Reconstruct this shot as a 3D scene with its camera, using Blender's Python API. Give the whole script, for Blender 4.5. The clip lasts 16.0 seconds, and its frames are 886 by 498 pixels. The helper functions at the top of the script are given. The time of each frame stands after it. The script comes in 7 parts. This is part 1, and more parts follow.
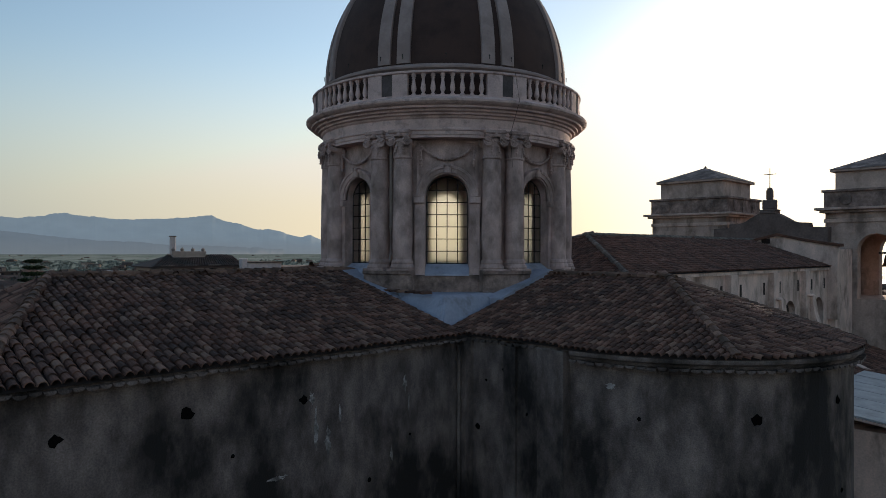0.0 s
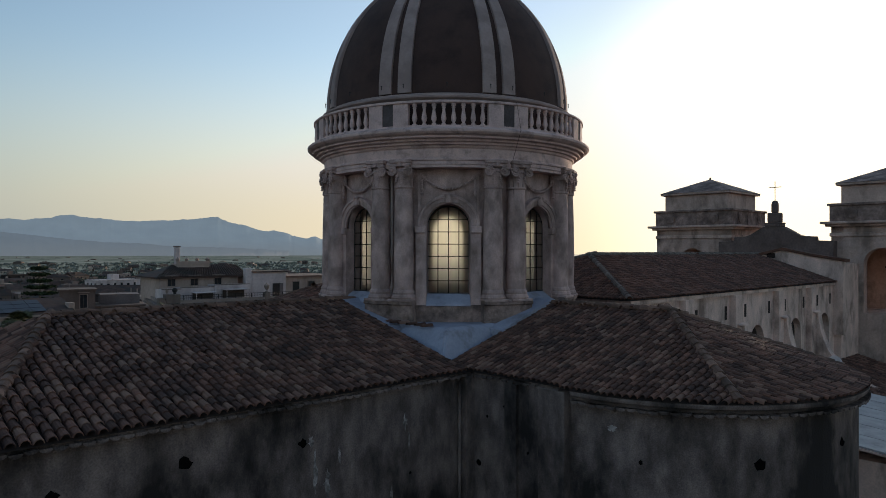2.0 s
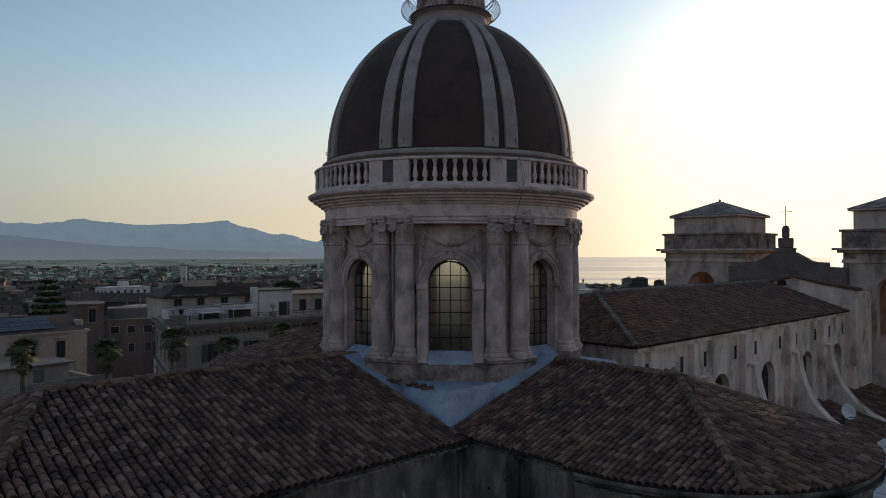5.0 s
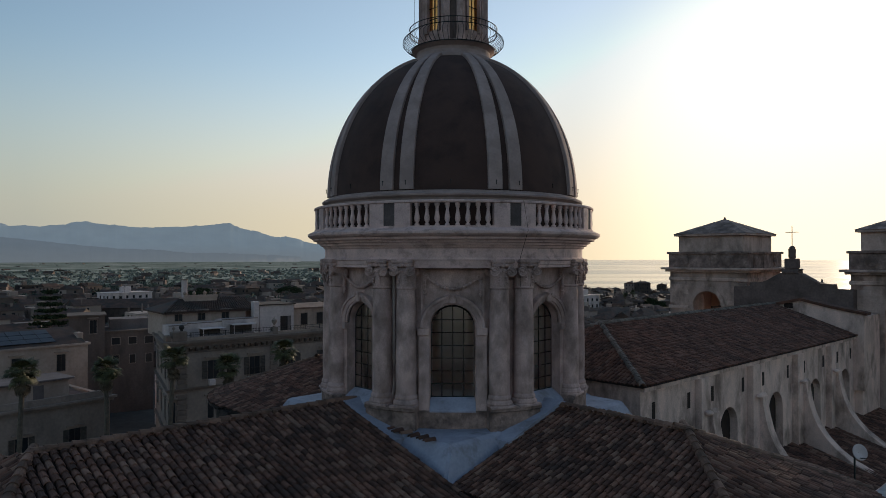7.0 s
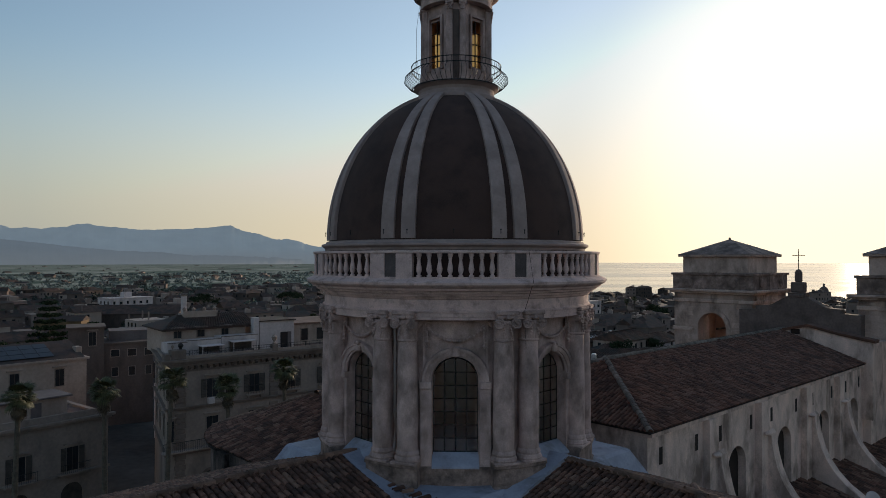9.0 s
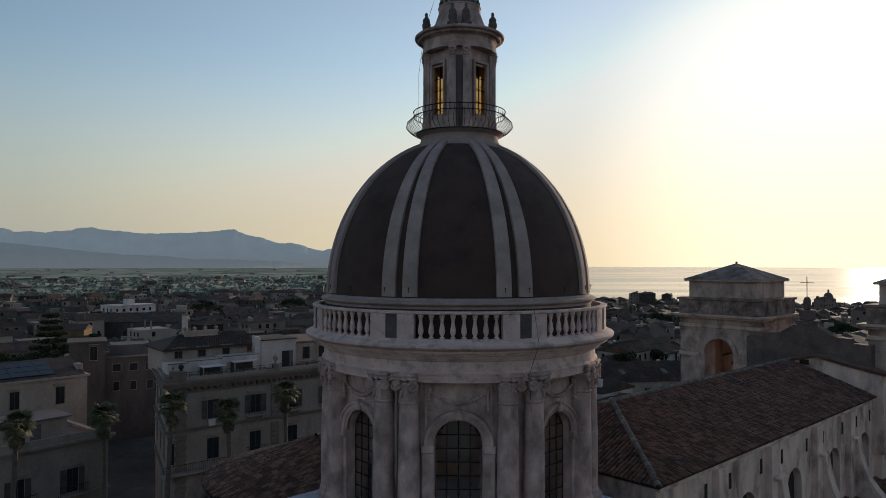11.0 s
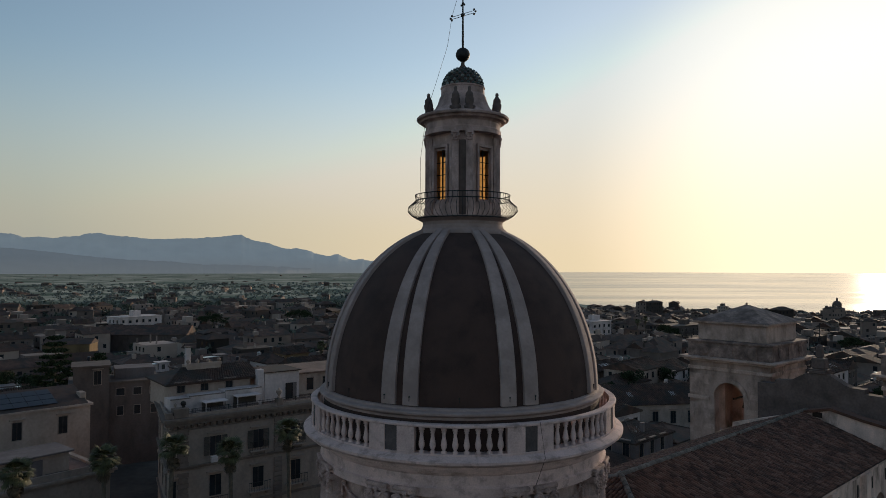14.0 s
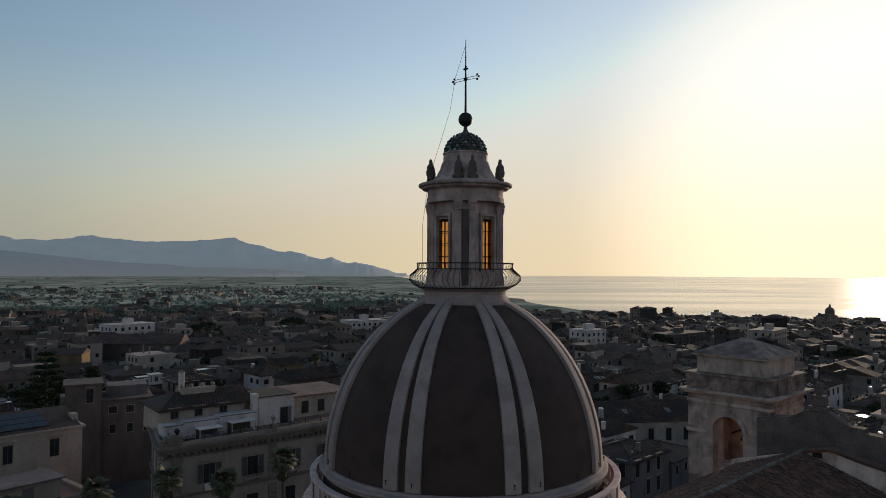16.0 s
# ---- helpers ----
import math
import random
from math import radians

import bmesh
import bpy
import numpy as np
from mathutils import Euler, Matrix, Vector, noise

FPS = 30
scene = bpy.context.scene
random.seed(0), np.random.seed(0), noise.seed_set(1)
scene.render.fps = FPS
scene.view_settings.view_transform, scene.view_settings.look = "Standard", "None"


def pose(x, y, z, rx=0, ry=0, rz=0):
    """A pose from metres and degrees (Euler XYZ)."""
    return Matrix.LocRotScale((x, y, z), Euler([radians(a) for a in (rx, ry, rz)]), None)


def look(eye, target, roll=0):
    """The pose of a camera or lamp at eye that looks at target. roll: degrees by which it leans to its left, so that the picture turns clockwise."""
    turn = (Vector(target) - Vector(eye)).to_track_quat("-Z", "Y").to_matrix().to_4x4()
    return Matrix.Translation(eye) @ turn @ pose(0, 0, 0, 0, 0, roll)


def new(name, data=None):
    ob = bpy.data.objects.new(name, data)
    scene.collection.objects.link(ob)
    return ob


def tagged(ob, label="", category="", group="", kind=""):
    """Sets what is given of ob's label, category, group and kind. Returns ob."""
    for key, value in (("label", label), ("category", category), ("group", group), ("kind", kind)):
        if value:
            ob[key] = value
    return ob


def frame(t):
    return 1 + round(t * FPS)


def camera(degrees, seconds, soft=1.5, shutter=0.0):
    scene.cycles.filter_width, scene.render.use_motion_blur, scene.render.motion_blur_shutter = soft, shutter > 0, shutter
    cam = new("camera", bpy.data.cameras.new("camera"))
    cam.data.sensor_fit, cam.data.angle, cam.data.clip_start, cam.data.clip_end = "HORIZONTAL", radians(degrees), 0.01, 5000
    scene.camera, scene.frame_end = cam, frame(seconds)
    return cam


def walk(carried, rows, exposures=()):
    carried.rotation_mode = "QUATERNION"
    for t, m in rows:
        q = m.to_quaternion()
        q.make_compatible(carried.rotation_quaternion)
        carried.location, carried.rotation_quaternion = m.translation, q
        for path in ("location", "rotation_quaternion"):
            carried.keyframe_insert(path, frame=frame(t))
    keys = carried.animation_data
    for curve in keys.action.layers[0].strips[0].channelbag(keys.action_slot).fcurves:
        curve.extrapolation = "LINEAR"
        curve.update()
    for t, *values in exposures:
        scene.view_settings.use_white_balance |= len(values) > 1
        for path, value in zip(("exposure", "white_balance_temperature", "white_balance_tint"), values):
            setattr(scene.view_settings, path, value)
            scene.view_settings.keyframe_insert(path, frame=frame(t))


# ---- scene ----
cam = camera(65.7, 16.0, soft=0.7)
PATH = [
    (0, (-0.240, -30.269, 23.007), (-0.233, -28.269, 23.011), 0.15),
    (0.5, (-0.237, -30.247, 23.253), (-0.231, -28.247, 23.257), 0.15),
    (1, (-0.206, -30.223, 23.513), (-0.204, -28.223, 23.518), 0.13),
    (1.5, (-0.158, -30.194, 23.787), (-0.160, -28.194, 23.793), 0.11),
    (2, (-0.100, -30.157, 24.073), (-0.108, -28.157, 24.080), 0.08),
    (2.5, (-0.040, -30.110, 24.372), (-0.053, -28.110, 24.380), 0.05),
    (3, (0.018, -30.051, 24.681), (-0.001, -28.051, 24.690), 0.02),
    (3.5, (0.069, -29.979, 25.001), (0.046, -27.979, 25.012), -0.00),
    (4, (0.112, -29.893, 25.331), (0.084, -27.894, 25.343), -0.02),
    (4.75, (0.156, -29.740, 25.845), (0.123, -27.740, 25.859), -0.04),
    (5.5, (0.175, -29.557, 26.380), (0.138, -27.557, 26.396), -0.04),
    (6.5, (0.169, -29.273, 27.128), (0.128, -27.273, 27.148), -0.03),
    (7, (0.155, -29.116, 27.517), (0.114, -27.117, 27.539), -0.01),
    (7.5, (0.138, -28.953, 27.917), (0.096, -26.953, 27.940), 0.00),
    (8, (0.118, -28.783, 28.327), (0.076, -26.783, 28.353), 0.02),
    (8.5, (0.100, -28.609, 28.749), (0.056, -26.610, 28.777), 0.04),
    (9, (0.084, -28.434, 29.183), (0.040, -26.434, 29.212), 0.06),
    (9.75, (0.070, -28.170, 29.857), (0.024, -26.171, 29.890), 0.09),
    (10.5, (0.072, -27.913, 30.560), (0.022, -25.914, 30.597), 0.10),
    (11.5, (0.099, -27.588, 31.548), (0.043, -25.590, 31.590), 0.12),
    (12, (0.121, -27.437, 32.066), (0.062, -25.438, 32.110), 0.12),
    (12.5, (0.146, -27.294, 32.599), (0.083, -25.296, 32.646), 0.12),
    (13, (0.169, -27.161, 33.149), (0.103, -25.163, 33.198), 0.12),
    (13.5, (0.185, -27.037, 33.716), (0.116, -25.039, 33.768), 0.12),
    (14, (0.188, -26.923, 34.302), (0.117, -24.925, 34.356), 0.12),
    (14.5, (0.169, -26.817, 34.906), (0.098, -24.819, 34.963), 0.14),
    (15, (0.117, -26.719, 35.529), (0.048, -24.721, 35.588), 0.16),
    (15.5, (0.021, -26.628, 36.171), (-0.043, -24.630, 36.233), 0.21),
    (16, (-0.135, -26.540, 36.834), (-0.189, -24.542, 36.897), 0.28),
]
EXPOSURES = [(0, 0.7, 6650, 15), (4, 0.58, 6680, 15), (9, 0.45, 6700, 15), (16, 0.33, 6900, 15)]
walk(cam, [(t, look(eye, target, roll)) for t, eye, target, roll in PATH], EXPOSURES)

# ---- world, sun, exposure ----
SUN_AZ, SUN_EL = radians(31), radians(5.5)
world = bpy.data.worlds.new("world")
scene.world = world
world.use_nodes = True
wn = world.node_tree
sky = wn.nodes.new("ShaderNodeTexSky")
sky.sky_type = "NISHITA"
sky.sun_disc = False
sky.sun_elevation, sky.sun_rotation = SUN_EL, SUN_AZ
sky.altitude = 80
sky.air_density, sky.dust_density, sky.ozone_density = 1.0, 0.36, 1.9
wn.nodes["Background"].inputs["Strength"].default_value = 0.162
# haze: a veil along the horizon all the way round, warmer and brighter towards the sun, and the wide pale glow about the sun
toward = Vector((math.sin(SUN_AZ) * math.cos(SUN_EL), math.cos(SUN_AZ) * math.cos(SUN_EL), math.sin(SUN_EL)))


def ramp(source, f0, f1, t0, t1, kind="LINEAR"):
    r = wn.nodes.new("ShaderNodeMapRange")
    r.interpolation_type = kind
    for key, value in (("From Min", f0), ("From Max", f1), ("To Min", t0), ("To Max", t1)):
        r.inputs[key].default_value = value
    wn.links.new(source, r.inputs["Value"])
    return r.outputs[0]


def blend(kind, factor, a, b):
    m = wn.nodes.new("ShaderNodeMix")
    m.data_type, m.blend_type = "RGBA", kind
    for key, value in (("Factor", factor), ("A", a), ("B", b)):
        if isinstance(value, (float, tuple)):
            m.inputs[key].default_value = value
        else:
            wn.links.new(value, m.inputs[key])
    return m.outputs["Result"]


where = wn.nodes.new("ShaderNodeTexCoord")
height = wn.nodes.new("ShaderNodeSeparateXYZ")
wn.links.new(where.outputs["Generated"], height.inputs[0])
sunward = wn.nodes.new("ShaderNodeVectorMath")
sunward.operation = "DOT_PRODUCT"
sunward.inputs[1].default_value = toward
wn.links.new(where.outputs["Generated"], sunward.inputs[0])
near_sun = sunward.outputs["Value"]
veil = blend("MIX", ramp(near_sun, 0.45, 1.0, 0.0, 1.0), (1.72, 1.76, 1.56, 1), (3.6, 2.95, 1.8, 1))
thick = blend("DARKEN", 1.0, sky.outputs[0], (2.75, 3.22, 3.36, 1))
hazy = blend("MIX", ramp(height.outputs["Z"], 0.0, 0.3, 0.96, 0.0, "SMOOTHSTEP"), thick, veil)
lit = blend("ADD", ramp(near_sun, 0.3, 0.99, 0.0, 1.0), hazy, (0.62, 0.62, 0.56, 1))
aureole = blend("ADD", ramp(near_sun, 0.92, 1.0, 0.0, 1.0, "SMOOTHSTEP"), lit, (2.0, 1.7, 1.3, 1))
wn.links.new(aureole, wn.nodes["Background"].inputs["Color"])
sun = new("sun", bpy.data.lights.new("sun", "SUN"))
sun.data.energy, sun.data.angle, sun.data.color = 2.0, radians(0.6), (1.0, 0.82, 0.6)
sun.matrix_world = look((0, 0, 120), Vector((0, 0, 120)) - toward)

# ---- materials ----


def material(name, colour, rough=0.85, metal=0.0, vary=0.25, scale=1.5, fine=14.0, bump=0.3, stain=None, stain_scale=0.4, stain_edge=(0.45, 0.62), stretch=1.0, island=0.0, spec=0.4, odd=None):
    """A procedural surface: base colour varied at two scales, with stains, grain and relief."""
    m = bpy.data.materials.new(name)
    m.use_nodes = True
    nt = m.node_tree
    n, l = nt.nodes, nt.links
    bsdf = n["Principled BSDF"]
    tc = n.new("ShaderNodeNewGeometry")
    mp = n.new("ShaderNodeMapping")
    mp.inputs["Scale"].default_value = (1, 1, 1 / stretch)
    l.new(tc.outputs["Position"], mp.inputs["Vector"])
    big = n.new("ShaderNodeTexNoise")
    big.inputs["Scale"].default_value, big.inputs["Detail"].default_value = scale, 5
    l.new(mp.outputs[0], big.inputs["Vector"])
    small = n.new("ShaderNodeTexNoise")
    small.inputs["Scale"].default_value, small.inputs["Detail"].default_value = fine, 4
    l.new(tc.outputs["Position"], small.inputs["Vector"])

    def shade(source, low, high):
        r = n.new("ShaderNodeMapRange")
        r.inputs["From Min"].default_value, r.inputs["From Max"].default_value = 0.3, 0.7
        r.inputs["To Min"].default_value, r.inputs["To Max"].default_value = low, high
        l.new(source, r.inputs["Value"])
        return r.outputs[0]

    mul = n.new("ShaderNodeMath")
    mul.operation = "MULTIPLY"
    l.new(shade(big.outputs["Fac"], 1 - vary, 1 + vary), mul.inputs[0])
    l.new(shade(small.outputs["Fac"], 1 - vary * 0.5, 1 + vary * 0.5), mul.inputs[1])
    value = mul.outputs[0]
    if island:
        rnd = n.new("ShaderNodeMapRange")
        rnd.inputs["To Min"].default_value, rnd.inputs["To Max"].default_value = 1 - island, 1 + island
        add = n.new("ShaderNodeMath")
        add.operation = "ADD"
        oi = n.new("ShaderNodeObjectInfo")
        fr = n.new("ShaderNodeMath")
        fr.operation = "FRACT"
        l.new(tc.outputs["Random Per Island"], add.inputs[0])
        l.new(oi.outputs["Random"], add.inputs[1])
        l.new(add.outputs[0], fr.inputs[0])
        l.new(fr.outputs[0], rnd.inputs["Value"])
        m2 = n.new("ShaderNodeMath")
        m2.operation = "MULTIPLY"
        l.new(value, m2.inputs[0])
        l.new(rnd.outputs[0], m2.inputs[1])
        value = m2.outputs[0]
    mix = n.new("ShaderNodeMix")
    mix.data_type, mix.blend_type = "RGBA", "MULTIPLY"
    mix.inputs["Factor"].default_value = 1
    mix.inputs["A"].default_value = (*colour, 1)
    comb = n.new("ShaderNodeCombineColor")
    for k in range(3):
        l.new(value, comb.inputs[k])
    l.new(comb.outputs[0], mix.inputs["B"])
    colour_out = mix.outputs["Result"]
    if stain:
        sn = n.new("ShaderNodeTexNoise")
        sn.inputs["Scale"].default_value, sn.inputs["Detail"].default_value, sn.inputs["Roughness"].default_value = stain_scale, 7, 0.62
        mp2 = n.new("ShaderNodeMapping")
        mp2.inputs["Scale"].default_value = (1, 1, 1 / stretch)
        mp2.inputs["Location"].default_value = (13.1, 4.7, 2.2)
        l.new(tc.outputs["Position"], mp2.inputs["Vector"])
        l.new(mp2.outputs[0], sn.inputs["Vector"])
        r = n.new("ShaderNodeMapRange")
        r.inputs["From Min"].default_value, r.inputs["From Max"].default_value = stain_edge
        l.new(sn.outputs["Fac"], r.inputs["Value"])
        sm = n.new("ShaderNodeMix")
        sm.data_type = "RGBA"
        l.new(r.outputs[0], sm.inputs["Factor"])
        l.new(colour_out, sm.inputs["A"])
        sm.inputs["B"].default_value = (*stain, 1)
        colour_out = sm.outputs["Result"]
    if odd:
        # a few pieces of another colour
        pick = n.new("ShaderNodeMapRange")
        pick.inputs["From Min"].default_value, pick.inputs["From Max"].default_value = 0.72, 1.0
        pick.inputs["To Max"].default_value = 0.75
        l.new(fr.outputs[0], pick.inputs["Value"])
        om = n.new("ShaderNodeMix")
        om.data_type = "RGBA"
        l.new(pick.outputs[0], om.inputs["Factor"])
        l.new(colour_out, om.inputs["A"])
        om.inputs["B"].default_value = (*odd, 1)
        colour_out = om.outputs["Result"]
    l.new(colour_out, bsdf.inputs["Base Color"])
    bsdf.inputs["Roughness"].default_value = rough
    bsdf.inputs["Metallic"].default_value = metal
    bsdf.inputs["Specular IOR Level"].default_value = spec
    if bump:
        bp = n.new("ShaderNodeBump")
        bp.inputs["Strength"].default_value, bp.inputs["Distance"].default_value = bump, 0.02
        l.new(small.outputs["Fac"], bp.inputs["Height"])
        l.new(bp.outputs[0], bsdf.inputs["Normal"])
    return m


STONE = material("drum_plaster", (0.4600, 0.3200, 0.2860), 0.9, vary=0.3, scale=2.2, fine=30, stain=(0.1500, 0.1020, 0.0840), stain_scale=1.5, stain_edge=(0.46, 0.76), stretch=1.5, bump=0.7)
PLINTH = material("drum_plinth", (0.3000, 0.2050, 0.1720), 0.95, vary=0.35, scale=2.6, fine=30, stain=(0.0900, 0.0620, 0.0500), stain_scale=1.7, stain_edge=(0.42, 0.66), bump=0.9)
CORNICE = material("cornice_plaster", (0.6000, 0.4250, 0.3860), 0.9, vary=0.18, scale=1.6, fine=20, stain=(0.2600, 0.1800, 0.1560), stain_scale=2.2, stain_edge=(0.52, 0.74), bump=0.5)
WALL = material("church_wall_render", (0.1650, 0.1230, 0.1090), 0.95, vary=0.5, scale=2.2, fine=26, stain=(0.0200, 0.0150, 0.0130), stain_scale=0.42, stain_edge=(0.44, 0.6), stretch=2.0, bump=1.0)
NAVE_WALL = material("nave_wall_render", (0.6400, 0.4640, 0.3900), 0.95, vary=0.22, scale=1.3, fine=14, stain=(0.2300, 0.1600, 0.1300), stain_scale=0.9, stain_edge=(0.48, 0.68), stretch=2.0, bump=0.5)
TOWER_STONE = material("tower_stone", (0.4500, 0.3230, 0.2700), 0.9, vary=0.2, scale=0.7, fine=7, stain=(0.1900, 0.1360, 0.1120), stain_scale=0.8, stain_edge=(0.48, 0.68), stretch=1.8, island=0.12)
ATTIC = material("weathered_attic_stone", (0.2700, 0.1880, 0.1600), 0.95, vary=0.4, scale=1.2, fine=6, stain=(0.1050, 0.0720, 0.0590), stain_scale=0.9, stain_edge=(0.42, 0.65))
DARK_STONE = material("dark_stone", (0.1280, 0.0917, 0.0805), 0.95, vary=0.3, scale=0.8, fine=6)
BLUE = material("waterproof_paint", (0.31, 0.315, 0.375), 0.7, vary=0.14, scale=1.4, fine=10, stain=(0.15, 0.14, 0.14), stain_scale=1.2, stain_edge=(0.52, 0.74))
TILE = material("clay_tile", (0.1400, 0.0640, 0.0430), 0.9, vary=0.4, scale=2.2, fine=34, stain=(0.0620, 0.0350, 0.0270), stain_scale=1.1, stain_edge=(0.48, 0.72), island=0.55, odd=(0.23, 0.135, 0.095))
NAVE_TILE = material("nave_clay_tile", (0.1350, 0.0600, 0.0390), 0.9, vary=0.3, scale=1.5, fine=30, stain=(0.0600, 0.0340, 0.0260), stain_scale=0.7, stain_edge=(0.48, 0.74), island=0.5, odd=(0.17, 0.1, 0.075))
UNDER = material("roof_bedding", (0.0300, 0.0180, 0.0140), 0.95, vary=0.3)
DOME_DARK = material("dome_render", (0.0540, 0.0290, 0.0235), 0.9, vary=0.3, scale=1.2, fine=30, stain=(0.0700, 0.0370, 0.0290), stain_scale=0.7)
RIB = material("rib_plaster", (0.3470, 0.2538, 0.2294), 0.9, vary=0.14, scale=1.2, fine=10, stain=(0.271, 0.198, 0.179), stain_scale=1.0)
SLATE = material("slate_panel", (0.105, 0.085, 0.082), 0.95, vary=0.25, scale=2, spec=0.1)
IRON = material("wrought_iron", (0.03, 0.028, 0.027), 0.6, 0.6, vary=0.2, bump=0)
BRASS = material("weathered_copper", (0.12, 0.085, 0.06), 0.5, 0.7, vary=0.25)
RIDGE_TILE = material("mortared_ridge_tile", (0.1921, 0.1080, 0.0767), 0.95, vary=0.3, scale=2, fine=25, stain=(0.0896, 0.0540, 0.0391), stain_scale=1.2, island=0.4)
MORTAR = material("hip_mortar", (0.1440, 0.1200, 0.1026), 0.95, vary=0.35, scale=3, fine=20, island=0.3)
GROUND = material("street_asphalt", (0.06, 0.058, 0.055), 0.95, vary=0.3, scale=0.1, fine=0.8, spec=0.1)
PIPE = material("painted_pipe", (0.38, 0.3, 0.27), 0.7, vary=0.15)


def glass(name, colour, rough, ior=1.12):
    m = bpy.data.materials.new(name)
    m.use_nodes = True
    b = m.node_tree.nodes["Principled BSDF"]
    b.inputs["Base Color"].default_value = (*colour, 1)
    b.inputs["Roughness"].default_value = rough
    b.inputs["Transmission Weight"].default_value = 1
    b.inputs["IOR"].default_value = ior
    return m


FROSTED = glass("frosted_glass", (0.88, 0.86, 0.79), 0.36)
AMBER = glass("amber_glass", (0.6, 0.29, 0.085), 0.3, 1.02)

# ---- builders ----


def mesh_of(name, bm, mat):
    me = bpy.data.meshes.new(name)
    bm.normal_update()
    bm.to_mesh(me)
    bm.free()
    me.materials.append(mat)
    return me


def part(name, bm, mat, parent=None, label="", smooth=False):
    """Links a bmesh as one mesh object under a thing or a part."""
    me = mesh_of(name, bm, mat) if isinstance(bm, bmesh.types.BMesh) else bm
    if smooth:
        me.polygons.foreach_set("use_smooth", [True] * len(me.polygons))
    ob = new(name, me)
    ob.parent = parent
    return tagged(ob, label)


def from_lists(name, verts, faces, mat, parent=None, label="", smooth=False):
    me = bpy.data.meshes.new(name)
    me.from_pydata(verts, [], faces)
    me.materials.append(mat)
    me.update()
    return part(name, me, mat, parent, label, smooth)


def thing(name, label, category, m=None, group="", kind=""):
    ob = new(name)
    if m is not None:
        ob.matrix_world = m
    return tagged(ob, label, category, group, kind)


def box(bm, x0, x1, y0, y1, z0, z1, m=None, bevel=0.0):
    vs = [bm.verts.new((x, y, z)) for z in (z0, z1) for x, y in ((x0, y0), (x1, y0), (x1, y1), (x0, y1))]
    if m is not None:
        for v in vs:
            v.co = m @ v.co
    fs = [bm.faces.new([vs[i] for i in f]) for f in ((3, 2, 1, 0), (4, 5, 6, 7), (0, 1, 5, 4), (1, 2, 6, 5), (2, 3, 7, 6), (3, 0, 4, 7))]
    if bevel:
        bmesh.ops.bevel(bm, geom=list({e for f in fs for e in f.edges}), offset=bevel, segments=1, affect="EDGES")
    return bm


def boxed(x0, x1, y0, y1, z0, z1, m=None, bevel=0.0):
    return box(bmesh.new(), x0, x1, y0, y1, z0, z1, m, bevel)


def lathe(bm, profile, seg=64, a0=0.0, a1=2 * math.pi, m=None, close=False):
    """Turns a profile of (radius, height) about z; angles are measured from -y."""
    full = abs(a1 - a0 - 2 * math.pi) < 1e-6
    n = seg if full else seg + 1
    rings = []
    for i in range(n):
        a = a0 + (a1 - a0) * i / seg
        rings.append([bm.verts.new((r * math.sin(a), -r * math.cos(a), z)) for r, z in profile])
    if m is not None:
        for ring in rings:
            for v in ring:
                v.co = m @ v.co
    for i in range(seg):
        a, b = rings[i], rings[(i + 1) % n]
        for k in range(len(profile) - 1):
            bm.faces.new((a[k], b[k], b[k + 1], a[k + 1]))
        if close:
            bm.faces.new((a[-1], b[-1], b[0], a[0]))
    if close and not full:
        bm.faces.new(list(reversed(rings[0])))
        bm.faces.new(rings[-1])
    return bm


def tube(bm, points, radius, sides=6):
    """A round bar through points."""
    rings = []
    for i, p in enumerate(points):
        p = Vector(p)
        d = (Vector(points[min(i + 1, len(points) - 1)]) - Vector(points[max(i - 1, 0)])).normalized()
        s = d.cross(Vector((0, 0, 1)))
        s = s.normalized() if s.length > 1e-4 else Vector((1, 0, 0))
        t = d.cross(s)
        r = radius[i] if isinstance(radius, (list, tuple)) else radius
        rings.append([bm.verts.new(p + r * (math.cos(2 * math.pi * k / sides) * s + math.sin(2 * math.pi * k / sides) * t)) for k in range(sides)])
    for a, b in zip(rings, rings[1:]):
        for k in range(sides):
            bm.faces.new((a[k], a[(k + 1) % sides], b[(k + 1) % sides], b[k]))
    bm.faces.new(list(reversed(rings[0])))
    bm.faces.new(rings[-1])
    return bm


def prism(bm, outline, depth, m):
    """Pushes a flat outline of (x, z) from y=0 to y=depth, under the pose m."""
    a = [bm.verts.new(m @ Vector((x, 0, z))) for x, z in outline]
    b = [bm.verts.new(m @ Vector((x, depth, z))) for x, z in outline]
    bm.faces.new(a)
    bm.faces.new(list(reversed(b)))
    n = len(a)
    for i in range(n):
        bm.faces.new((a[(i + 1) % n], a[i], b[i], b[(i + 1) % n]))
    return bm


def at_angle(deg, r, z=0.0):
    """A pose on the drum: x along the wall, y inward, at an angle from -y."""
    a = radians(deg)
    return Matrix.Translation((r * math.sin(a), -r * math.cos(a), z)) @ Matrix.Rotation(a, 4, "Z")


def lump(bm, centre, r, sub=1, squash=(1, 1, 1)):
    got = bmesh.ops.create_icosphere(bm, subdivisions=sub, radius=r)
    for v in got["verts"]:
        v.co = Vector(centre) + Vector([a * b for a, b in zip(v.co, squash)])


# ---- the church, turned so that x runs along the nave ----
CHURCH = Matrix.Rotation(radians(44), 4, "Z")
EAVE, RIDGE, HALF, CHOIR = 20.35, 22.2, 5.4, 6.45


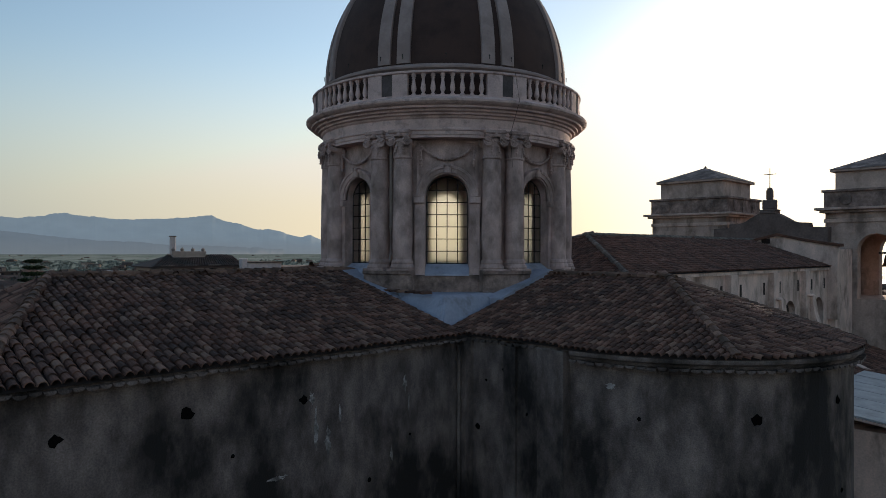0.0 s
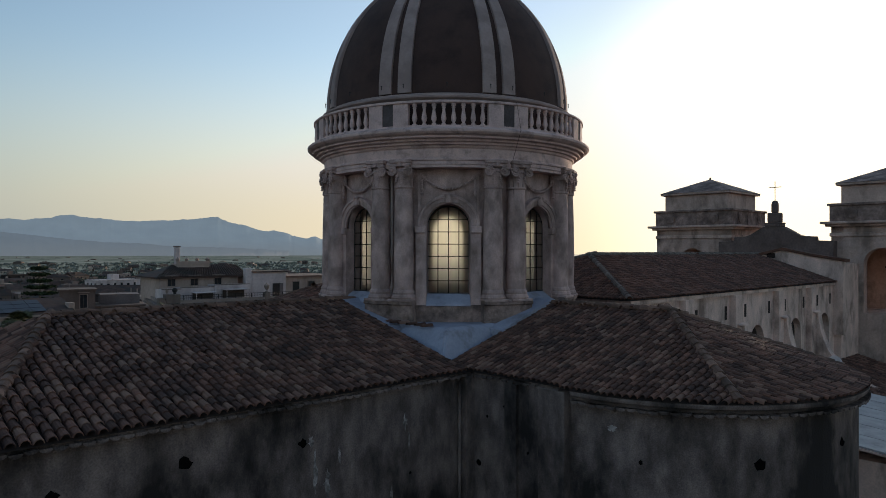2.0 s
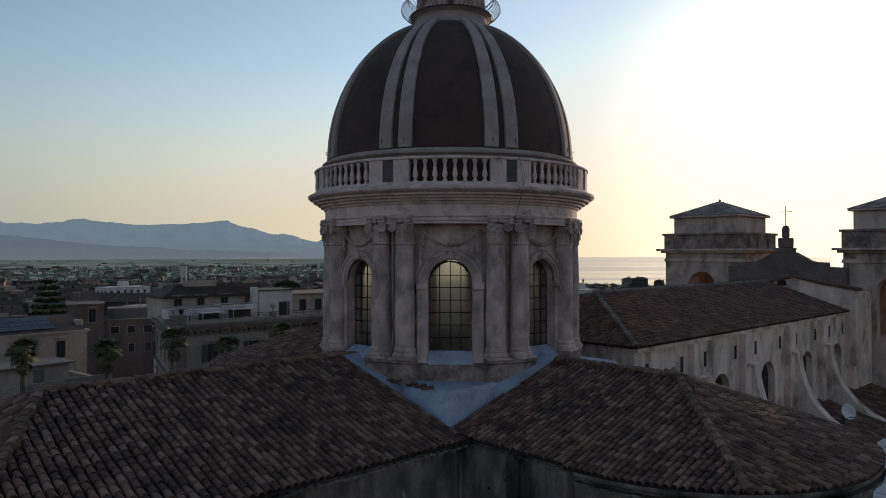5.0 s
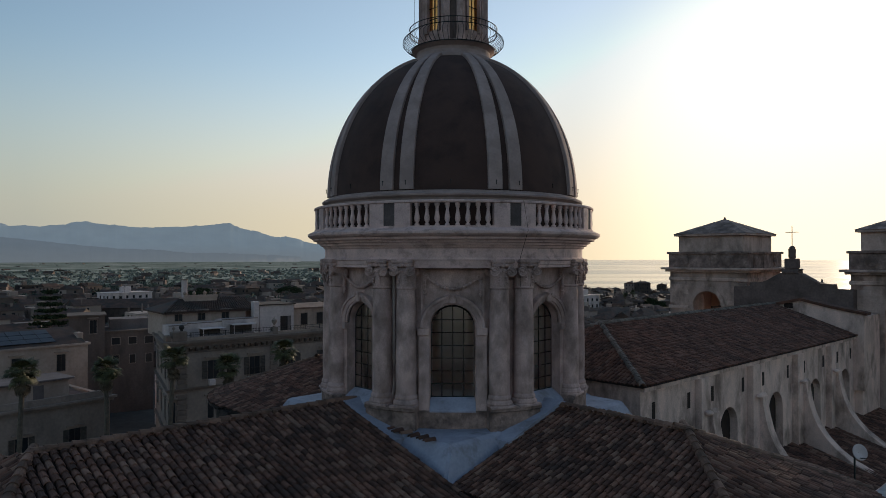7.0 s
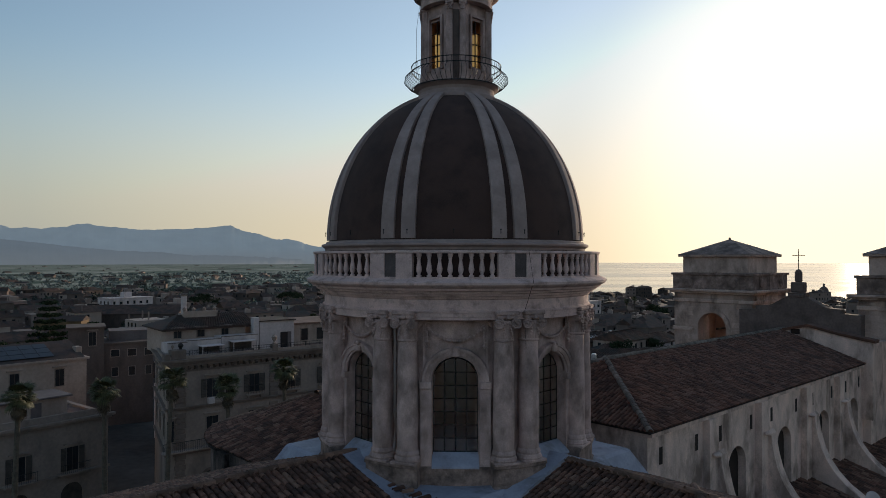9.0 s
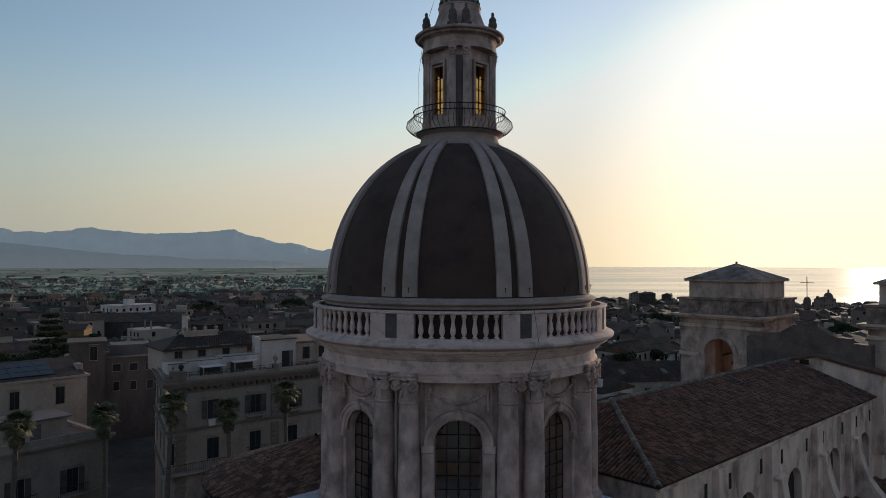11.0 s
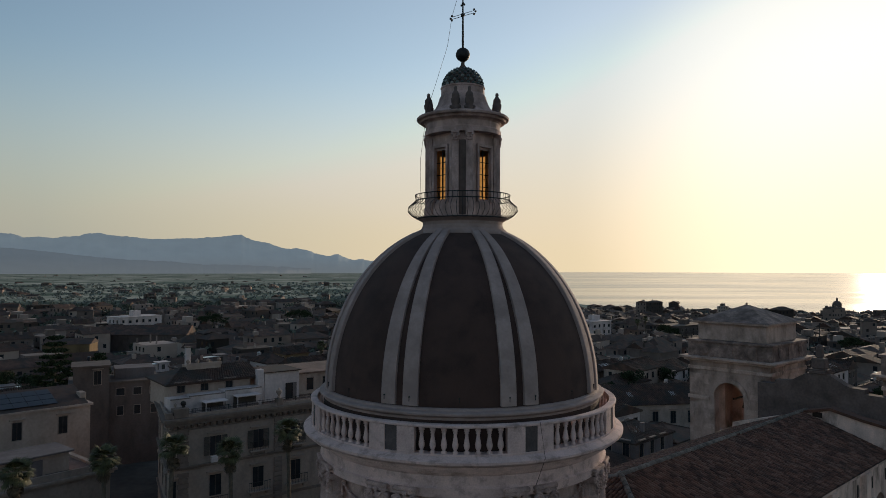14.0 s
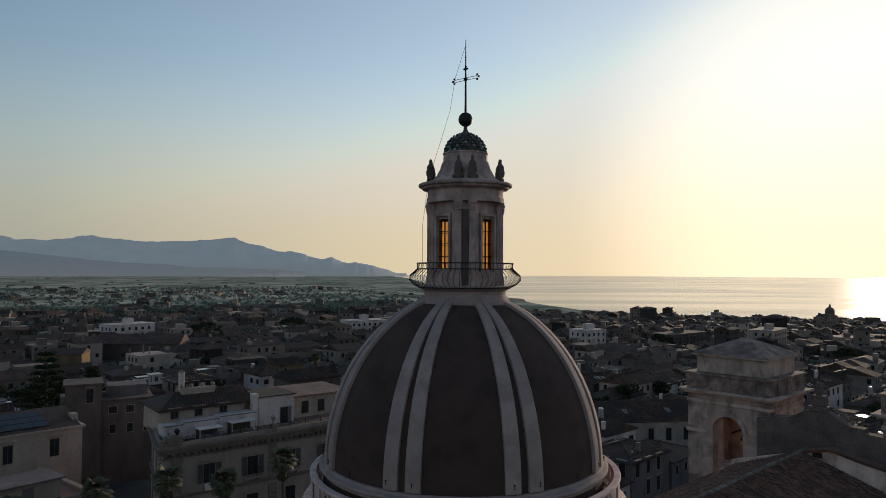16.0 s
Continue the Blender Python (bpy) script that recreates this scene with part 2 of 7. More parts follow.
def tile_mesh(r0=0.105, r1=0.085, length=0.43):
    """One curved cover tile, hollow below, lying along +y with its wide end at y=0."""
    verts, faces = [], []
    for ring, (y, r) in enumerate(((0, r0), (length, r1))):
        for shell in (r, r - 0.018):
            for k in range(6):
                a = math.pi * k / 5
                verts.append((-shell * math.cos(a), y, shell * 1.02 * math.sin(a)))
    for k in range(5):
        faces += [(k, k + 1, 13 + k, 12 + k), (6 + k + 1, 6 + k, 18 + k, 19 + k), (k + 1, k, 6 + k, 7 + k)]
    return verts, faces


TV, TF = tile_mesh()
OPEN_F = [f for i, f in enumerate(TF) if i % 3 != 1]
tile_data = bpy.data.meshes.new("roof_tile")
tile_data.from_pydata(TV, [], TF)
tile_data.materials.append(TILE)


def tile_pose(p, along, normal, rng, tilt=0.05):
    side = along.cross(normal).normalized()
    m = Matrix((side, along, normal)).transposed().to_4x4()
    m.translation = p
    return m @ pose(rng.uniform(-0.012, 0.012), rng.uniform(-0.025, 0.025), 0.012 + rng.uniform(-0.006, 0.008), math.degrees(-tilt) + rng.uniform(-1.5, 1.5), rng.uniform(-4, 4), rng.uniform(-2.5, 2.5))


def tiled(name, columns, parent, rng, step=0.335, single=None, size=1.0, mat=TILE):
    """Courses of cover tiles up columns of (foot, head, normal); those that single() picks are pieces of their own."""
    verts, faces = [], []
    count = 0
    base = [Vector(v) * size for v in TV]
    for foot, head, normal in columns:
        run = head - foot
        if run.length < 0.15:
            continue
        along = run.normalized()
        k = 0.0
        while k < run.length - 0.1:
            p = foot + along * k
            m = tile_pose(p, along, normal, rng)
            if single and single(p) and count < 300:
                ob = new("roof_tile", tile_data)
                ob.parent, ob.matrix_local = parent, m
                count += 1
            else:
                o = len(verts)
                verts += [m @ v for v in base]
                faces += [tuple(o + i for i in f) for f in OPEN_F]
            k += step * rng.uniform(0.94, 1.06)
    if verts:
        from_lists(name, verts, faces, mat, parent)["kind"] = "stuff"


def ridge_tiles(parent, a, b, rng, size=1.45, step=0.36, mat=RIDGE_TILE):
    a, b = Vector(a), Vector(b)
    normal = (b - a).cross(Vector((0, 0, 1))).cross(b - a).normalized()
    tiled("ridge_tiles", [(a, b, normal)], parent, rng, step, None, size, mat)


def slope_columns(foot_line, head_line, pitch=0.25):
    """Columns between a foot line and a head line, both functions of the way along the eave from 0 to 1."""
    length = sum((Vector(foot_line((i + 1) / 40)) - Vector(foot_line(i / 40))).length for i in range(40))
    n = max(2, round(length / pitch))
    out = []
    for i in range(n):
        s = (i + 0.5) / n
        f, h = Vector(foot_line(s)), Vector(head_line(s))
        e = Vector(foot_line(min(1, s + 0.01))) - Vector(foot_line(max(0, s - 0.01)))
        nrm = e.cross(h - f).normalized()
        if nrm.z < 0:
            nrm.negate()
        out.append((f, h, nrm))
    return out


def deck(parent, foot_line, head_line, n=24, drop=0.04):
    """The bedding below the tiles."""
    bm = bmesh.new()
    rows = []
    for i in range(n + 1):
        f, h = Vector(foot_line(i / n)), Vector(head_line(i / n))
        rows.append([bm.verts.new(f - Vector((0, 0, drop))), bm.verts.new(h - Vector((0, 0, drop)))])
    for a, b in zip(rows, rows[1:]):
        bm.faces.new((a[0], b[0], b[1], a[1]))
    return part("roof_deck", bm, UNDER, parent)


def slope_tiles(parent, p0, p1, p2, p3, r, mat, pitch=0.42):
    """Large-looking courses on a plain slope, from the foot p0-p1 to the head p3-p2."""
    p0, p1, p2, p3 = (Vector(p) for p in (p0, p1, p2, p3))
    tiled("tiles", slope_columns(lambda q: p0.lerp(p1, q), lambda q: p3.lerp(p2, q), pitch), parent, r, pitch * 1.45, None, pitch * 4.1, mat)


def scallop_mesh():
    bm = bmesh.new()
    a = [bm.verts.new((0.125 * math.cos(math.pi * k / 6), -0.02, -0.09 * math.sin(math.pi * k / 6))) for k in range(7)]
    b = [bm.verts.new(v.co + Vector((0, 0.3, 0))) for v in a]
    for k in range(6):
        bm.faces.new((a[k], a[k + 1], b[k + 1], b[k]))
    bm.faces.new(a)
    return mesh_of("eave_tile", bm, WALL)


SCALLOP = scallop_mesh()


def eave_course(parent, foot_line, out, length, drop=0.09):
    """The scalloped course of tiles bedded in mortar below an eave."""
    n = round(length / 0.27)
    r = random.Random(n)
    for i in range(n):
        p = Vector(foot_line((i + 0.5) / n))
        o = Vector(out(p)).normalized()
        m = Matrix.Translation(p - Vector((0, 0, drop + r.uniform(-0.015, 0.03)))) @ Matrix.Rotation(math.atan2(o.x, -o.y), 4, "Z")
        ob = part("eave_tile", SCALLOP, WALL, parent)
        ob.matrix_local = m


OV = 0.28  # overhang of the eaves
rng = random.Random(7)

# the choir arm, towards -x
choir = thing("church_choir", "weathered rendered church choir with a clay tile roof", "church", CHURCH)
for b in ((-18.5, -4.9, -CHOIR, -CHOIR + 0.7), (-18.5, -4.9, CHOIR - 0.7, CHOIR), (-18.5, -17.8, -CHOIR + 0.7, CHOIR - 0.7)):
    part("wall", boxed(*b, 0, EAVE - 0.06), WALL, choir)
roof = new("roof")
roof.parent = choir
HIP = -15.7
for side in (-1, 1):
    foot = lambda s, side=side: (-18.5 - OV + (18.5 + OV - 5.7) * s, side * (CHOIR + OV), EAVE)
    head = lambda s, side=side: (max(HIP, -18.5 - OV + (18.5 + OV - 5.7) * s), side * max(0.0, (HIP - (-18.5 - OV + (18.5 + OV - 5.7) * s)) / (HIP + 18.5 + OV) * (CHOIR + OV)), RIDGE - (RIDGE - EAVE) * max(0.0, (HIP - (-18.5 - OV + (18.5 + OV - 5.7) * s)) / (HIP + 18.5 + OV)))
    head2 = lambda s, side=side, head=head, foot=foot: (foot(s)[0], head(s)[1], head(s)[2])
    deck(roof, foot, head2, 40)
    tiled("tiles", slope_columns(foot, head2, 0.235), roof, rng, single=(lambda p: -12.3 < p.x < -6.9) if side < 0 else None)
    if side < 0:
        eave_course(roof, foot, lambda p: (0, -1, 0), 13.8)
foot = lambda s: (-18.5 - OV, (CHOIR + OV) * (2 * s - 1), EAVE)
head = lambda s: (HIP - 3.08 * abs(2 * s - 1), (CHOIR + OV) * (2 * s - 1), RIDGE - (RIDGE - EAVE) * abs(2 * s - 1))
deck(roof, foot, head, 24)
tiled("tiles", slope_columns(foot, head), roof, rng)
ridge_tiles(roof, (HIP, 0, RIDGE + 0.03), (-5.2, 0, RIDGE + 0.03), rng)
ridge_tiles(roof, (-18.7, -CHOIR - 0.2, EAVE + 0.05), (HIP, 0, RIDGE + 0.03), rng)
bm = bmesh.new()
box(bm, -18.5, -4.95, -CHOIR - 0.16, -CHOIR, EAVE - 0.2, EAVE - 0.07)
part("eave_moulding", bm, WALL, choir)


T_RIDGE = 22.08


def transept(side):
    """An arm towards side * y with a rounded end."""
    ob = thing("church_transept", "weathered rendered transept with a rounded end and tiled roof", "church", CHURCH, "transepts of the church")
    cy, rr = 10.5, 5.3
    for x0 in (-HALF, HALF - 0.7):
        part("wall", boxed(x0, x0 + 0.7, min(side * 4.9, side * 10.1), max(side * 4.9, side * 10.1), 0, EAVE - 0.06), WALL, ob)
    bm = bmesh.new()
    # the rounded end
    pts_o, pts_i = [], []
    for i in range(33):
        a = math.pi * i / 32
        pts_o.append((-rr * math.cos(a), side * (cy + rr * math.sin(a))))
        pts_i.append((-(rr - 0.6) * math.cos(a), side * (cy + (rr - 0.6) * math.sin(a))))
    pts_o = [(-rr, side * 10.1)] + pts_o + [(rr, side * 10.1)]
    pts_i = [(-rr + 0.6, side * 10.1)] + pts_i + [(rr - 0.6, side * 10.1)]
    cols = [[bm.verts.new((*p, z)) for z in (0, EAVE - 0.06)] + [bm.verts.new((*q, z)) for z in (EAVE - 0.06, 0)] for p, q in zip(pts_o, pts_i)]
    for a, b in zip(cols, cols[1:]):
        for k in range(3):
            bm.faces.new((a[k], b[k], b[k + 1], a[k + 1]))
    bmesh.ops.recalc_face_normals(bm, faces=bm.faces)
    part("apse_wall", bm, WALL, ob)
    for s in (-1, 1):
        bm = bmesh.new()
        box(bm, s * (HALF + 0.02) - 0.2, s * (HALF + 0.02) + 0.2, side * 9.9 - 0.45, side * 9.9 + 0.45, 0, EAVE - 0.14)
        part("pilaster", bm, WALL, ob)
    roof = new("roof")
    roof.parent = ob
    re = rr + OV
    ea = EAVE - 0.04
    kx, ky = re * math.sin(radians(45)), cy + re * math.cos(radians(45))
    for s in (-1, 1):
        # straight slope
        foot = lambda q, s=s: (s * (HALF + 0.12), side * (5.55 + (10.15 - 5.55) * q), EAVE)
        head = lambda q, s=s: (0, side * (5.55 + (10.15 - 5.55) * q), T_RIDGE)
        deck(roof, foot, head)
        tiled("tiles", slope_columns(foot, head, 0.21), roof, rng, 0.3, None, 0.87)
        # the slope over the rounded end, up to the hip
        def foot2(q, s=s):
            y = 10.15 + (ky - 10.15) * q
            x = re if y < cy else math.sqrt(max(0, re * re - (y - cy) ** 2))
            return (s * x, side * y, ea)
        def head3(q, s=s):
            y = 10.15 + (ky - 10.15) * q
            w = max(0.0, (y - cy) / (ky - cy))
            return (s * kx * w, side * y, T_RIDGE + (ea - T_RIDGE) * w)
        deck(roof, foot2, head3)
        tiled("tiles", slope_columns(foot2, head3, 0.21), roof, rng, 0.3, None, 0.87)
        ridge_tiles(roof, (s * kx, side * ky, ea), (0, side * cy, T_RIDGE + 0.04), rng)
    def foot4(q):
        x = kx * (2 * q - 1)
        return (x, side * (cy + math.sqrt(re * re - x * x)), ea)
    def head4(q):
        x = kx * (2 * q - 1)
        w = abs(2 * q - 1)
        return (x, side * (cy + (ky - cy) * w), T_RIDGE + (ea - T_RIDGE) * w)
    deck(roof, foot4, head4)
    tiled("tiles", slope_columns(foot4, head4, 0.21), roof, rng, 0.3, None, 0.87)
    ridge_tiles(roof, (0, side * 5.1, T_RIDGE + 0.03), (0, side * cy, T_RIDGE + 0.03), rng)
    if side < 0:
        eave_course(roof, lambda q: (-HALF - 0.12, -(5.5 + 4.6 * q), EAVE), lambda p: (-1, 0, 0), 4.6)
        eave_course(roof, lambda q: (-re * math.cos(math.pi * q), -(cy + re * math.sin(math.pi * q)), EAVE), lambda p: (p.x, p.y + cy, 0), re * math.pi, 0.32)
    bm = bmesh.new()
    prof = [(rr - 0.05, EAVE - 0.38), (rr + 0.1, EAVE - 0.34), (rr + 0.16, EAVE - 0.26), (rr + 0.26, EAVE - 0.2), (rr + 0.28, EAVE - 0.12), (rr + 0.24, EAVE - 0.07), (rr - 0.05, EAVE - 0.07)]
    lathe(bm, prof, 40, radians(-90), radians(90), Matrix.Translation((0, side * cy, 0)) @ (Matrix.Identity(4) if side < 0 else Matrix.Rotation(math.pi, 4, "Z")), True)
    part("eave_moulding", bm, WALL, ob)
    return ob


near_transept = transept(-1)
far_transept = transept(1)

# the square base of the drum, painted with waterproofing
base = thing("crossing_base", "pale blue waterproofed masonry base under the drum", "church base", CHURCH)
bm = bmesh.new()
ring0 = [bm.verts.new((x * 5.95, y * 5.75, 20.0)) for x, y in ((-1, -1), (1, -1), (1, 1), (-1, 1))]
ring1 = [bm.verts.new((x * 5.05, y * 5.1, 21.38)) for x, y in ((-1, -1), (1, -1), (1, 1), (-1, 1))]
ring2 = [bm.verts.new((x * 4.9, y * 4.95, 21.48)) for x, y in ((-1, -1), (1, -1), (1, 1), (-1, 1))]
for a, b in ((ring0, ring1), (ring1, ring2)):
    for k in range(4):
        bm.faces.new((a[k], a[(k + 1) % 4], b[(k + 1) % 4], b[k]))
bm.faces.new(ring2)
bmesh.ops.bevel(bm, geom=[e for e in bm.edges if abs(e.verts[0].co.z - e.verts[1].co.z) > 0.5], offset=0.08, segments=3, affect="EDGES")
part("block", bm, BLUE, base)
for s in range(4):
    bm = bmesh.new()
    m = Matrix.Rotation(radians(90 * s), 4, "Z")
    for w in (-1, 1):
        prism(bm, [(-2.9 * w, EAVE + 0.97), (0, RIDGE + 0.1), (0, RIDGE - 0.25), (-2.9 * w, EAVE + 0.6)][:: w], 0.8, m @ Matrix.Translation((0, -5.7, 0)))
    part("flashing", bm, BLUE, base)

# ---- the drum ----
drum = thing("dome_drum", "round grey plastered drum with paired ionic columns and arched windows", "dome drum")
R_OUT, R_IN = 4.86, 4.16
W_HALF, W_FOOT, W_BOT, W_SPRING = 0.82, 22.06, 22.5, 25.0


def bay_wall(bm, centre, half_span):
    """One bay of the round wall with an arched opening through it."""
    z0, z1 = 21.45, 27.42
    def pt(r, s, z):
        a = radians(centre) + s / R_OUT
        return bm.verts.new((r * math.sin(a), -r * math.cos(a), z))
    span = radians(half_span) * R_OUT
    arc = [(-W_HALF * math.cos(math.pi * k / 16), W_SPRING + W_HALF * math.sin(math.pi * k / 16)) for k in range(17)]
    lines = [(-span, None)] + [(x, z) for x, z in arc] + [(span, None)]
    for r, flip in ((R_OUT, False), (R_IN, True)):
        def quad(*p):
            vs = [pt(r, s, z) for s, z in p]
            bm.faces.new(vs[::-1] if flip else vs)
        for a, b in ((-span, -W_HALF), (W_HALF, span)):
            n = 4
            for i in range(n):
                s0, s1 = a + (b - a) * i / n, a + (b - a) * (i + 1) / n
                quad((s0, z0), (s1, z0), (s1, z1), (s0, z1))
        for i in range(8):
            s0, s1 = -W_HALF + 2 * W_HALF * i / 8, -W_HALF + 2 * W_HALF * (i + 1) / 8
            quad((s0, z0), (s1, z0), (s1, W_FOOT), (s0, W_FOOT))
        for (x0, q0), (x1, q1) in zip(arc, arc[1:]):
            quad((x0, q0), (x1, q1), (x1, z1), (x0, z1))
    ring = [(-W_HALF, W_FOOT)] + arc + [(W_HALF, W_FOOT)]
    for (x0, q0), (x1, q1) in zip(ring, ring[1:] + ring[:1]):
        bm.faces.new((pt(R_OUT, x0, q0), pt(R_OUT, x1, q1), pt(R_IN, x1, q1), pt(R_IN, x0, q0)))
    bmesh.ops.remove_doubles(bm, verts=bm.verts, dist=0.001)


bm = bmesh.new()
for k in range(4):
    bay_wall(bm, 90 * k, 25.05)
    bay_wall(bm, 90 * k + 45, 19.95)
part("wall", bm, STONE, drum)
# plinth ring, broken out under the columns
bm = lathe(bmesh.new(), [(4.75, 21.3), (5.06, 21.3), (5.06, 22.05), (5.0, 22.1), (4.75, 22.1)], 96, close=True)
part("plinth", bm, PLINTH, drum)
PED = [(4.8, 21.3), (5.56, 21.3), (5.56, 21.5), (5.5, 21.56), (5.5, 22.1), (5.57, 22.14), (5.57, 22.24), (5.5, 22.28), (4.8, 22.28)]
for k in range(4):
    for a0, a1 in ((-34.6, -13.6), (13.6, 34.6)):
        part("pedestal", lathe(bmesh.new(), PED, 10, radians(90 * k + a0), radians(90 * k + a1), close=True), PLINTH, drum)
bm = lathe(bmesh.new(), [(R_IN - 0.1, 21.4), (0.02, 21.4)], 48)
part("inner_floor", bm, NAVE_WALL, drum)


def drum_window():
    """The archivolt, imposts, jambs, sill, glazing bars and panes of one window, facing -y at the wall face."""
    got = []
    bm = bmesh.new()
    prof = [(0.82, 0.0), (0.83, -0.05), (0.89, -0.06), (0.9, -0.1), (1.04, -0.12), (1.05, -0.16), (1.14, -0.16), (1.16, -0.1), (1.17, 0.05)]
    rings = []
    for k in range(25):
        a = math.pi * k / 24
        rings.append([bm.verts.new((-r * math.cos(a), y - (0.02), W_SPRING + r * math.sin(a))) for r, y in prof])
    for a, b in zip(rings, rings[1:]):
        for k in range(len(prof) - 1):
            bm.faces.new((a[k], a[k + 1], b[k + 1], b[k]))
    got.append(("archivolt", bm, STONE, False))
    for s in (-1, 1):
        bm = boxed(min(s * 0.82, s * 1.24), max(s * 0.82, s * 1.24), -0.17, 0.1, 24.74, 25.0, None, 0.03)
        got.append(("impost", bm, STONE, False))
        bm = boxed(min(s * 0.82, s * 1.2), max(s * 0.82, s * 1.2), -0.07, 0.1, 22.1, 24.74)
        got.append(("jamb", bm, STONE, False))
    bm = boxed(-0.14, 0.14, -0.22, 0.02, 25.84, 26.2, None, 0.04)
    lump(bm, (-0.1, -0.22, 26.14), 0.07)
    lump(bm, (0.1, -0.22, 26.14), 0.07)
    got.append(("keystone", bm, STONE, False))
    # a sloping sill
    bm = prism(bmesh.new(), [(-0.24, 22.07), (0.6, 22.07), (0.6, 22.5), (0.28, 22.5), (-0.2, 22.17), (-0.24, 22.13)], 1.62, Matrix.Translation((0.81, 0, 0)) @ Matrix.Rotation(radians(90), 4, "Z"))
    bmesh.ops.recalc_face_normals(bm, faces=bm.faces)
    got.append(("sill", bm, BLUE, False))
    # glazing bars
    gw, gs = 0.79, 24.97
    for x in (-0.77, -0.39, 0, 0.39, 0.77):
        top = gs + math.sqrt(max(0.0, gw * gw - x * x))
        got.append(("glazing_bar", boxed(x - 0.017, x + 0.017, 0.3, 0.34, W_BOT, top), IRON, False))
    z = W_BOT + 0.02
    while z < gs + gw - 0.1:
        h = gw if z < gs else math.sqrt(max(0, gw * gw - (z - gs) ** 2))
        got.append(("glazing_bar", boxed(-h, h, 0.295, 0.345, z - 0.015, z + 0.015), IRON, False))
        z += 0.456
    rim = [(-gw * math.cos(math.pi * k / 16), 0.32, gs + gw * math.sin(math.pi * k / 16)) for k in range(17)]
    got.append(("glazing_rim", tube(bmesh.new(), rim, 0.03, 4), IRON, False))
    # panes
    z = W_BOT + 0.02
    xs = (-0.79, -0.39, 0, 0.39, 0.79)
    while z < gs + gw - 0.1:
        for x0, x1 in zip(xs, xs[1:]):
            z1 = min(z + 0.456, gs + gw)
            out = []
            for x, zz in ((x0, z), (x1, z), (x1, z1), (x0, z1)):
                if zz > gs:
                    lim = math.sqrt(max(0, gw * gw - (zz - gs) ** 2))
                    x = max(-lim, min(lim, x))
                out.append((x, zz))
            if abs(out[1][0] - out[0][0]) < 0.05:
                continue
            bm = bmesh.new()
            vs = [bm.verts.new((x, 0.32, zz)) for x, zz in out]
            bm.faces.new(vs)
            bmesh.ops.dissolve_degenerate(bm, dist=0.001, edges=bm.edges)
            got.append(("pane", bm, FROSTED, False))
        z += 0.456
    return got


made = [(name, mesh_of(name, bm, mat), mat, sm) for name, bm, mat, sm in drum_window()]
for k in range(8):
    win = new("window")
    win.parent = drum
    win.matrix_local = at_angle(45 * k, R_OUT)
    for name, me, mat, sm in made:
        ob = part(name, me, mat, win, "", sm)
        if name == "pane":
            ob.visible_shadow = False

# festoons over the windows
pts, rad = [], []
for s in range(-22, 23):
    x = s * 0.041
    pts.append((x, -0.06, 26.38 + 0.38 * (x / 0.9) ** 2))
    rad.append((0.085 if s % 3 == 0 else 0.045) - 0.001 * abs(s))
swag = mesh_of("garland", tube(bmesh.new(), pts, rad, 7), STONE)
rosette = mesh_of("rosette", lathe(bmesh.new(), [(0.11, 0.0), (0.1, 0.05), (0.07, 0.04), (0.05, 0.09), (0.01, 0.1)], 12, m=Matrix.Rotation(radians(90), 4, "X")), STONE)
pend = mesh_of("pendant", tube(bmesh.new(), [(0, -0.06, 26.7 - 0.05 * i) for i in range(13)], [(0.03, 0.06, 0.04)[i % 3] * (1.25 if i > 6 else 0.9) for i in range(13)], 7), STONE)
bm = bmesh.new()
for a, b, c, d in ((-1.12, -1.04, 25.3, 27.0), (1.04, 1.12, 25.3, 27.0), (-1.12, 1.12, 26.98, 27.05)):
    box(bm, a, b, -0.04, 0.1, c, d)
frame_me = mesh_of("panel_moulding", bm, STONE)
for k in range(8):
    fest = new("festoon")
    fest.parent, fest.matrix_local = drum, at_angle(45 * k, R_OUT + 0.02)
    part("garland", swag, STONE, fest)
    for s in (-1, 1):
        part("rosette", rosette, STONE, fest).matrix_local = Matrix.Translation((s * 0.95, -0.0, 26.8))
        part("pendant", pend, STONE, fest).matrix_local = Matrix.Translation((s * 0.98, 0, 0))
    o = part("panel_moulding", frame_me, STONE, drum)
    o.matrix_local = at_angle(45 * k, R_OUT - 0.07)


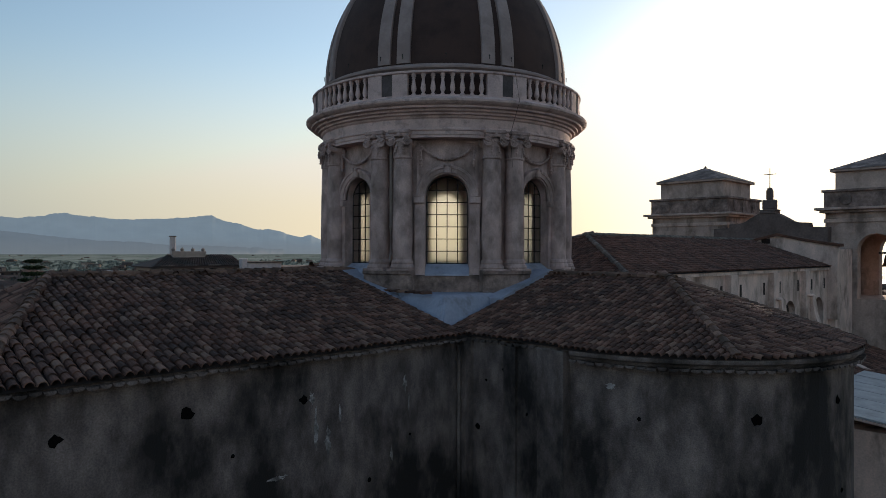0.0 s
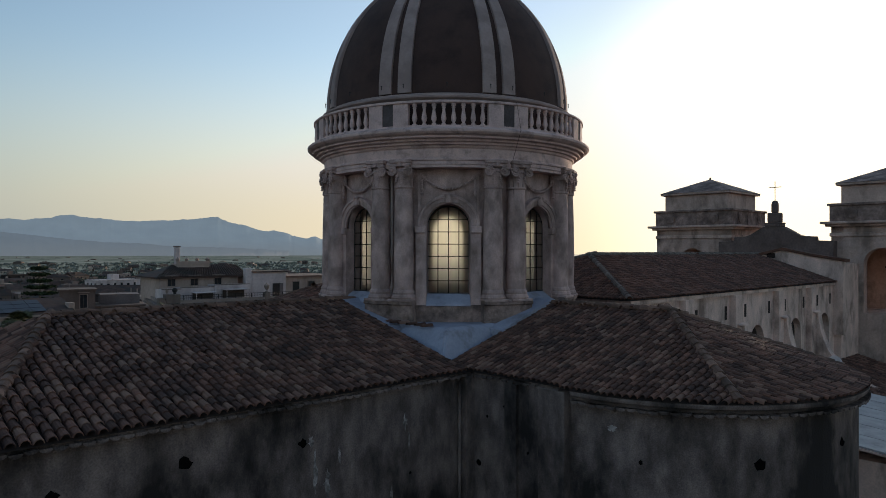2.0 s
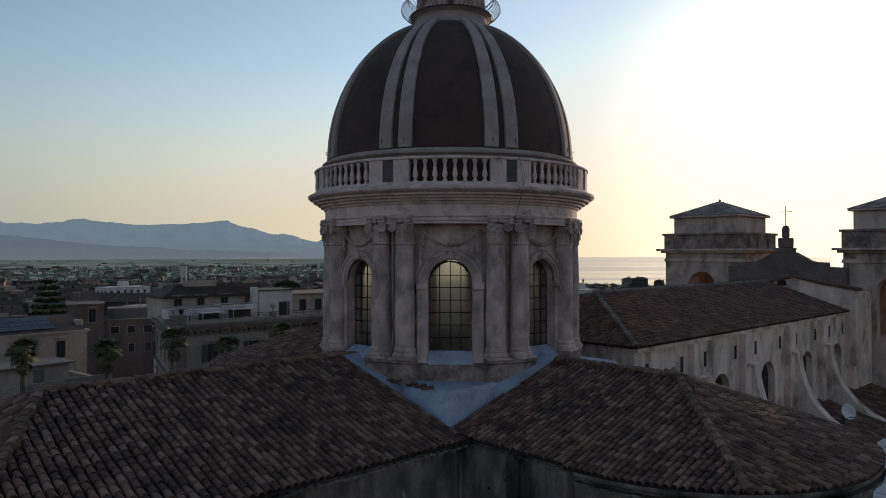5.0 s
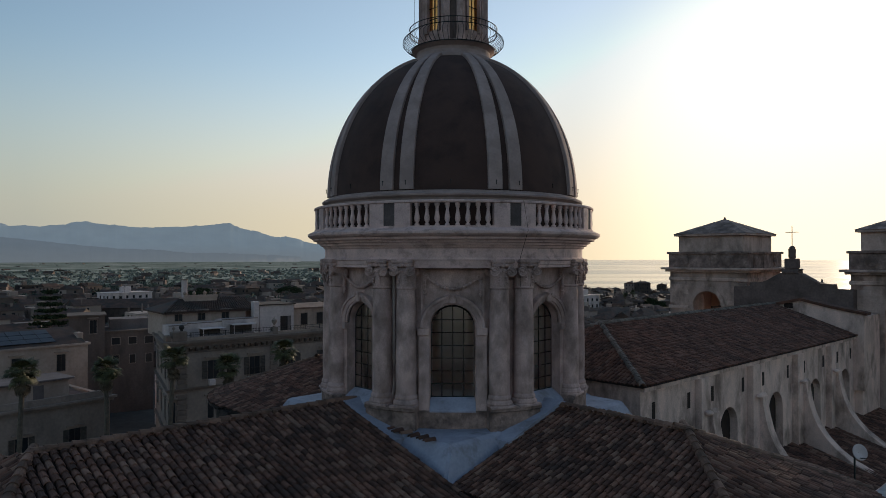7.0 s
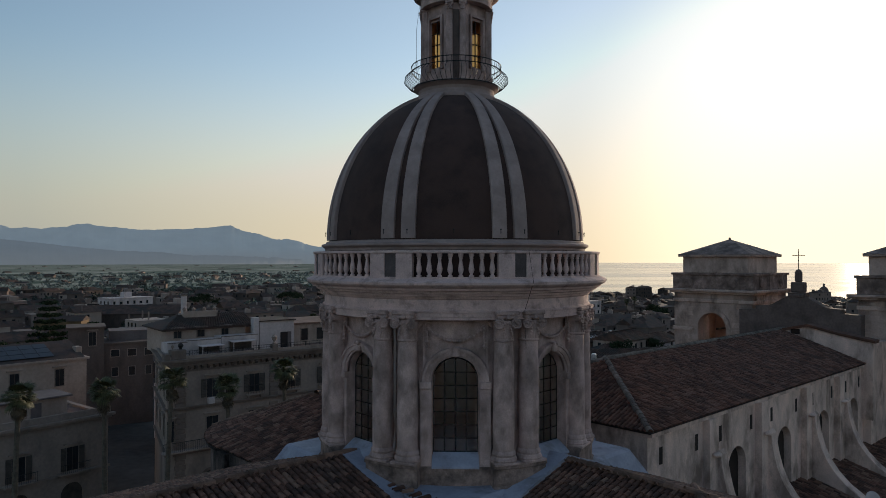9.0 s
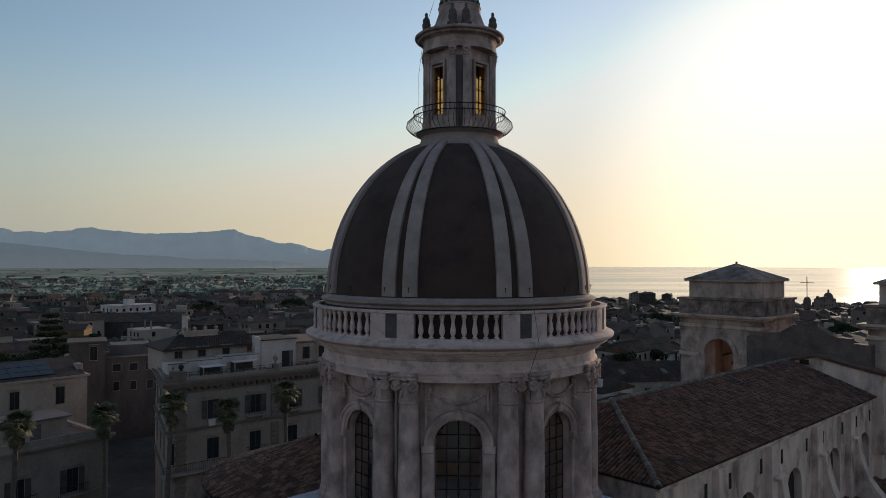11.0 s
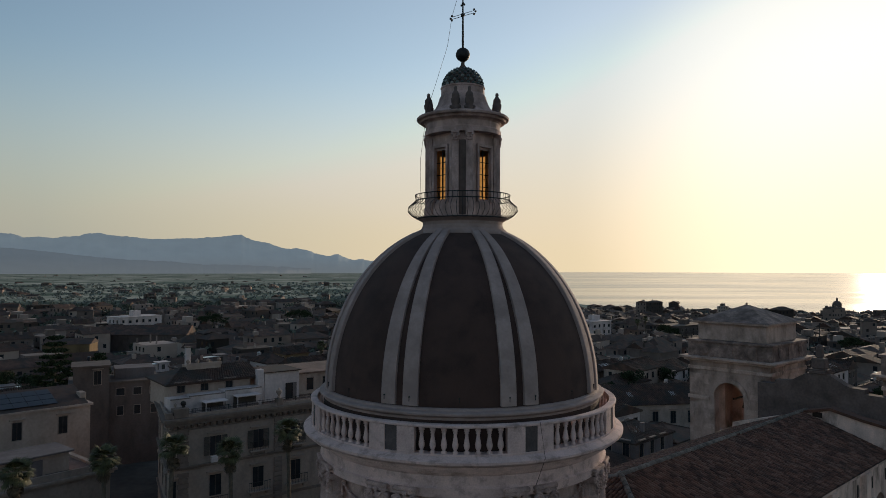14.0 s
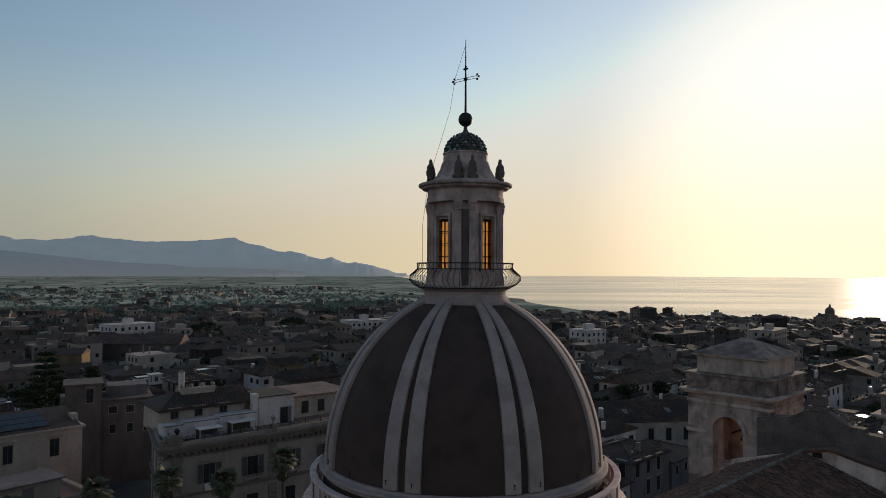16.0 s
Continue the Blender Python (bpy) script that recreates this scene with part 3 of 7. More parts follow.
def column_meshes():
    """Shaft, base and ionic capital of a half-engaged column standing at the origin, facing -y."""
    shaft = lathe(bmesh.new(), [(0.36, 22.62), (0.375, 23.6), (0.36, 25.0), (0.325, 26.36)], 20)
    foot = lathe(bmesh.new(), [(0.36, 22.68), (0.4, 22.62), (0.42, 22.56), (0.4, 22.5), (0.44, 22.46), (0.47, 22.38), (0.44, 22.3), (0.3, 22.3)], 20)
    box(foot, -0.46, 0.46, -0.46, 0.3, 22.24, 22.33, None, 0.02)
    cap = lathe(bmesh.new(), [(0.325, 26.36), (0.37, 26.4), (0.37, 26.44), (0.33, 26.47), (0.34, 26.78), (0.38, 26.95), (0.34, 27.1)], 20)
    box(cap, -0.4, 0.4, -0.4, 0.3, 27.16, 27.28, None, 0.03)
    box(cap, -0.43, 0.43, -0.43, 0.3, 27.28, 27.42, None, 0.03)
    for s in (-1, 1):
        for y in (-0.36, 0.14):
            bmesh.ops.create_cone(cap, segments=14, radius1=0.15, radius2=0.15, depth=0.05, cap_ends=True, matrix=Matrix.Translation((s * 0.33, y, 27.0)) @ Matrix.Rotation(radians(90), 4, "X"))
            curl = []
            for i in range(22):
                a, r = i * 0.66, 0.19 - 0.0072 * i
                curl.append((s * (0.33 - r * math.sin(a)), y + (-0.04 if y < 0 else 0.04), 27.0 + r * math.cos(a)))
            tube(cap, curl, 0.038, 5)
            lump(cap, (s * 0.33, y + (-0.06 if y < 0 else 0.06), 27.0), 0.055)
        box(cap, s * 0.3 - 0.07, s * 0.3 + 0.07, -0.36, 0.14, 26.9, 27.1)
        for i in range(3):
            lump(cap, (s * (0.12 + 0.02 * i), -0.37, 26.8 - 0.09 * i), 0.055)
    lump(cap, (0, -0.42, 27.22), 0.1)
    for i in range(5):
        lump(cap, (-0.2 + 0.1 * i, -0.36, 27.0 - 0.02 * abs(i - 2)), 0.06)
    for i in range(6):
        a = radians(-75 + 30 * i)
        box(cap, -0.03, 0.03, -0.36, -0.3, 26.42, 26.58, Matrix.Rotation(a, 4, "Z"))
    return [("shaft", mesh_of("shaft", shaft, STONE), True), ("column_base", mesh_of("column_base", foot, STONE), False), ("capital", mesh_of("capital", cap, STONE), False)]


COL = column_meshes()
for k in range(4):
    for a in (-29.6, -18.7, 18.7, 29.6):
        c = new("column")
        c.parent = drum
        c.matrix_local = at_angle(90 * k + a, 5.13)
        for name, me, sm in COL:
            part(name, me, STONE, c, "", sm)

# entablature, cornice and gallery floor
PROFILE = [(4.6, 27.12), (5.36, 27.12), (5.36, 27.22), (5.39, 27.23), (5.39, 27.36), (5.44, 27.38), (5.44, 27.43), (5.38, 27.46), (5.36, 27.5), (5.36, 27.8), (5.42, 27.84), (5.45, 27.91), (5.55, 27.93), (5.57, 28.0), (5.68, 28.03), (5.7, 28.1), (5.84, 28.13), (5.86, 28.2), (5.98, 28.25), (6.06, 28.32), (6.07, 28.4), (6.03, 28.43), (5.82, 28.52), (4.9, 28.53)]
bm = lathe(bmesh.new(), PROFILE, 128)
part("entablature", bm, CORNICE, drum, smooth=False)

# balustrade
rail = thing("dome_balustrade", "grey stone balustrade with turned balusters and slate panels", "balustrade")
bm = lathe(bmesh.new(), [(5.57, 29.37), (5.78, 29.37), (5.81, 29.39), (5.81, 29.45), (5.78, 29.47), (5.57, 29.47)], 128, close=True)
part("top_rail", bm, CORNICE, rail)
bm = lathe(bmesh.new(), [(5.55, 28.48), (5.8, 28.48), (5.8, 28.58), (5.55, 28.58)], 128, close=True)
part("bottom_rail", bm, CORNICE, rail)
bal = mesh_of("baluster", lathe(bmesh.new(), [(0.085, 28.580), (0.085, 28.638), (0.05, 28.657), (0.05, 28.686), (0.085, 28.753), (0.1, 28.830), (0.085, 28.927), (0.055, 29.091), (0.05, 29.177), (0.075, 29.216), (0.055, 29.245), (0.09, 29.274), (0.09, 29.370)], 10), CORNICE)
for k in range(8):
    for i in range(8):
        o = part("baluster", bal, CORNICE, rail, smooth=True)
        o.matrix_local = at_angle(45 * k + (i - 3.5) * 3.55, 5.68)
for k in range(8):
    mid = 45 * k + 22.4 * 1.0
    for a0, a1 in ((-8.0, -2.15), (2.15, 8.0)):
        bm = lathe(bmesh.new(), [(5.55, 28.58), (5.77, 28.58), (5.77, 29.37), (5.55, 29.37)], 4, radians(mid + a0), radians(mid + a1), close=True)
        part("pier", bm, CORNICE, rail)
    bm = lathe(bmesh.new(), [(5.58, 28.58), (5.74, 28.58), (5.74, 29.37), (5.58, 29.37)], 4, radians(mid - 2.15), radians(mid + 2.15), close=True)
    part("slate_panel", bm, SLATE, rail, "dark slate infill panel")

# ---- the dome ----
dome = thing("dome", "dark brown rendered dome with paired grey ribs", "dome", pose(-0.06, 0, 0))
part("base_wall", lathe(bmesh.new(), [(4.9, 28.36), (5.26, 28.36), (5.26, 29.55)], 96), DOME_DARK, dome)
bm = lathe(bmesh.new(), [(5.2, 29.5), (5.28, 29.5), (5.3, 29.58), (5.36, 29.62), (5.42, 29.66), (5.43, 29.72), (5.4, 29.75), (5.26, 29.78), (5.25, 29.83), (5.2, 29.86), (5.05, 29.86)], 96)
part("base_ring", bm, RIB, dome)
DA, DB, DZ = 5.12, 6.04, 29.9


def dome_point(h):
    return DA * math.sqrt(max(0.0, 1 - (h / DB) ** 2))


prof = [(DA, DZ - 0.15)] + [(dome_point(DB * math.sin(radians(a))), DZ + DB * math.sin(radians(a))) for a in range(0, 75, 3)]
bm = lathe(bmesh.new(), [p for p in prof if p[0] > 1.4], 128)
part("shell", bm, DOME_DARK, dome, smooth=True)


def rib_mesh(half_deg):
    bm = bmesh.new()
    rows = []
    for a in range(0, 76, 3):
        h = DB * math.sin(radians(a))
        r = dome_point(h)
        if r < 1.5:
            break
        w = (0.11 + 0.06 * r) * half_deg
        nrm = Vector((0, -r / DA**2, h / DB**2)).normalized()
        p = Vector((0, -r, DZ + h))
        row = []
        for x, o in ((-w, -0.05), (-w, 0.1), (-w * 0.82, 0.12), (w * 0.82, 0.12), (w, 0.1), (w, -0.05)):
            row.append(bm.verts.new(p + Vector((x, 0, 0)) + nrm * o))
        rows.append(row)
    for a, b in zip(rows, rows[1:]):
        for k in range(5):
            bm.faces.new((a[k], a[k + 1], b[k + 1], b[k]))
    bm.faces.new(rows[0][::-1])
    return mesh_of("rib", bm, RIB)


RIBM = rib_mesh(0.62)
for k in range(4):
    for a in (-26.4, -17.6, 17.6, 26.4):
        o = part("rib", RIBM, RIB, dome)
        o.matrix_local = Matrix.Rotation(radians(90 * k + a), 4, "Z")

# ---- the lantern ----
lantern = thing("dome_lantern", "stone lantern with amber windows on top of the dome", "lantern")
bm = lathe(bmesh.new(), [(1.72, 35.4), (1.74, 35.62), (1.72, 35.72), (1.62, 35.8), (1.56, 35.94), (1.57, 36.06), (1.7, 36.14), (1.76, 36.17), (1.76, 36.25), (1.4, 36.28)], 48)
part("base_ring", bm, RIB, lantern)
LW0, LW1 = 36.9, 38.78


LA, LD = 1.3, 1.13  # distances from the axis of the narrow sides and of the window sides


def half_widths(a, d):
    return (d - a * math.cos(radians(45))) / math.sin(radians(45)), (a - d * math.cos(radians(45))) / math.sin(radians(45))


def lantern_wall():
    """Eight flat sides, with a tall opening in every other one."""
    bm = bmesh.new()
    for cut, flip in ((0.0, False), (0.22, True)):
        h0, h1 = half_widths(LA - cut, LD - cut)
        for k in range(8):
            m = at_angle(45 * k, (LD if k % 2 else LA) - cut)
            h = h1 if k % 2 else h0
            cells = [(-h, -0.32, 36.2, 39.5), (0.32, h, 36.2, 39.5), (-0.32, 0.32, 36.2, LW0), (-0.32, 0.32, LW1, 39.5)] if k % 2 else [(-h, h, 36.2, 39.5)]
            for x0, x1, z0, z1 in cells:
                vs = [bm.verts.new(m @ Vector(p)) for p in ((x0, 0, z0), (x1, 0, z0), (x1, 0, z1), (x0, 0, z1))]
                bm.faces.new(vs[::-1] if flip else vs)
    for k in (1, 3, 5, 7):
        m0, m1 = at_angle(45 * k, LD), at_angle(45 * k, LD - 0.22)
        c = [(-0.32, LW0), (0.32, LW0), (0.32, LW1), (-0.32, LW1)]
        for a, b in zip(c, c[1:] + c[:1]):
            bm.faces.new([bm.verts.new(q) for q in (m0 @ Vector((a[0], 0, a[1])), m0 @ Vector((b[0], 0, b[1])), m1 @ Vector((b[0], 0, b[1])), m1 @ Vector((a[0], 0, a[1])))])
    bmesh.ops.remove_doubles(bm, verts=bm.verts, dist=0.001)
    return bm


part("wall", lantern_wall(), STONE, lantern)
for k in (1, 3, 5, 7):
    w = new("window")
    w.parent, w.matrix_local = lantern, at_angle(45 * k, LD - 0.05)
    bm = bmesh.new()
    vs = [bm.verts.new(p) for p in ((-0.32, 0, LW0), (0.32, 0, LW0), (0.32, 0, LW1), (-0.32, 0, LW1))]
    bm.faces.new(vs)
    o = part("pane", bm, AMBER, w, "amber glass")
    o.visible_shadow = False
    part("glazing_bar", boxed(-0.015, 0.015, -0.02, 0.02, LW0, LW1), IRON, w)
    for i in range(1, 4):
        part("glazing_bar", boxed(-0.32, 0.32, -0.018, 0.018, LW0 + i * 0.47 - 0.012, LW0 + i * 0.47 + 0.012), IRON, w)
    for a, b, c2, d in ((-0.42, -0.325, LW0 - 0.1, LW1 + 0.1), (0.325, 0.42, LW0 - 0.1, LW1 + 0.1), (-0.42, 0.42, LW1 + 0.1, LW1 + 0.2)):
        part("window_frame", boxed(a, b, -0.16, -0.04, c2, d), STONE, w)
for k in range(4):
    # a dark recess between two pilasters
    part("recess", boxed(-0.13, 0.13, -0.03, 0.05, 36.3, 39.1, at_angle(90 * k, LA)), DARK_STONE, lantern)
    for x in (-0.27, 0.27):
        bm = bmesh.new()
        m = at_angle(90 * k, LA) @ Matrix.Translation((x, 0, 0))
        box(bm, -0.125, 0.125, -0.15, 0.15, 36.25, 39.0, m)
        box(bm, -0.14, 0.14, -0.19, 0.15, 36.25, 36.6, m)
        box(bm, -0.14, 0.14, -0.175, 0.15, 38.98, 39.03, m)
        for s in (-1, 1):
            lump(bm, m @ Vector((s * 0.11, -0.17, 39.28)), 0.07)
            for x1, z1 in ((0.03, 39.1), (0.09, 39.12), (0.06, 39.2)):
                lump(bm, m @ Vector((s * x1, -0.16, z1)), 0.05)
        box(bm, -0.11, 0.11, -0.12, 0.15, 39.03, 39.34, m)
        box(bm, -0.16, 0.16, -0.19, 0.15, 39.34, 39.43, m)
        part("pilaster", bm, STONE, lantern)
    for x in (-0.6, 0.6):
        part("corner_strip", boxed(x - 0.1, x + 0.1, -0.07, 0.1, 36.25, 39.3, at_angle(90 * k + 45, LD) @ Matrix.Translation((0, 0, 0))), STONE, lantern)
bm = lathe(bmesh.new(), [(1.2, 39.42), (1.5, 39.42), (1.5, 39.6), (1.46, 39.64), (1.46, 39.86), (1.52, 39.92), (1.66, 39.95), (1.7, 40.02), (1.8, 40.05), (1.82, 40.12), (1.78, 40.16), (1.5, 40.23), (1.2, 40.26)], 48)
part("cornice", bm, STONE, lantern)
bm = lathe(bmesh.new(), [(1.42, 40.22), (1.3, 40.32), (1.12, 40.5), (0.99, 40.74), (0.91, 41.0), (0.86, 41.08), (0.85, 41.3), (0.88, 41.33), (0.88, 41.38), (0.76, 41.4)], 16)
part("bell_roof", bm, STONE, lantern)
for k in range(8):
    # squat urns in pairs on scrolled feet
    m = at_angle(90 * (k // 2) + (11 if k % 2 else -11), 1.36)
    bm = lathe(bmesh.new(), [(0.15, 40.24), (0.15, 40.34), (0.12, 40.38), (0.17, 40.5), (0.18, 40.64), (0.14, 40.7), (0.155, 40.74), (0.14, 40.84), (0.075, 40.92), (0.055, 40.97), (0.07, 41.03), (0.05, 41.09), (0.01, 41.12)], 12)
    for s in (-1, 1):
        lump(bm, Vector((s * 0.15, -0.05, 40.33)), 0.085)
    o = part("urn", bm, DARK_STONE, lantern, smooth=True)
    o.matrix_local = m
bm = lathe(bmesh.new(), [(0.77, 41.38), (0.75, 41.55), (0.66, 41.78), (0.5, 41.98), (0.28, 42.13), (0.13, 42.22), (0.08, 42.3), (0.06, 42.5)], 24)
cap = part("cap", bm, DARK_STONE, lantern, "green glazed scale tiles", smooth=True)
GLAZED = material("glazed_scale_tile", (0.05, 0.075, 0.068), 0.3, vary=0.4, scale=6, island=0.6, odd=(0.36, 0.38, 0.35))
scale_bm = bmesh.new()
for row in range(7):
    h = row / 7.0
    r, z = 0.76 * math.cos(h * 1.4), 41.43 + 0.72 * math.sin(h * 1.4) ** 1.1
    n = max(6, int(24 * r / 0.77))
    for i in range(n):
        m = at_angle(360 * (i + 0.5 * (row % 2)) / n, r + 0.03, z)
        lump(scale_bm, m @ Vector((0, 0, 0)), 0.075, 1, (1, 1, 0.9))
part("scale_tiles", scale_bm, GLAZED, lantern)
bm = lathe(bmesh.new(), [(0.01, 42.42)] + [(0.28 * math.sin(math.pi * i / 12), 42.71 - 0.28 * math.cos(math.pi * i / 12)) for i in range(1, 12)] + [(0.01, 42.99)], 24)
part("ball", bm, IRON, lantern, "dark metal ball", True)
cross = thing("roof_cross", "thin wrought iron cross with trefoil ends on the lantern ball", "cross")
bm = tube(bmesh.new(), [(0, 0, 42.95), (0, 0, 44.2), (0, 0, 45.85)], [0.045, 0.035, 0.012])
part("pole", bm, IRON, cross)
bm = bmesh.new()
d = Vector((math.cos(radians(-38)), math.sin(radians(-38)), 0))
for s in (-1, 1):
    for o in (-0.045, 0.045):
        tube(bm, [Vector((0, 0, 44.3 + o)), d * s * 0.56 + Vector((0, 0, 44.3 + o))], 0.012, 5)
    for p in ((0.63, 0.0), (0.56, 0.09), (0.56, -0.09)):
        lump(bm, d * s * p[0] + Vector((0, 0, 44.3 + p[1])), 0.05)
lump(bm, (0, 0, 44.3), 0.09)
part("crossbar", bm, IRON, cross)
bm = bmesh.new()
for p in ((0, 0.48), (0.07, 0.4), (-0.07, 0.4)):
    lump(bm, d * p[0] + Vector((0, 0, 44.3 + p[1])), 0.05)
part("trefoil", bm, IRON, cross)
wire = thing("lightning_wire", "thin cable from the cross to the lantern", "cable")
bm = tube(bmesh.new(), [(-0.02, 0, 45.6), (-0.42, -0.1, 44.25), (-0.6, -0.2, 43.0), (-0.95, -0.35, 41.8), (-1.4, -0.55, 40.3), (-1.62, -0.62, 38.5), (-1.6, -0.7, 36.3)], 0.007, 4)
part("cable", bm, IRON, wire)

# the bulging iron cage round the lantern
cage = thing("lantern_railing", "bulging wrought iron railing round the lantern", "railing")
for i in range(64):
    a = 360 * i / 64
    bm = bmesh.new()
    pts = [(1.78, 36.2), (1.98, 36.3), (2.15, 36.48), (2.12, 36.66), (1.94, 36.82), (1.84, 36.92), (1.86, 37.12)]
    tube(bm, [at_angle(a, r, z).translation for r, z in pts], 0.011, 4)
    part("bar", bm, IRON, cage)
bm = bmesh.new()
for r, z in ((1.86, 37.12), (1.84, 36.9), (1.8, 36.2)):
    tube(bm, [at_angle(7.5 * i, r, z).translation for i in range(49)], 0.02, 5)
part("hoop", bm, IRON, cage)

# ---- nave ----
N_EAVE, N_RIDGE, NH, RY = 21.9, 23.85, 5.0, 0.4
N0, N1, NR = 6.4, 35.2, 11.4


def arch_outline(cx, half, z0, spring, n=12):
    return [(cx - half, z0)] + [(cx - half * math.cos(math.pi * k / n), spring + half * math.sin(math.pi * k / n)) for k in range(n + 1)] + [(cx + half, z0)]


def wall_with_arches(bm, x0, x1, z0, z1, holes, thick, m):
    """A flat wall in x and z with arched or square holes (centre, half, foot, spring or top, arched), from y=0 to y=thick."""
    holes = sorted(holes)
    def both(pts):
        for y, flip in ((0, False), (thick, True)):
            vs = [bm.verts.new(m @ Vector((x, y, z))) for x, z in pts]
            bm.faces.new(vs[::-1] if flip else vs)
    x = x0
    for c, h, f, s, arched in holes:
        both([(x, z0), (c - h, z0), (c - h, z1), (x, z1)])
        if f > z0:
            both([(c - h, z0), (c + h, z0), (c + h, f), (c - h, f)])
        rim = [(c - h * math.cos(math.pi * k / 12), s + h * math.sin(math.pi * k / 12)) for k in range(13)] if arched else [(c - h, s), (c + h, s)]
        for (ax, az), (bx, bz) in zip(rim, rim[1:]):
            both([(ax, az), (bx, bz), (bx, z1), (ax, z1)])
        loop = [(c - h, f)] + rim + [(c + h, f)]
        for (ax, az), (bx, bz) in zip(loop, loop[1:] + loop[:1]):
            bm.faces.new([bm.verts.new(m @ Vector(p)) for p in ((ax, 0, az), (ax, thick, az), (bx, thick, bz), (bx, 0, bz))])
        x = c + h
    both([(x, z0), (x1, z0), (x1, z1), (x, z1)])
    for pts in (((x0, 0, z0), (x0, thick, z0), (x0, thick, z1), (x0, 0, z1)), ((x1, 0, z0), (x1, 0, z1), (x1, thick, z1), (x1, thick, z0)), ((x0, 0, z1), (x0, thick, z1), (x1, thick, z1), (x1, 0, z1))):
        bm.faces.new([bm.verts.new(m @ Vector(p)) for p in pts])
    bmesh.ops.remove_doubles(bm, verts=bm.verts, dist=0.001)
    return bm


nave = thing("church_nave", "pale rendered church nave with buttresses and a tiled roof", "church", CHURCH)
BAYS = (11.75, 17.55, 23.85, 29.55)
holes = []
for c in (14.95, 20.95, 27.15, 32.8):
    holes.append((c, 1.0, 15.6, 18.72, True))
bm = wall_with_arches(bmesh.new(), N0, 38.6, 0, N_EAVE - 0.05, holes, 0.7, Matrix.Translation((0, -NH, 0)))
part("side_wall", bm, NAVE_WALL, nave)
bm = boxed(N0, 38.6, NH - 0.7, NH, 0, N_EAVE - 0.05)
box(bm, N0, N0 + 0.6, -NH + 0.7, NH - 0.7, 0, N_EAVE - 0.05)
part("side_wall", bm, NAVE_WALL, nave)
for c in (7.5, 10.7, 13.1, 16.6, 19.2, 22.7, 25.3, 28.6, 31.3, 34.0):
    part("slit_window", boxed(c - 0.13, c + 0.13, -NH - 0.015, -NH + 0.1, 20.3, 21.05), UNDER, nave)
for h in holes:
    bm = prism(bmesh.new(), arch_outline(h[0], h[1] - 0.02, h[2], h[3]), 0.05, Matrix.Translation((0, -NH + 0.4, 0)))
    part("window_glass", bm, UNDER, nave)
for c in BAYS:
    bm = boxed(c - 0.45, c + 0.45, -NH - 0.35, -NH, 0, N_EAVE - 0.25)
    out = [(0.35, 20.1), (0.5, 19.9), (0.55, 19.4), (0.66, 18.8), (0.84, 18.1), (1.15, 17.4), (1.6, 16.75), (2.2, 16.15), (3.0, 15.6), (4.2, 15.1), (4.2, 13.5), (0.35, 13.5)]
    prism(bm, out[::-1], 0.7, Matrix.Translation((c + 0.35, -NH, 0)) @ Matrix.Rotation(radians(-90), 4, "Z"))
    lump(bm, (c, -NH - 0.5, 20.0), 0.2, 2, (1.5, 1, 0.6))
    part("buttress", bm, NAVE_WALL, nave)
roof = new("roof")
roof.parent = nave
for s in (-1, 1):
    e = s * (NH + 0.3)
    foot = lambda q, e=e: (N0 - 0.3 + (N1 - N0 + 0.3) * q, e, N_EAVE)
    def head(q, e=e):
        x = N0 - 0.3 + (N1 - N0 + 0.3) * q
        w = max(0.0, (NR - x) / (NR - N0 + 0.3))
        return (x, RY + (e - RY) * w, N_RIDGE + (N_EAVE - N_RIDGE) * w)
    deck(roof, foot, head, 60)
    tiled("tiles", slope_columns(foot, head, 0.21), roof, rng, 0.31, None, 0.87, NAVE_TILE)
    ridge_tiles(roof, (N0 - 0.25, e, N_EAVE + 0.06), (NR, RY, N_RIDGE + 0.04), rng, mat=MORTAR)
foot = lambda q: (N0 - 0.3, (NH + 0.3) * (2 * q - 1), N_EAVE)


def head(q):
    y = (NH + 0.3) * (2 * q - 1)
    w = (y - RY) / (NH + 0.3 - RY) if y > RY else (RY - y) / (NH + 0.3 + RY)
    return (NR + (N0 - 0.3 - NR) * w, y, N_RIDGE + (N_EAVE - N_RIDGE) * w)



deck(roof, foot, head)
tiled("tiles", slope_columns(foot, head, 0.21), roof, rng, 0.31, None, 0.87, NAVE_TILE)
ridge_tiles(roof, (NR, RY, N_RIDGE + 0.04), (N1, RY, N_RIDGE + 0.04), rng, mat=MORTAR)
bm = boxed(N0, N1, -NH - 0.22, -NH, N_EAVE - 0.25, N_EAVE - 0.06)
part("eave_moulding", bm, NAVE_WALL, nave)
bm = prism(bmesh.new(), [(-5.7, 18), (5.6, 18), (5.6, 22.2), (1.2, 23.55), (-1.5, 24.22), (-3.6, 23.75), (-5.7, 23.4)], 0.6, Matrix.Translation((N1, 0, 0)) @ Matrix.Rotation(radians(90), 4, "Z"))
part("end_gable", bm, NAVE_WALL, nave)
part("gable_window", boxed(N1 - 0.62, N1 - 0.5, -0.95, -0.3, 23.6, 23.98), UNDER, nave)
edge = [(-5.9, 23.36), (-3.6, 23.74), (-1.5, 24.21), (1.2, 23.54)]
bm = prism(bmesh.new(), edge + [(y, z + 0.2) for y, z in reversed(edge)], 1.0, Matrix.Translation((N1 + 0.25, 0, 0)) @ Matrix.Rotation(radians(90), 4, "Z"))
part("gable_coping", bm, NAVE_TILE, nave, "dark tiled coping")
bm = boxed(N1 - 0.3, 39, -NH - 0.5, -NH + 0.1, 0, 23.2)
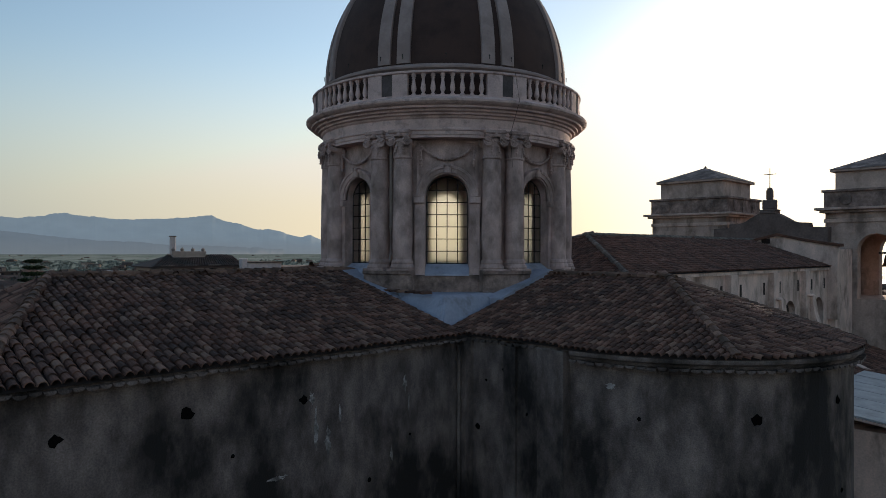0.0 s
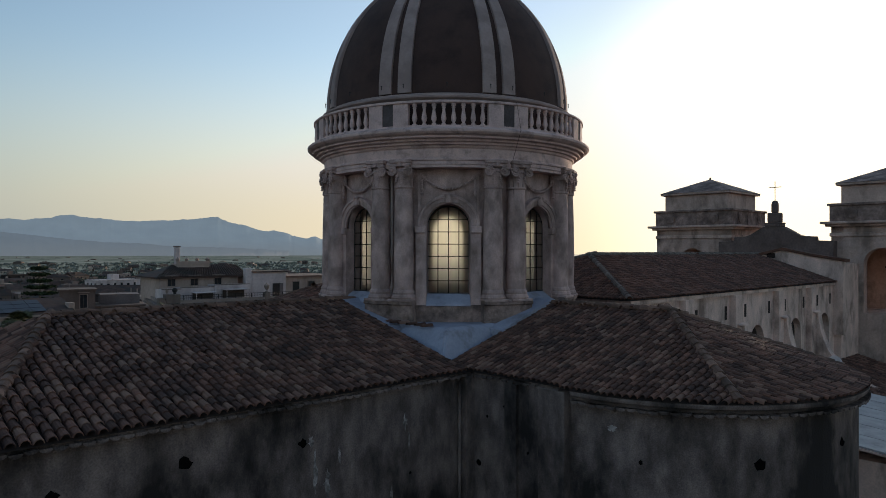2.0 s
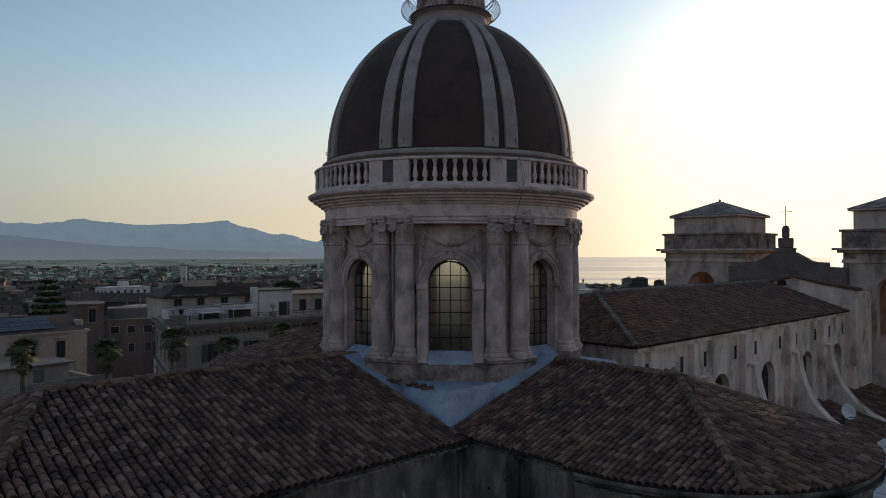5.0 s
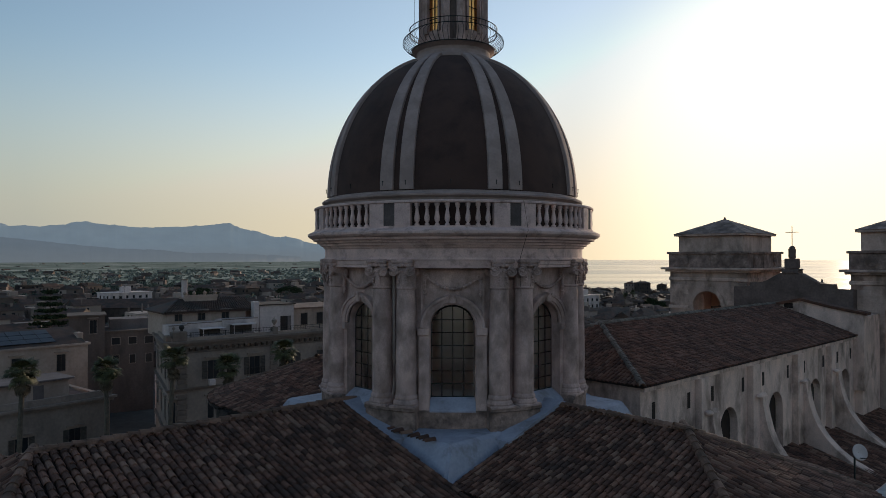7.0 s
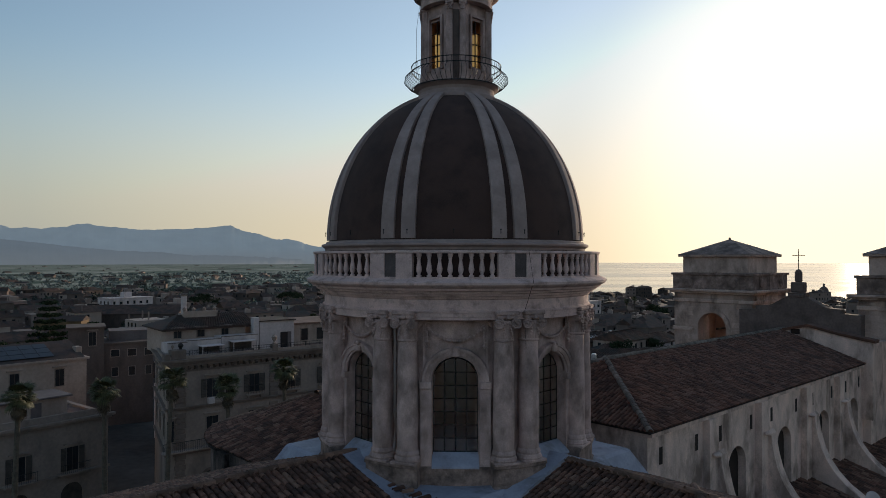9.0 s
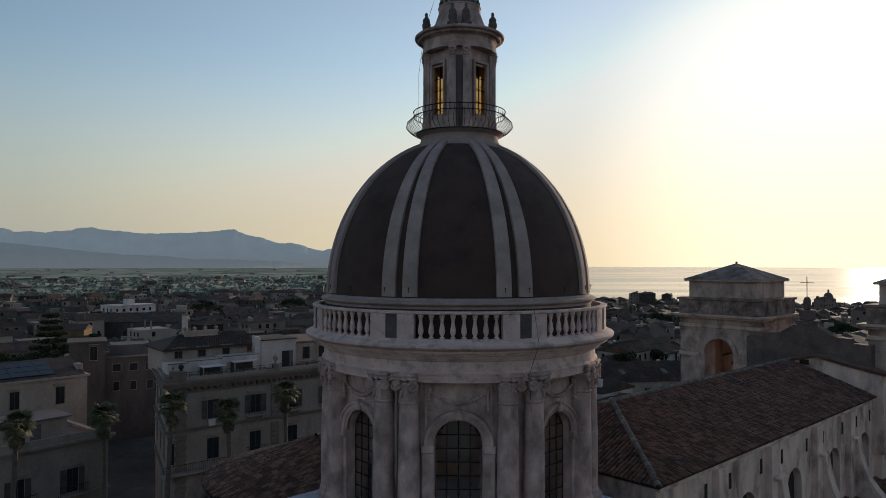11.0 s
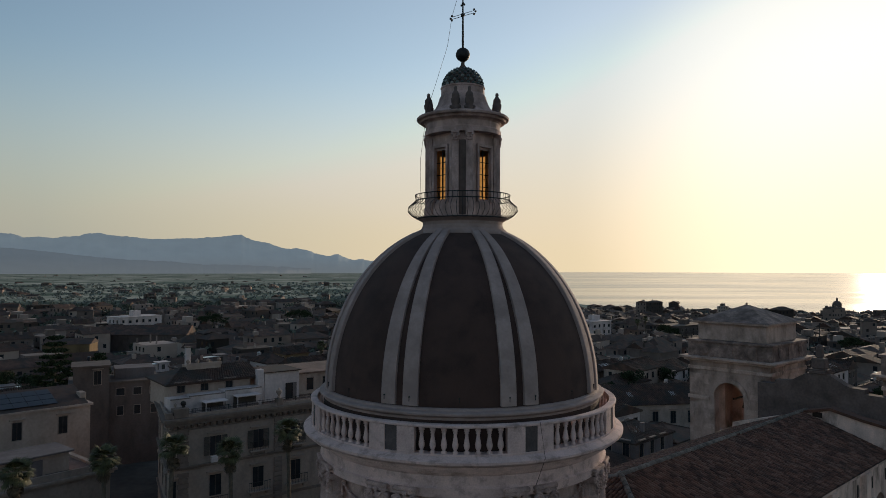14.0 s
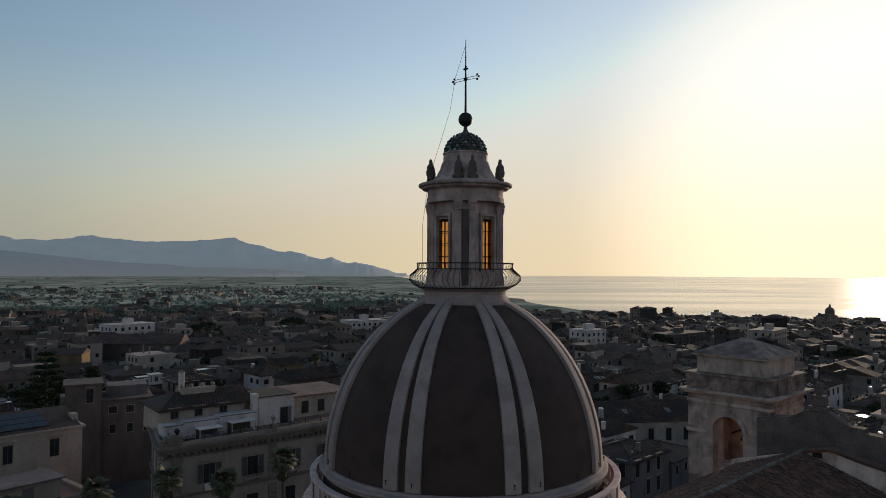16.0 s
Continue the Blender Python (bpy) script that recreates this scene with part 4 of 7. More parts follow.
part("end_pier", bm, NAVE_WALL, nave)

# facade and towers
facade = thing("church_facade", "dark curved church gable seen from behind with an obelisk", "church facade", CHURCH @ pose(0, 0.7, 0))
out = [(-4.6, 0), (4.6, 0), (4.6, 24.95), (3.25, 25.0), (3.2, 25.33), (2.3, 25.38), (1.9, 25.5), (1.5, 25.75), (0.8, 26.15), (-0.8, 26.15), (-1.5, 25.75), (-1.9, 25.5), (-2.3, 25.38), (-3.2, 25.33), (-3.25, 25.0), (-4.6, 24.95)]
bm = prism(bmesh.new(), out, 0.9, Matrix.Translation((39.4, 0, 0)) @ Matrix.Rotation(radians(90), 4, "Z"))
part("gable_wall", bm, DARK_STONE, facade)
bm = boxed(38.4, 39.6, -0.62, 0.62, 26.15, 26.4, None, 0.04)
box(bm, 38.5, 39.5, -0.7, 0.7, 26.4, 26.52, None, 0.04)
box(bm, 38.6, 39.4, -0.5, 0.5, 26.52, 27.35, None, 0.08)
box(bm, 38.75, 39.25, -0.24, 0.24, 27.35, 28.2, None, 0.08)
lump(bm, (39, 0, 28.2), 0.24, 2, (1, 1, 0.8))
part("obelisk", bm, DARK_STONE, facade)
bm = tube(bmesh.new(), [(39, 0, 28.2), (39, 0, 30.0)], 0.03)
tube(bm, [(39, -0.5, 29.5), (39, 0.5, 29.5)], 0.03)
part("cross", bm, IRON, facade)


FACING = mesh_of("facing_stone", boxed(0.008, 0.892, -0.02, 0.06, 0.008, 0.422), TOWER_STONE)
FACING_HALF = mesh_of("facing_stone", boxed(0.008, 0.442, -0.02, 0.06, 0.008, 0.422), TOWER_STONE)


TOWER_Y = {1: 8.25, -1: -7.0}


def bell_tower(side):
    ob = thing("bell_tower", "pale stone bell tower with open arches and a pyramid roof", "bell tower", CHURCH @ pose(43.2, TOWER_Y[side], 0), "bell towers of the church")
    h = 3.6
    for k in range(4):
        bm = wall_with_arches(bmesh.new(), -h, h, 0, 26.1, [(0, 1.3, 19.3, 23.1, True)], 0.9, Matrix.Rotation(radians(90 * k), 4, "Z") @ Matrix.Translation((0, -h, 0)))
        part("wall", bm, TOWER_STONE, ob)
        bm = bmesh.new()
        m = Matrix.Rotation(radians(90 * k), 4, "Z") @ Matrix.Translation((0, -h, 0))
        arc = [(1.3, i) for i in range(13)] + [(1.68, i) for i in range(12, -1, -1)]
        prism(bm, [(-q * math.cos(math.pi * i / 12), 23.1 + q * math.sin(math.pi * i / 12)) for q, i in arc], 0.2, m @ Matrix.Translation((0, -0.1, 0)))
        part("archivolt", bm, TOWER_STONE, ob)
    for name, hh, z0, z1, mat in (("string_course", h + 0.12, 22.7, 23.0, TOWER_STONE), ("architrave", h + 0.1, 25.3, 25.6, TOWER_STONE), ("cornice", 3.95, 26.1, 26.3, TOWER_STONE), ("cornice", 4.25, 26.3, 26.5, TOWER_STONE), ("attic", 3.7, 26.5, 27.75, ATTIC), ("coping", 3.84, 27.75, 27.95, ATTIC), ("upper_block", 3.04, 27.95, 29.4, TOWER_STONE), ("upper_cornice", 3.36, 29.4, 29.6, TOWER_STONE)):
        bm = boxed(-hh, hh, -hh, hh, z0, z1, None, 0.03)
        if name in ("string_course",):
            bm.free()
            bm = bmesh.new()
            for k in range(4):
                m = Matrix.Rotation(radians(90 * k), 4, "Z")
                for x0, x1 in ((-h - 0.1, -1.75), (1.75, h + 0.1)):
                    part(name, boxed(x0, x1, -h - 0.12, -h, z0, z1, m), mat, ob)
            bm.free()
            continue
        part(name, bm, mat, ob)
    # coursed facing stones on the two sides that face the nave roof
    for k in (0, 3):
        m = Matrix.Rotation(radians(90 * k), 4, "Z") @ Matrix.Translation((0, -h, 0))
        for c in range(15):
            z = 18.9 + 0.43 * c
            if 22.3 < z < 23.0 or z > 24.9:
                continue
            for i in range(8):
                x = -3.6 + 0.9 * i + (0.45 if c % 2 else 0)
                if x + 0.9 > 3.62:
                    continue
                inner = max(0.0, abs(x + 0.45) - 0.45)
                if (inner < 1.3) if z + 0.4 < 23.1 else (math.hypot(inner, max(0.0, z - 23.1)) < 1.7):
                    continue
                stone = part("facing_stone", FACING, TOWER_STONE, ob)
                stone.matrix_local = m @ Matrix.Translation((x, -0.004 - 0.003 * ((i * 7 + c * 3) % 4), z))
            if c % 2:
                for x in (-3.6, 3.15):
                    part("facing_stone", FACING_HALF, TOWER_STONE, ob).matrix_local = m @ Matrix.Translation((x, -0.006, z))
    for k in (0, 3):
        for x in (-2.1, 2.1):
            m = Matrix.Rotation(radians(90 * k), 4, "Z") @ Matrix.Translation((x, -3.76, 27.1)) @ Matrix.Rotation(radians(90), 4, "X")
            part("medallion", lathe(bmesh.new(), [(0.42, 0.0), (0.42, 0.06), (0.34, 0.09), (0.01, 0.1)], 20, m=m), ATTIC, ob)
    for k in range(4):
        for x in (-2.1, 0, 2.1):
            bm = bmesh.new()
            m = Matrix.Rotation(radians(90 * k), 4, "Z") @ Matrix.Translation((x, -3.75, 26.5))
            prism(bm, [(-0.45, 0), (0.45, 0), (0.4, 0.9), (0.2, 1.25), (-0.2, 1.25), (-0.4, 0.9)], 0.3, m)
            part("scroll_pier", bm, ATTIC, ob)
    bm = bmesh.new()
    top = bm.verts.new((0, 0, 31.05))
    c = [bm.verts.new((x * 3.42, y * 3.42, 29.6)) for x, y in ((-1, -1), (1, -1), (1, 1), (-1, 1))]
    for i in range(4):
        bm.faces.new((c[i], c[(i + 1) % 4], top))
    bm.faces.new(c[::-1])
    lump(bm, (0, 0, 31.1), 0.12)
    part("roof", bm, ATTIC, ob)
    bm = boxed(-h + 0.9, h - 0.9, -h + 0.9, h - 0.9, 19.0, 19.3)
    part("bell_floor", bm, TOWER_STONE, ob)
    return ob


bell_tower(1)
bell_tower(-1)
for side in (1, -1):
    bell = thing("church_bell", "dark bronze bell hanging in the tower arch", "bell", CHURCH @ pose(43.2, TOWER_Y[side], 0), "bells in the towers")
    bm = tube(bmesh.new(), [(-2.7, 0, 22.9), (2.7, 0, 22.9)], 0.09)
    part("yoke_beam", bm, IRON, bell)
    bm = lathe(bmesh.new(), [(0.05, 22.85), (0.22, 22.75), (0.3, 22.5), (0.36, 22.1), (0.5, 21.8), (0.46, 21.78), (0.1, 22.5)], 20)
    part("bell_body", bm, BRASS, bell, smooth=True)

# aisle and sacristy roofs beside the nave
aisle = thing("church_aisle", "low rendered aisle beside the nave with a tiled roof", "church aisle", CHURCH)
bm = boxed(6.0, 39, -11.2, -NH, 0, 14.3)
part("wall", bm, NAVE_WALL, aisle)
foot = lambda q: (5.8 + 33 * q, -11.5, 14.4)
head = lambda q: (5.8 + 33 * q, -NH, 16.3)
deck(aisle, foot, head)
tiled("tiles", slope_columns(foot, head, 0.27), aisle, rng, 0.36)

# ---- ground, sea, mountains ----


def lie(x, y):
    """The height of the land: level round the church, falling towards the sea."""
    d = max(0.0, math.hypot(x, y) - 150)
    right = max(0.0, min(1.0, (math.degrees(math.atan2(x, max(1.0, y))) + 12) / 22))
    return -right * min(28.0, d * 0.028) - 0.0016 * min(d, 2500)


bm = bmesh.new()
grid = []
RADII = [0, 30, 60, 90, 130, 180, 240, 320, 420, 560, 750, 1000, 1350, 1500]
for a in range(0, 360, 6):
    grid.append([bm.verts.new((r * math.sin(radians(a)), r * math.cos(radians(a)), lie(r * math.sin(radians(a)), r * math.cos(radians(a))))) for r in RADII[1:]])
mid = bm.verts.new((0, 0, 0))
for i in range(60):
    a, b = grid[i], grid[(i + 1) % 60]
    bm.faces.new((mid, b[0], a[0]))
    for k in range(len(a) - 1):
        bm.faces.new((a[k], b[k], b[k + 1], a[k + 1]))
ground = part("ground", bm, GROUND)
tagged(ground, "dark asphalt streets and town ground", "ground", kind="structure")

# base colour lightened to stand in for haze over the fields
FIELD = material("haze_paled_fields", (0.165, 0.185, 0.155), 1.0, vary=0.6, scale=0.008, fine=0.04, bump=0, stain=(0.066, 0.085, 0.068), stain_scale=0.008, stain_edge=(0.42, 0.56), spec=0.0)
COAST = ((-100, 4350), (-6, 4300), (-5, 4000), (-4, 3300), (-3, 2700), (-1, 2100), (2, 1600), (6, 1250), (10, 1060), (14, 1010))
SEA_Z = ((1000, -24.6), (1480, -24), (2500, -17), (3600, -7), (4900, 4.0))


def sea_z(r):
    return float(np.interp(r, [p[0] for p in SEA_Z], [p[1] for p in SEA_Z]))


bm = bmesh.new()
rows = []
for k in range(9):
    rows.append([])
    for a in list(range(-100, -8, 4)) + [-8, -7, -6, -5.5, -5, -4.5, -4, -3, -2, -1, 0, 2, 4, 6, 8, 10, 12, 14]:
        far = float(np.interp(a, [p[0] for p in COAST], [p[1] for p in COAST]))
        near = float(np.interp(a, [-14, -6, 14], [580, 850, 960]))
        r = near + (far - near) * (k / 8) ** 1.5
        x, y = math.sin(radians(a)), math.cos(radians(a))
        z0 = lie(x * near, y * near) + 0.4
        z1 = -2.0 if a < -6 else sea_z(far) + 1.5
        rows[-1].append(bm.verts.new((r * x, r * y, max(z0 + (z1 - z0) * (k / 8) ** 2.2, lie(r * x, r * y) + 0.4 if r < 1500 else -99))))
for a, b in zip(rows[:2], rows[1:2]):
    for k in range(len(a) - 1):
        bm.faces.new((a[k], a[k + 1], b[k + 1], b[k]))
far_bm = bmesh.new()
far_rows = [[far_bm.verts.new(v.co) for v in row] for row in rows[1:]]
for v in [v for row in rows[2:] for v in row]:
    bm.verts.remove(v)
for a, b in zip(far_rows, far_rows[1:]):
    for k in range(len(a) - 1):
        far_bm.faces.new((a[k], a[k + 1], b[k + 1], b[k]))
tagged(part("plain", bm, FIELD), "green plain with fields, paled for haze", "ground", kind="structure")
# painted haze: the far plain emits a pale patchy tone
HAZE_FIELD = material("haze_glow_fields", (0.046, 0.060, 0.050), 1.0, vary=0.6, scale=0.005, fine=0.02, bump=0, stain=(0.020, 0.031, 0.023), stain_scale=0.003, stain_edge=(0.42, 0.56), spec=0.0)
mist = HAZE_FIELD.node_tree.nodes["Principled BSDF"]
nt = HAZE_FIELD.node_tree
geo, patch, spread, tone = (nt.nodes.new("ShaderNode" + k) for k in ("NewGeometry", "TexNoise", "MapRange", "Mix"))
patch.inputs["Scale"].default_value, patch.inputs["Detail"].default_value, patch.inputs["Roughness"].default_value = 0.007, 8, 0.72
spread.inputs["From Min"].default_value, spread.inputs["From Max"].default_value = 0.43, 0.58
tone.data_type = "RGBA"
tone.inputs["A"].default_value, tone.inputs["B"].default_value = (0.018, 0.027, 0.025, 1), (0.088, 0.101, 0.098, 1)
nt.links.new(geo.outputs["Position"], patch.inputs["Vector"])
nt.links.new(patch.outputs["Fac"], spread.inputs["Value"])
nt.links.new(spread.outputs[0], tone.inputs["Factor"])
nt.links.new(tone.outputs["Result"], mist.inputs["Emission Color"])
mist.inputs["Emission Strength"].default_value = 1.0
tagged(part("plain_backdrop", far_bm, HAZE_FIELD), "green plain with painted haze before the mountains", "ground", kind="structure")

SEA = material("sea_water", (0.04, 0.055, 0.06), 0.16, vary=0.1, scale=0.002, fine=0.05, bump=0.0, spec=0.5)
nt = SEA.node_tree
geo, squeeze, ripple, bands = (nt.nodes.new("ShaderNode" + k) for k in ("NewGeometry", "Mapping", "TexNoise", "MapRange"))
squeeze.inputs["Scale"].default_value = (0.0008, 0.005, 1)
ripple.inputs["Scale"].default_value, ripple.inputs["Detail"].default_value = 1.0, 3
bands.inputs["From Min"].default_value, bands.inputs["From Max"].default_value = 0.4, 0.62
bands.inputs["To Min"].default_value, bands.inputs["To Max"].default_value = 0.13, 0.21
nt.links.new(geo.outputs["Position"], squeeze.inputs["Vector"])
nt.links.new(squeeze.outputs[0], ripple.inputs["Vector"])
nt.links.new(ripple.outputs["Fac"], bands.inputs["Value"])
nt.links.new(bands.outputs[0], nt.nodes["Principled BSDF"].inputs["Roughness"])
bm = bmesh.new()
rows = []
for r, z in SEA_Z:
    rows.append([bm.verts.new((r * math.sin(radians(a)), r * math.cos(radians(a)), z)) for a in range(-6, 121, 2)])
for a, b in zip(rows, rows[1:]):
    for k in range(len(a) - 1):
        bm.faces.new((a[k], a[k + 1], b[k + 1], b[k]))
tagged(part("sea", bm, SEA), "calm pale sea below the low sun", "water", kind="structure")


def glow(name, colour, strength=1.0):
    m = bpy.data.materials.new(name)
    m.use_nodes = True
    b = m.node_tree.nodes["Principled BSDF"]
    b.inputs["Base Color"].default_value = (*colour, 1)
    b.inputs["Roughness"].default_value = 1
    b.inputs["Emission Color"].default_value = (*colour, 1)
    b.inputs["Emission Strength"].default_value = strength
    # slopes and gullies in random tone; painted haze, self-lit, pales towards the foot
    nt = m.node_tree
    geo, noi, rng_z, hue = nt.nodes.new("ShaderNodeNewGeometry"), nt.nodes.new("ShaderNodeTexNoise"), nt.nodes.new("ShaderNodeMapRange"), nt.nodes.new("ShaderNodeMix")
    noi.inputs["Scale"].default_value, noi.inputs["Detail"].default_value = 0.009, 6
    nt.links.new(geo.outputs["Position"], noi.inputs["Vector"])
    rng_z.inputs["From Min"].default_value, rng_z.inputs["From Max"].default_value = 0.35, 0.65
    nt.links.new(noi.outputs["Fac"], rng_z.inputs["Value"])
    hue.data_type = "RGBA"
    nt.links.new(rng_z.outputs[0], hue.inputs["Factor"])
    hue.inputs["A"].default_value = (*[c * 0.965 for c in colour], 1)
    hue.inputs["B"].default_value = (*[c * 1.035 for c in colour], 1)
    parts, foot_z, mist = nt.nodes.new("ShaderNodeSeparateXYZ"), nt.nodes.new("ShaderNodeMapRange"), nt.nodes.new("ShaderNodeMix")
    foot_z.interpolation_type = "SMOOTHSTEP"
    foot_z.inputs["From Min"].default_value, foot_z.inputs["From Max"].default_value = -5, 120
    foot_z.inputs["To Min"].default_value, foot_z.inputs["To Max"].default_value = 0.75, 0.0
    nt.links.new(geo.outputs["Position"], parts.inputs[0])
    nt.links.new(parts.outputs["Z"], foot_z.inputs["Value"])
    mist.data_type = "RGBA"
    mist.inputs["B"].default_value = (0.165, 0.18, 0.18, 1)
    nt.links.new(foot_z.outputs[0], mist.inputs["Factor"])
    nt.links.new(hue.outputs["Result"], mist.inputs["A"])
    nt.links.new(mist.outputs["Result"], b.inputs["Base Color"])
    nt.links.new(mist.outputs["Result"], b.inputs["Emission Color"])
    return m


def ridge(name, dist, peaks, base, mat, a0, a1, label, rough=0.06, seed=1):
    """A mountain chain as land that rises to a crest: peaks of (azimuth, elevation) in degrees, to the right and up."""
    bm = bmesh.new()
    rows = []
    n = 700
    for i in range(n + 1):
        a = a0 + (a1 - a0) * i / n
        e = np.interp(a, [p[0] for p in peaks], [p[1] for p in peaks])
        e += rough * (noise.noise((a * 1.3, seed, 0)) + 0.6 * noise.noise((a * 3.1, seed, 4)) + 0.45 * noise.noise((a * 9, seed, 9)) + 0.3 * noise.noise((a * 21, seed, 2)))
        s, c = math.sin(radians(a)), math.cos(radians(a))
        top = 30 + dist * math.tan(radians(max(e, -0.15)))
        col = []
        for k in range(7):
            f = k / 6
            d = dist - 500 * (1 - f)
            z = base + (top - base) * f ** 1.2 + (14 * noise.noise((a * 1.5, f * 2.5, seed)) * f * (1 - f))
            col.append(bm.verts.new((d * s, d * c, z)))
        rows.append(col)
    for a, b in zip(rows, rows[1:]):
        for k in range(6):
            bm.faces.new((a[k], b[k], b[k + 1], a[k + 1]))
    return tagged(part(name, bm, mat, smooth=True), label, "mountains", kind="structure")


FAR_BLUE = glow("haze_glow_mountain", (0.168, 0.212, 0.236), 0.46)
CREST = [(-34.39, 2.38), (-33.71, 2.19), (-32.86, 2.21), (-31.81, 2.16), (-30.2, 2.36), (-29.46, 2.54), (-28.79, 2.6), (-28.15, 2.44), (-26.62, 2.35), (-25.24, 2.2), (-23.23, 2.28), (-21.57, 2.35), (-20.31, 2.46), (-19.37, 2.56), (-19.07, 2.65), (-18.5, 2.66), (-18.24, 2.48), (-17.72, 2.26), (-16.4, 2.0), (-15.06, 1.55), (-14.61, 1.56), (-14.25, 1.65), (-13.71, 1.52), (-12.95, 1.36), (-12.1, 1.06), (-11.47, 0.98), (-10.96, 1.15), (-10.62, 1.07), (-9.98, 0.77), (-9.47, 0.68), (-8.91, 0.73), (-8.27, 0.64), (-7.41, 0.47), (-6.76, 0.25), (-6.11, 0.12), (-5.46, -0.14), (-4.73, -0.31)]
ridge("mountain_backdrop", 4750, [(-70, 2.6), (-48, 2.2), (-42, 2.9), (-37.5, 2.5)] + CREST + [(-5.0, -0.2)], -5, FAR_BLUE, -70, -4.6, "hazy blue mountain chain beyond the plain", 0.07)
FOOT = glow("haze_glow_foothill", (0.138, 0.166, 0.182), 0.4)
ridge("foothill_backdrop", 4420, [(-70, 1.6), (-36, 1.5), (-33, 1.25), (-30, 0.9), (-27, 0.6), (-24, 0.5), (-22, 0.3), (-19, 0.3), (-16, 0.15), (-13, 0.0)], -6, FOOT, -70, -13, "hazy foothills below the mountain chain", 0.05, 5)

# ---- the town ----
def plaster(name, c, v=0.2):
    return material(name, c, 0.95, vary=v, scale=0.35, fine=3, stain=tuple(x * 0.5 for x in c), stain_scale=0.3, stain_edge=(0.52, 0.75), stretch=2.0, bump=0.2)


PLASTERS = [("white", plaster("white_plaster", (0.5200, 0.4350, 0.4150))), ("cream", plaster("cream_plaster", (0.3700, 0.2800, 0.2320))), ("grey", plaster("grey_plaster", (0.1483, 0.1202, 0.1165))), ("brown", plaster("brown_plaster", (0.1121, 0.0821, 0.0702))), ("ochre", plaster("ochre_plaster", (0.15, 0.1, 0.052))), ("pink", plaster("pink_plaster", (0.2638, 0.1687, 0.1362)))]
PALACE = plaster("palace_plaster", (0.2700, 0.2050, 0.1700))
QUOIN = plaster("palace_stone", (0.1700, 0.1250, 0.1020))
FAR_TILE = material("town_roof_tile", (0.0800, 0.0430, 0.0310), 0.9, vary=0.35, scale=0.6, fine=7, stain=(0.04, 0.034, 0.03), stain_scale=0.25, island=0.3, bump=0.6)
TERRACE = material("terrace_paving", (0.1616, 0.0997, 0.0789), 0.9, vary=0.3, scale=0.5, fine=4)
GLASS_DARK = material("dark_window", (0.02, 0.022, 0.025), 0.12, vary=0.2, bump=0)
SHUTTER = material("painted_shutter", (0.07, 0.055, 0.045), 0.8, vary=0.3)
METAL_ROOF = material("sheet_metal", (0.45, 0.46, 0.47), 0.3, 0.6, vary=0.2, bump=0)
SOLAR = material("solar_cell", (0.012, 0.014, 0.022), 0.4, vary=0.2, bump=0)
BARK = material("bark", (0.1, 0.08, 0.06), 0.95, vary=0.35, scale=3, fine=20, bump=0.6)
FROND = material("palm_frond", (0.0605, 0.0605, 0.0230), 0.7, vary=0.4, scale=1.5, island=0.35)
DEADFROND = material("dry_frond", (0.09, 0.068, 0.045), 0.9, vary=0.4, scale=1.5, island=0.35)
# two leaf copies paled and greyed with distance to paint in haze
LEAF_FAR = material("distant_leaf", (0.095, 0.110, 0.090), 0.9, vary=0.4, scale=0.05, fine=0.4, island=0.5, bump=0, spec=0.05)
LEAF_PLAIN = material("haze_paled_leaf", (0.15, 0.172, 0.16), 0.95, vary=0.3, scale=0.02, fine=0.2, island=0.4, bump=0, spec=0.05)
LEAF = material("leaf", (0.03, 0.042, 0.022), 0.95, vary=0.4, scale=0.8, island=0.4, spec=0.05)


def window_set(w, h, style):
    """Meshes of a house window: frame, pane, sash, shutters and hood; x across, y inward, foot at z=0."""
    bm = bmesh.new()
    o, i = [(-w / 2 - 0.1, -0.1), (w / 2 + 0.1, -0.1), (w / 2 + 0.1, h + 0.1), (-w / 2 - 0.1, h + 0.1)], [(-w / 2, 0), (w / 2, 0), (w / 2, h), (-w / 2, h)]
    rings = [[bm.verts.new((x, y, z)) for x, z in c] for c, y in ((o, 0.02), (o, -0.07), (i, -0.07), (i, 0.02))]
    for a, b in zip(rings, rings[1:]):
        for k in range(4):
            bm.faces.new((a[k], a[(k + 1) % 4], b[(k + 1) % 4], b[k]))
    got = [("frame", mesh_of("frame", bm, PALACE)), ("pane", mesh_of("pane", boxed(-w / 2, w / 2, -0.02, 0.03, 0, h), GLASS_DARK))]
    if style != "plain":
        bm = boxed(-w / 2 - 0.35, w / 2 + 0.35, -0.3, 0.05, h + 0.3, h + 0.45)
        got.append(("hood", mesh_of("hood", bm, PALACE)))
        got.append(("sash", mesh_of("sash", boxed(-0.03, 0.03, -0.04, -0.02, 0, h), SHUTTER)))
    if style == "shutter":
        for x in (-w - 0.02, w / 2 + 0.06):
            n = int(h / 0.16)
            edge = [(-0.075, 0.02), (-0.075, h)] + [q for k in range(n, 0, -1) for q in ((-0.1, h * k / n), (-0.14, h * (k - 0.9) / n + 0.02))]
            bm = prism(bmesh.new(), [(y, z) for y, z in edge], w / 2 - 0.04, Matrix.Translation((x + w / 2 - 0.04, 0, 0)) @ Matrix.Rotation(radians(90), 4, "Z"))
            bmesh.ops.recalc_face_normals(bm, faces=bm.faces)
            got.append(("shutter", mesh_of("shutter", bm, SHUTTER)))
    return got


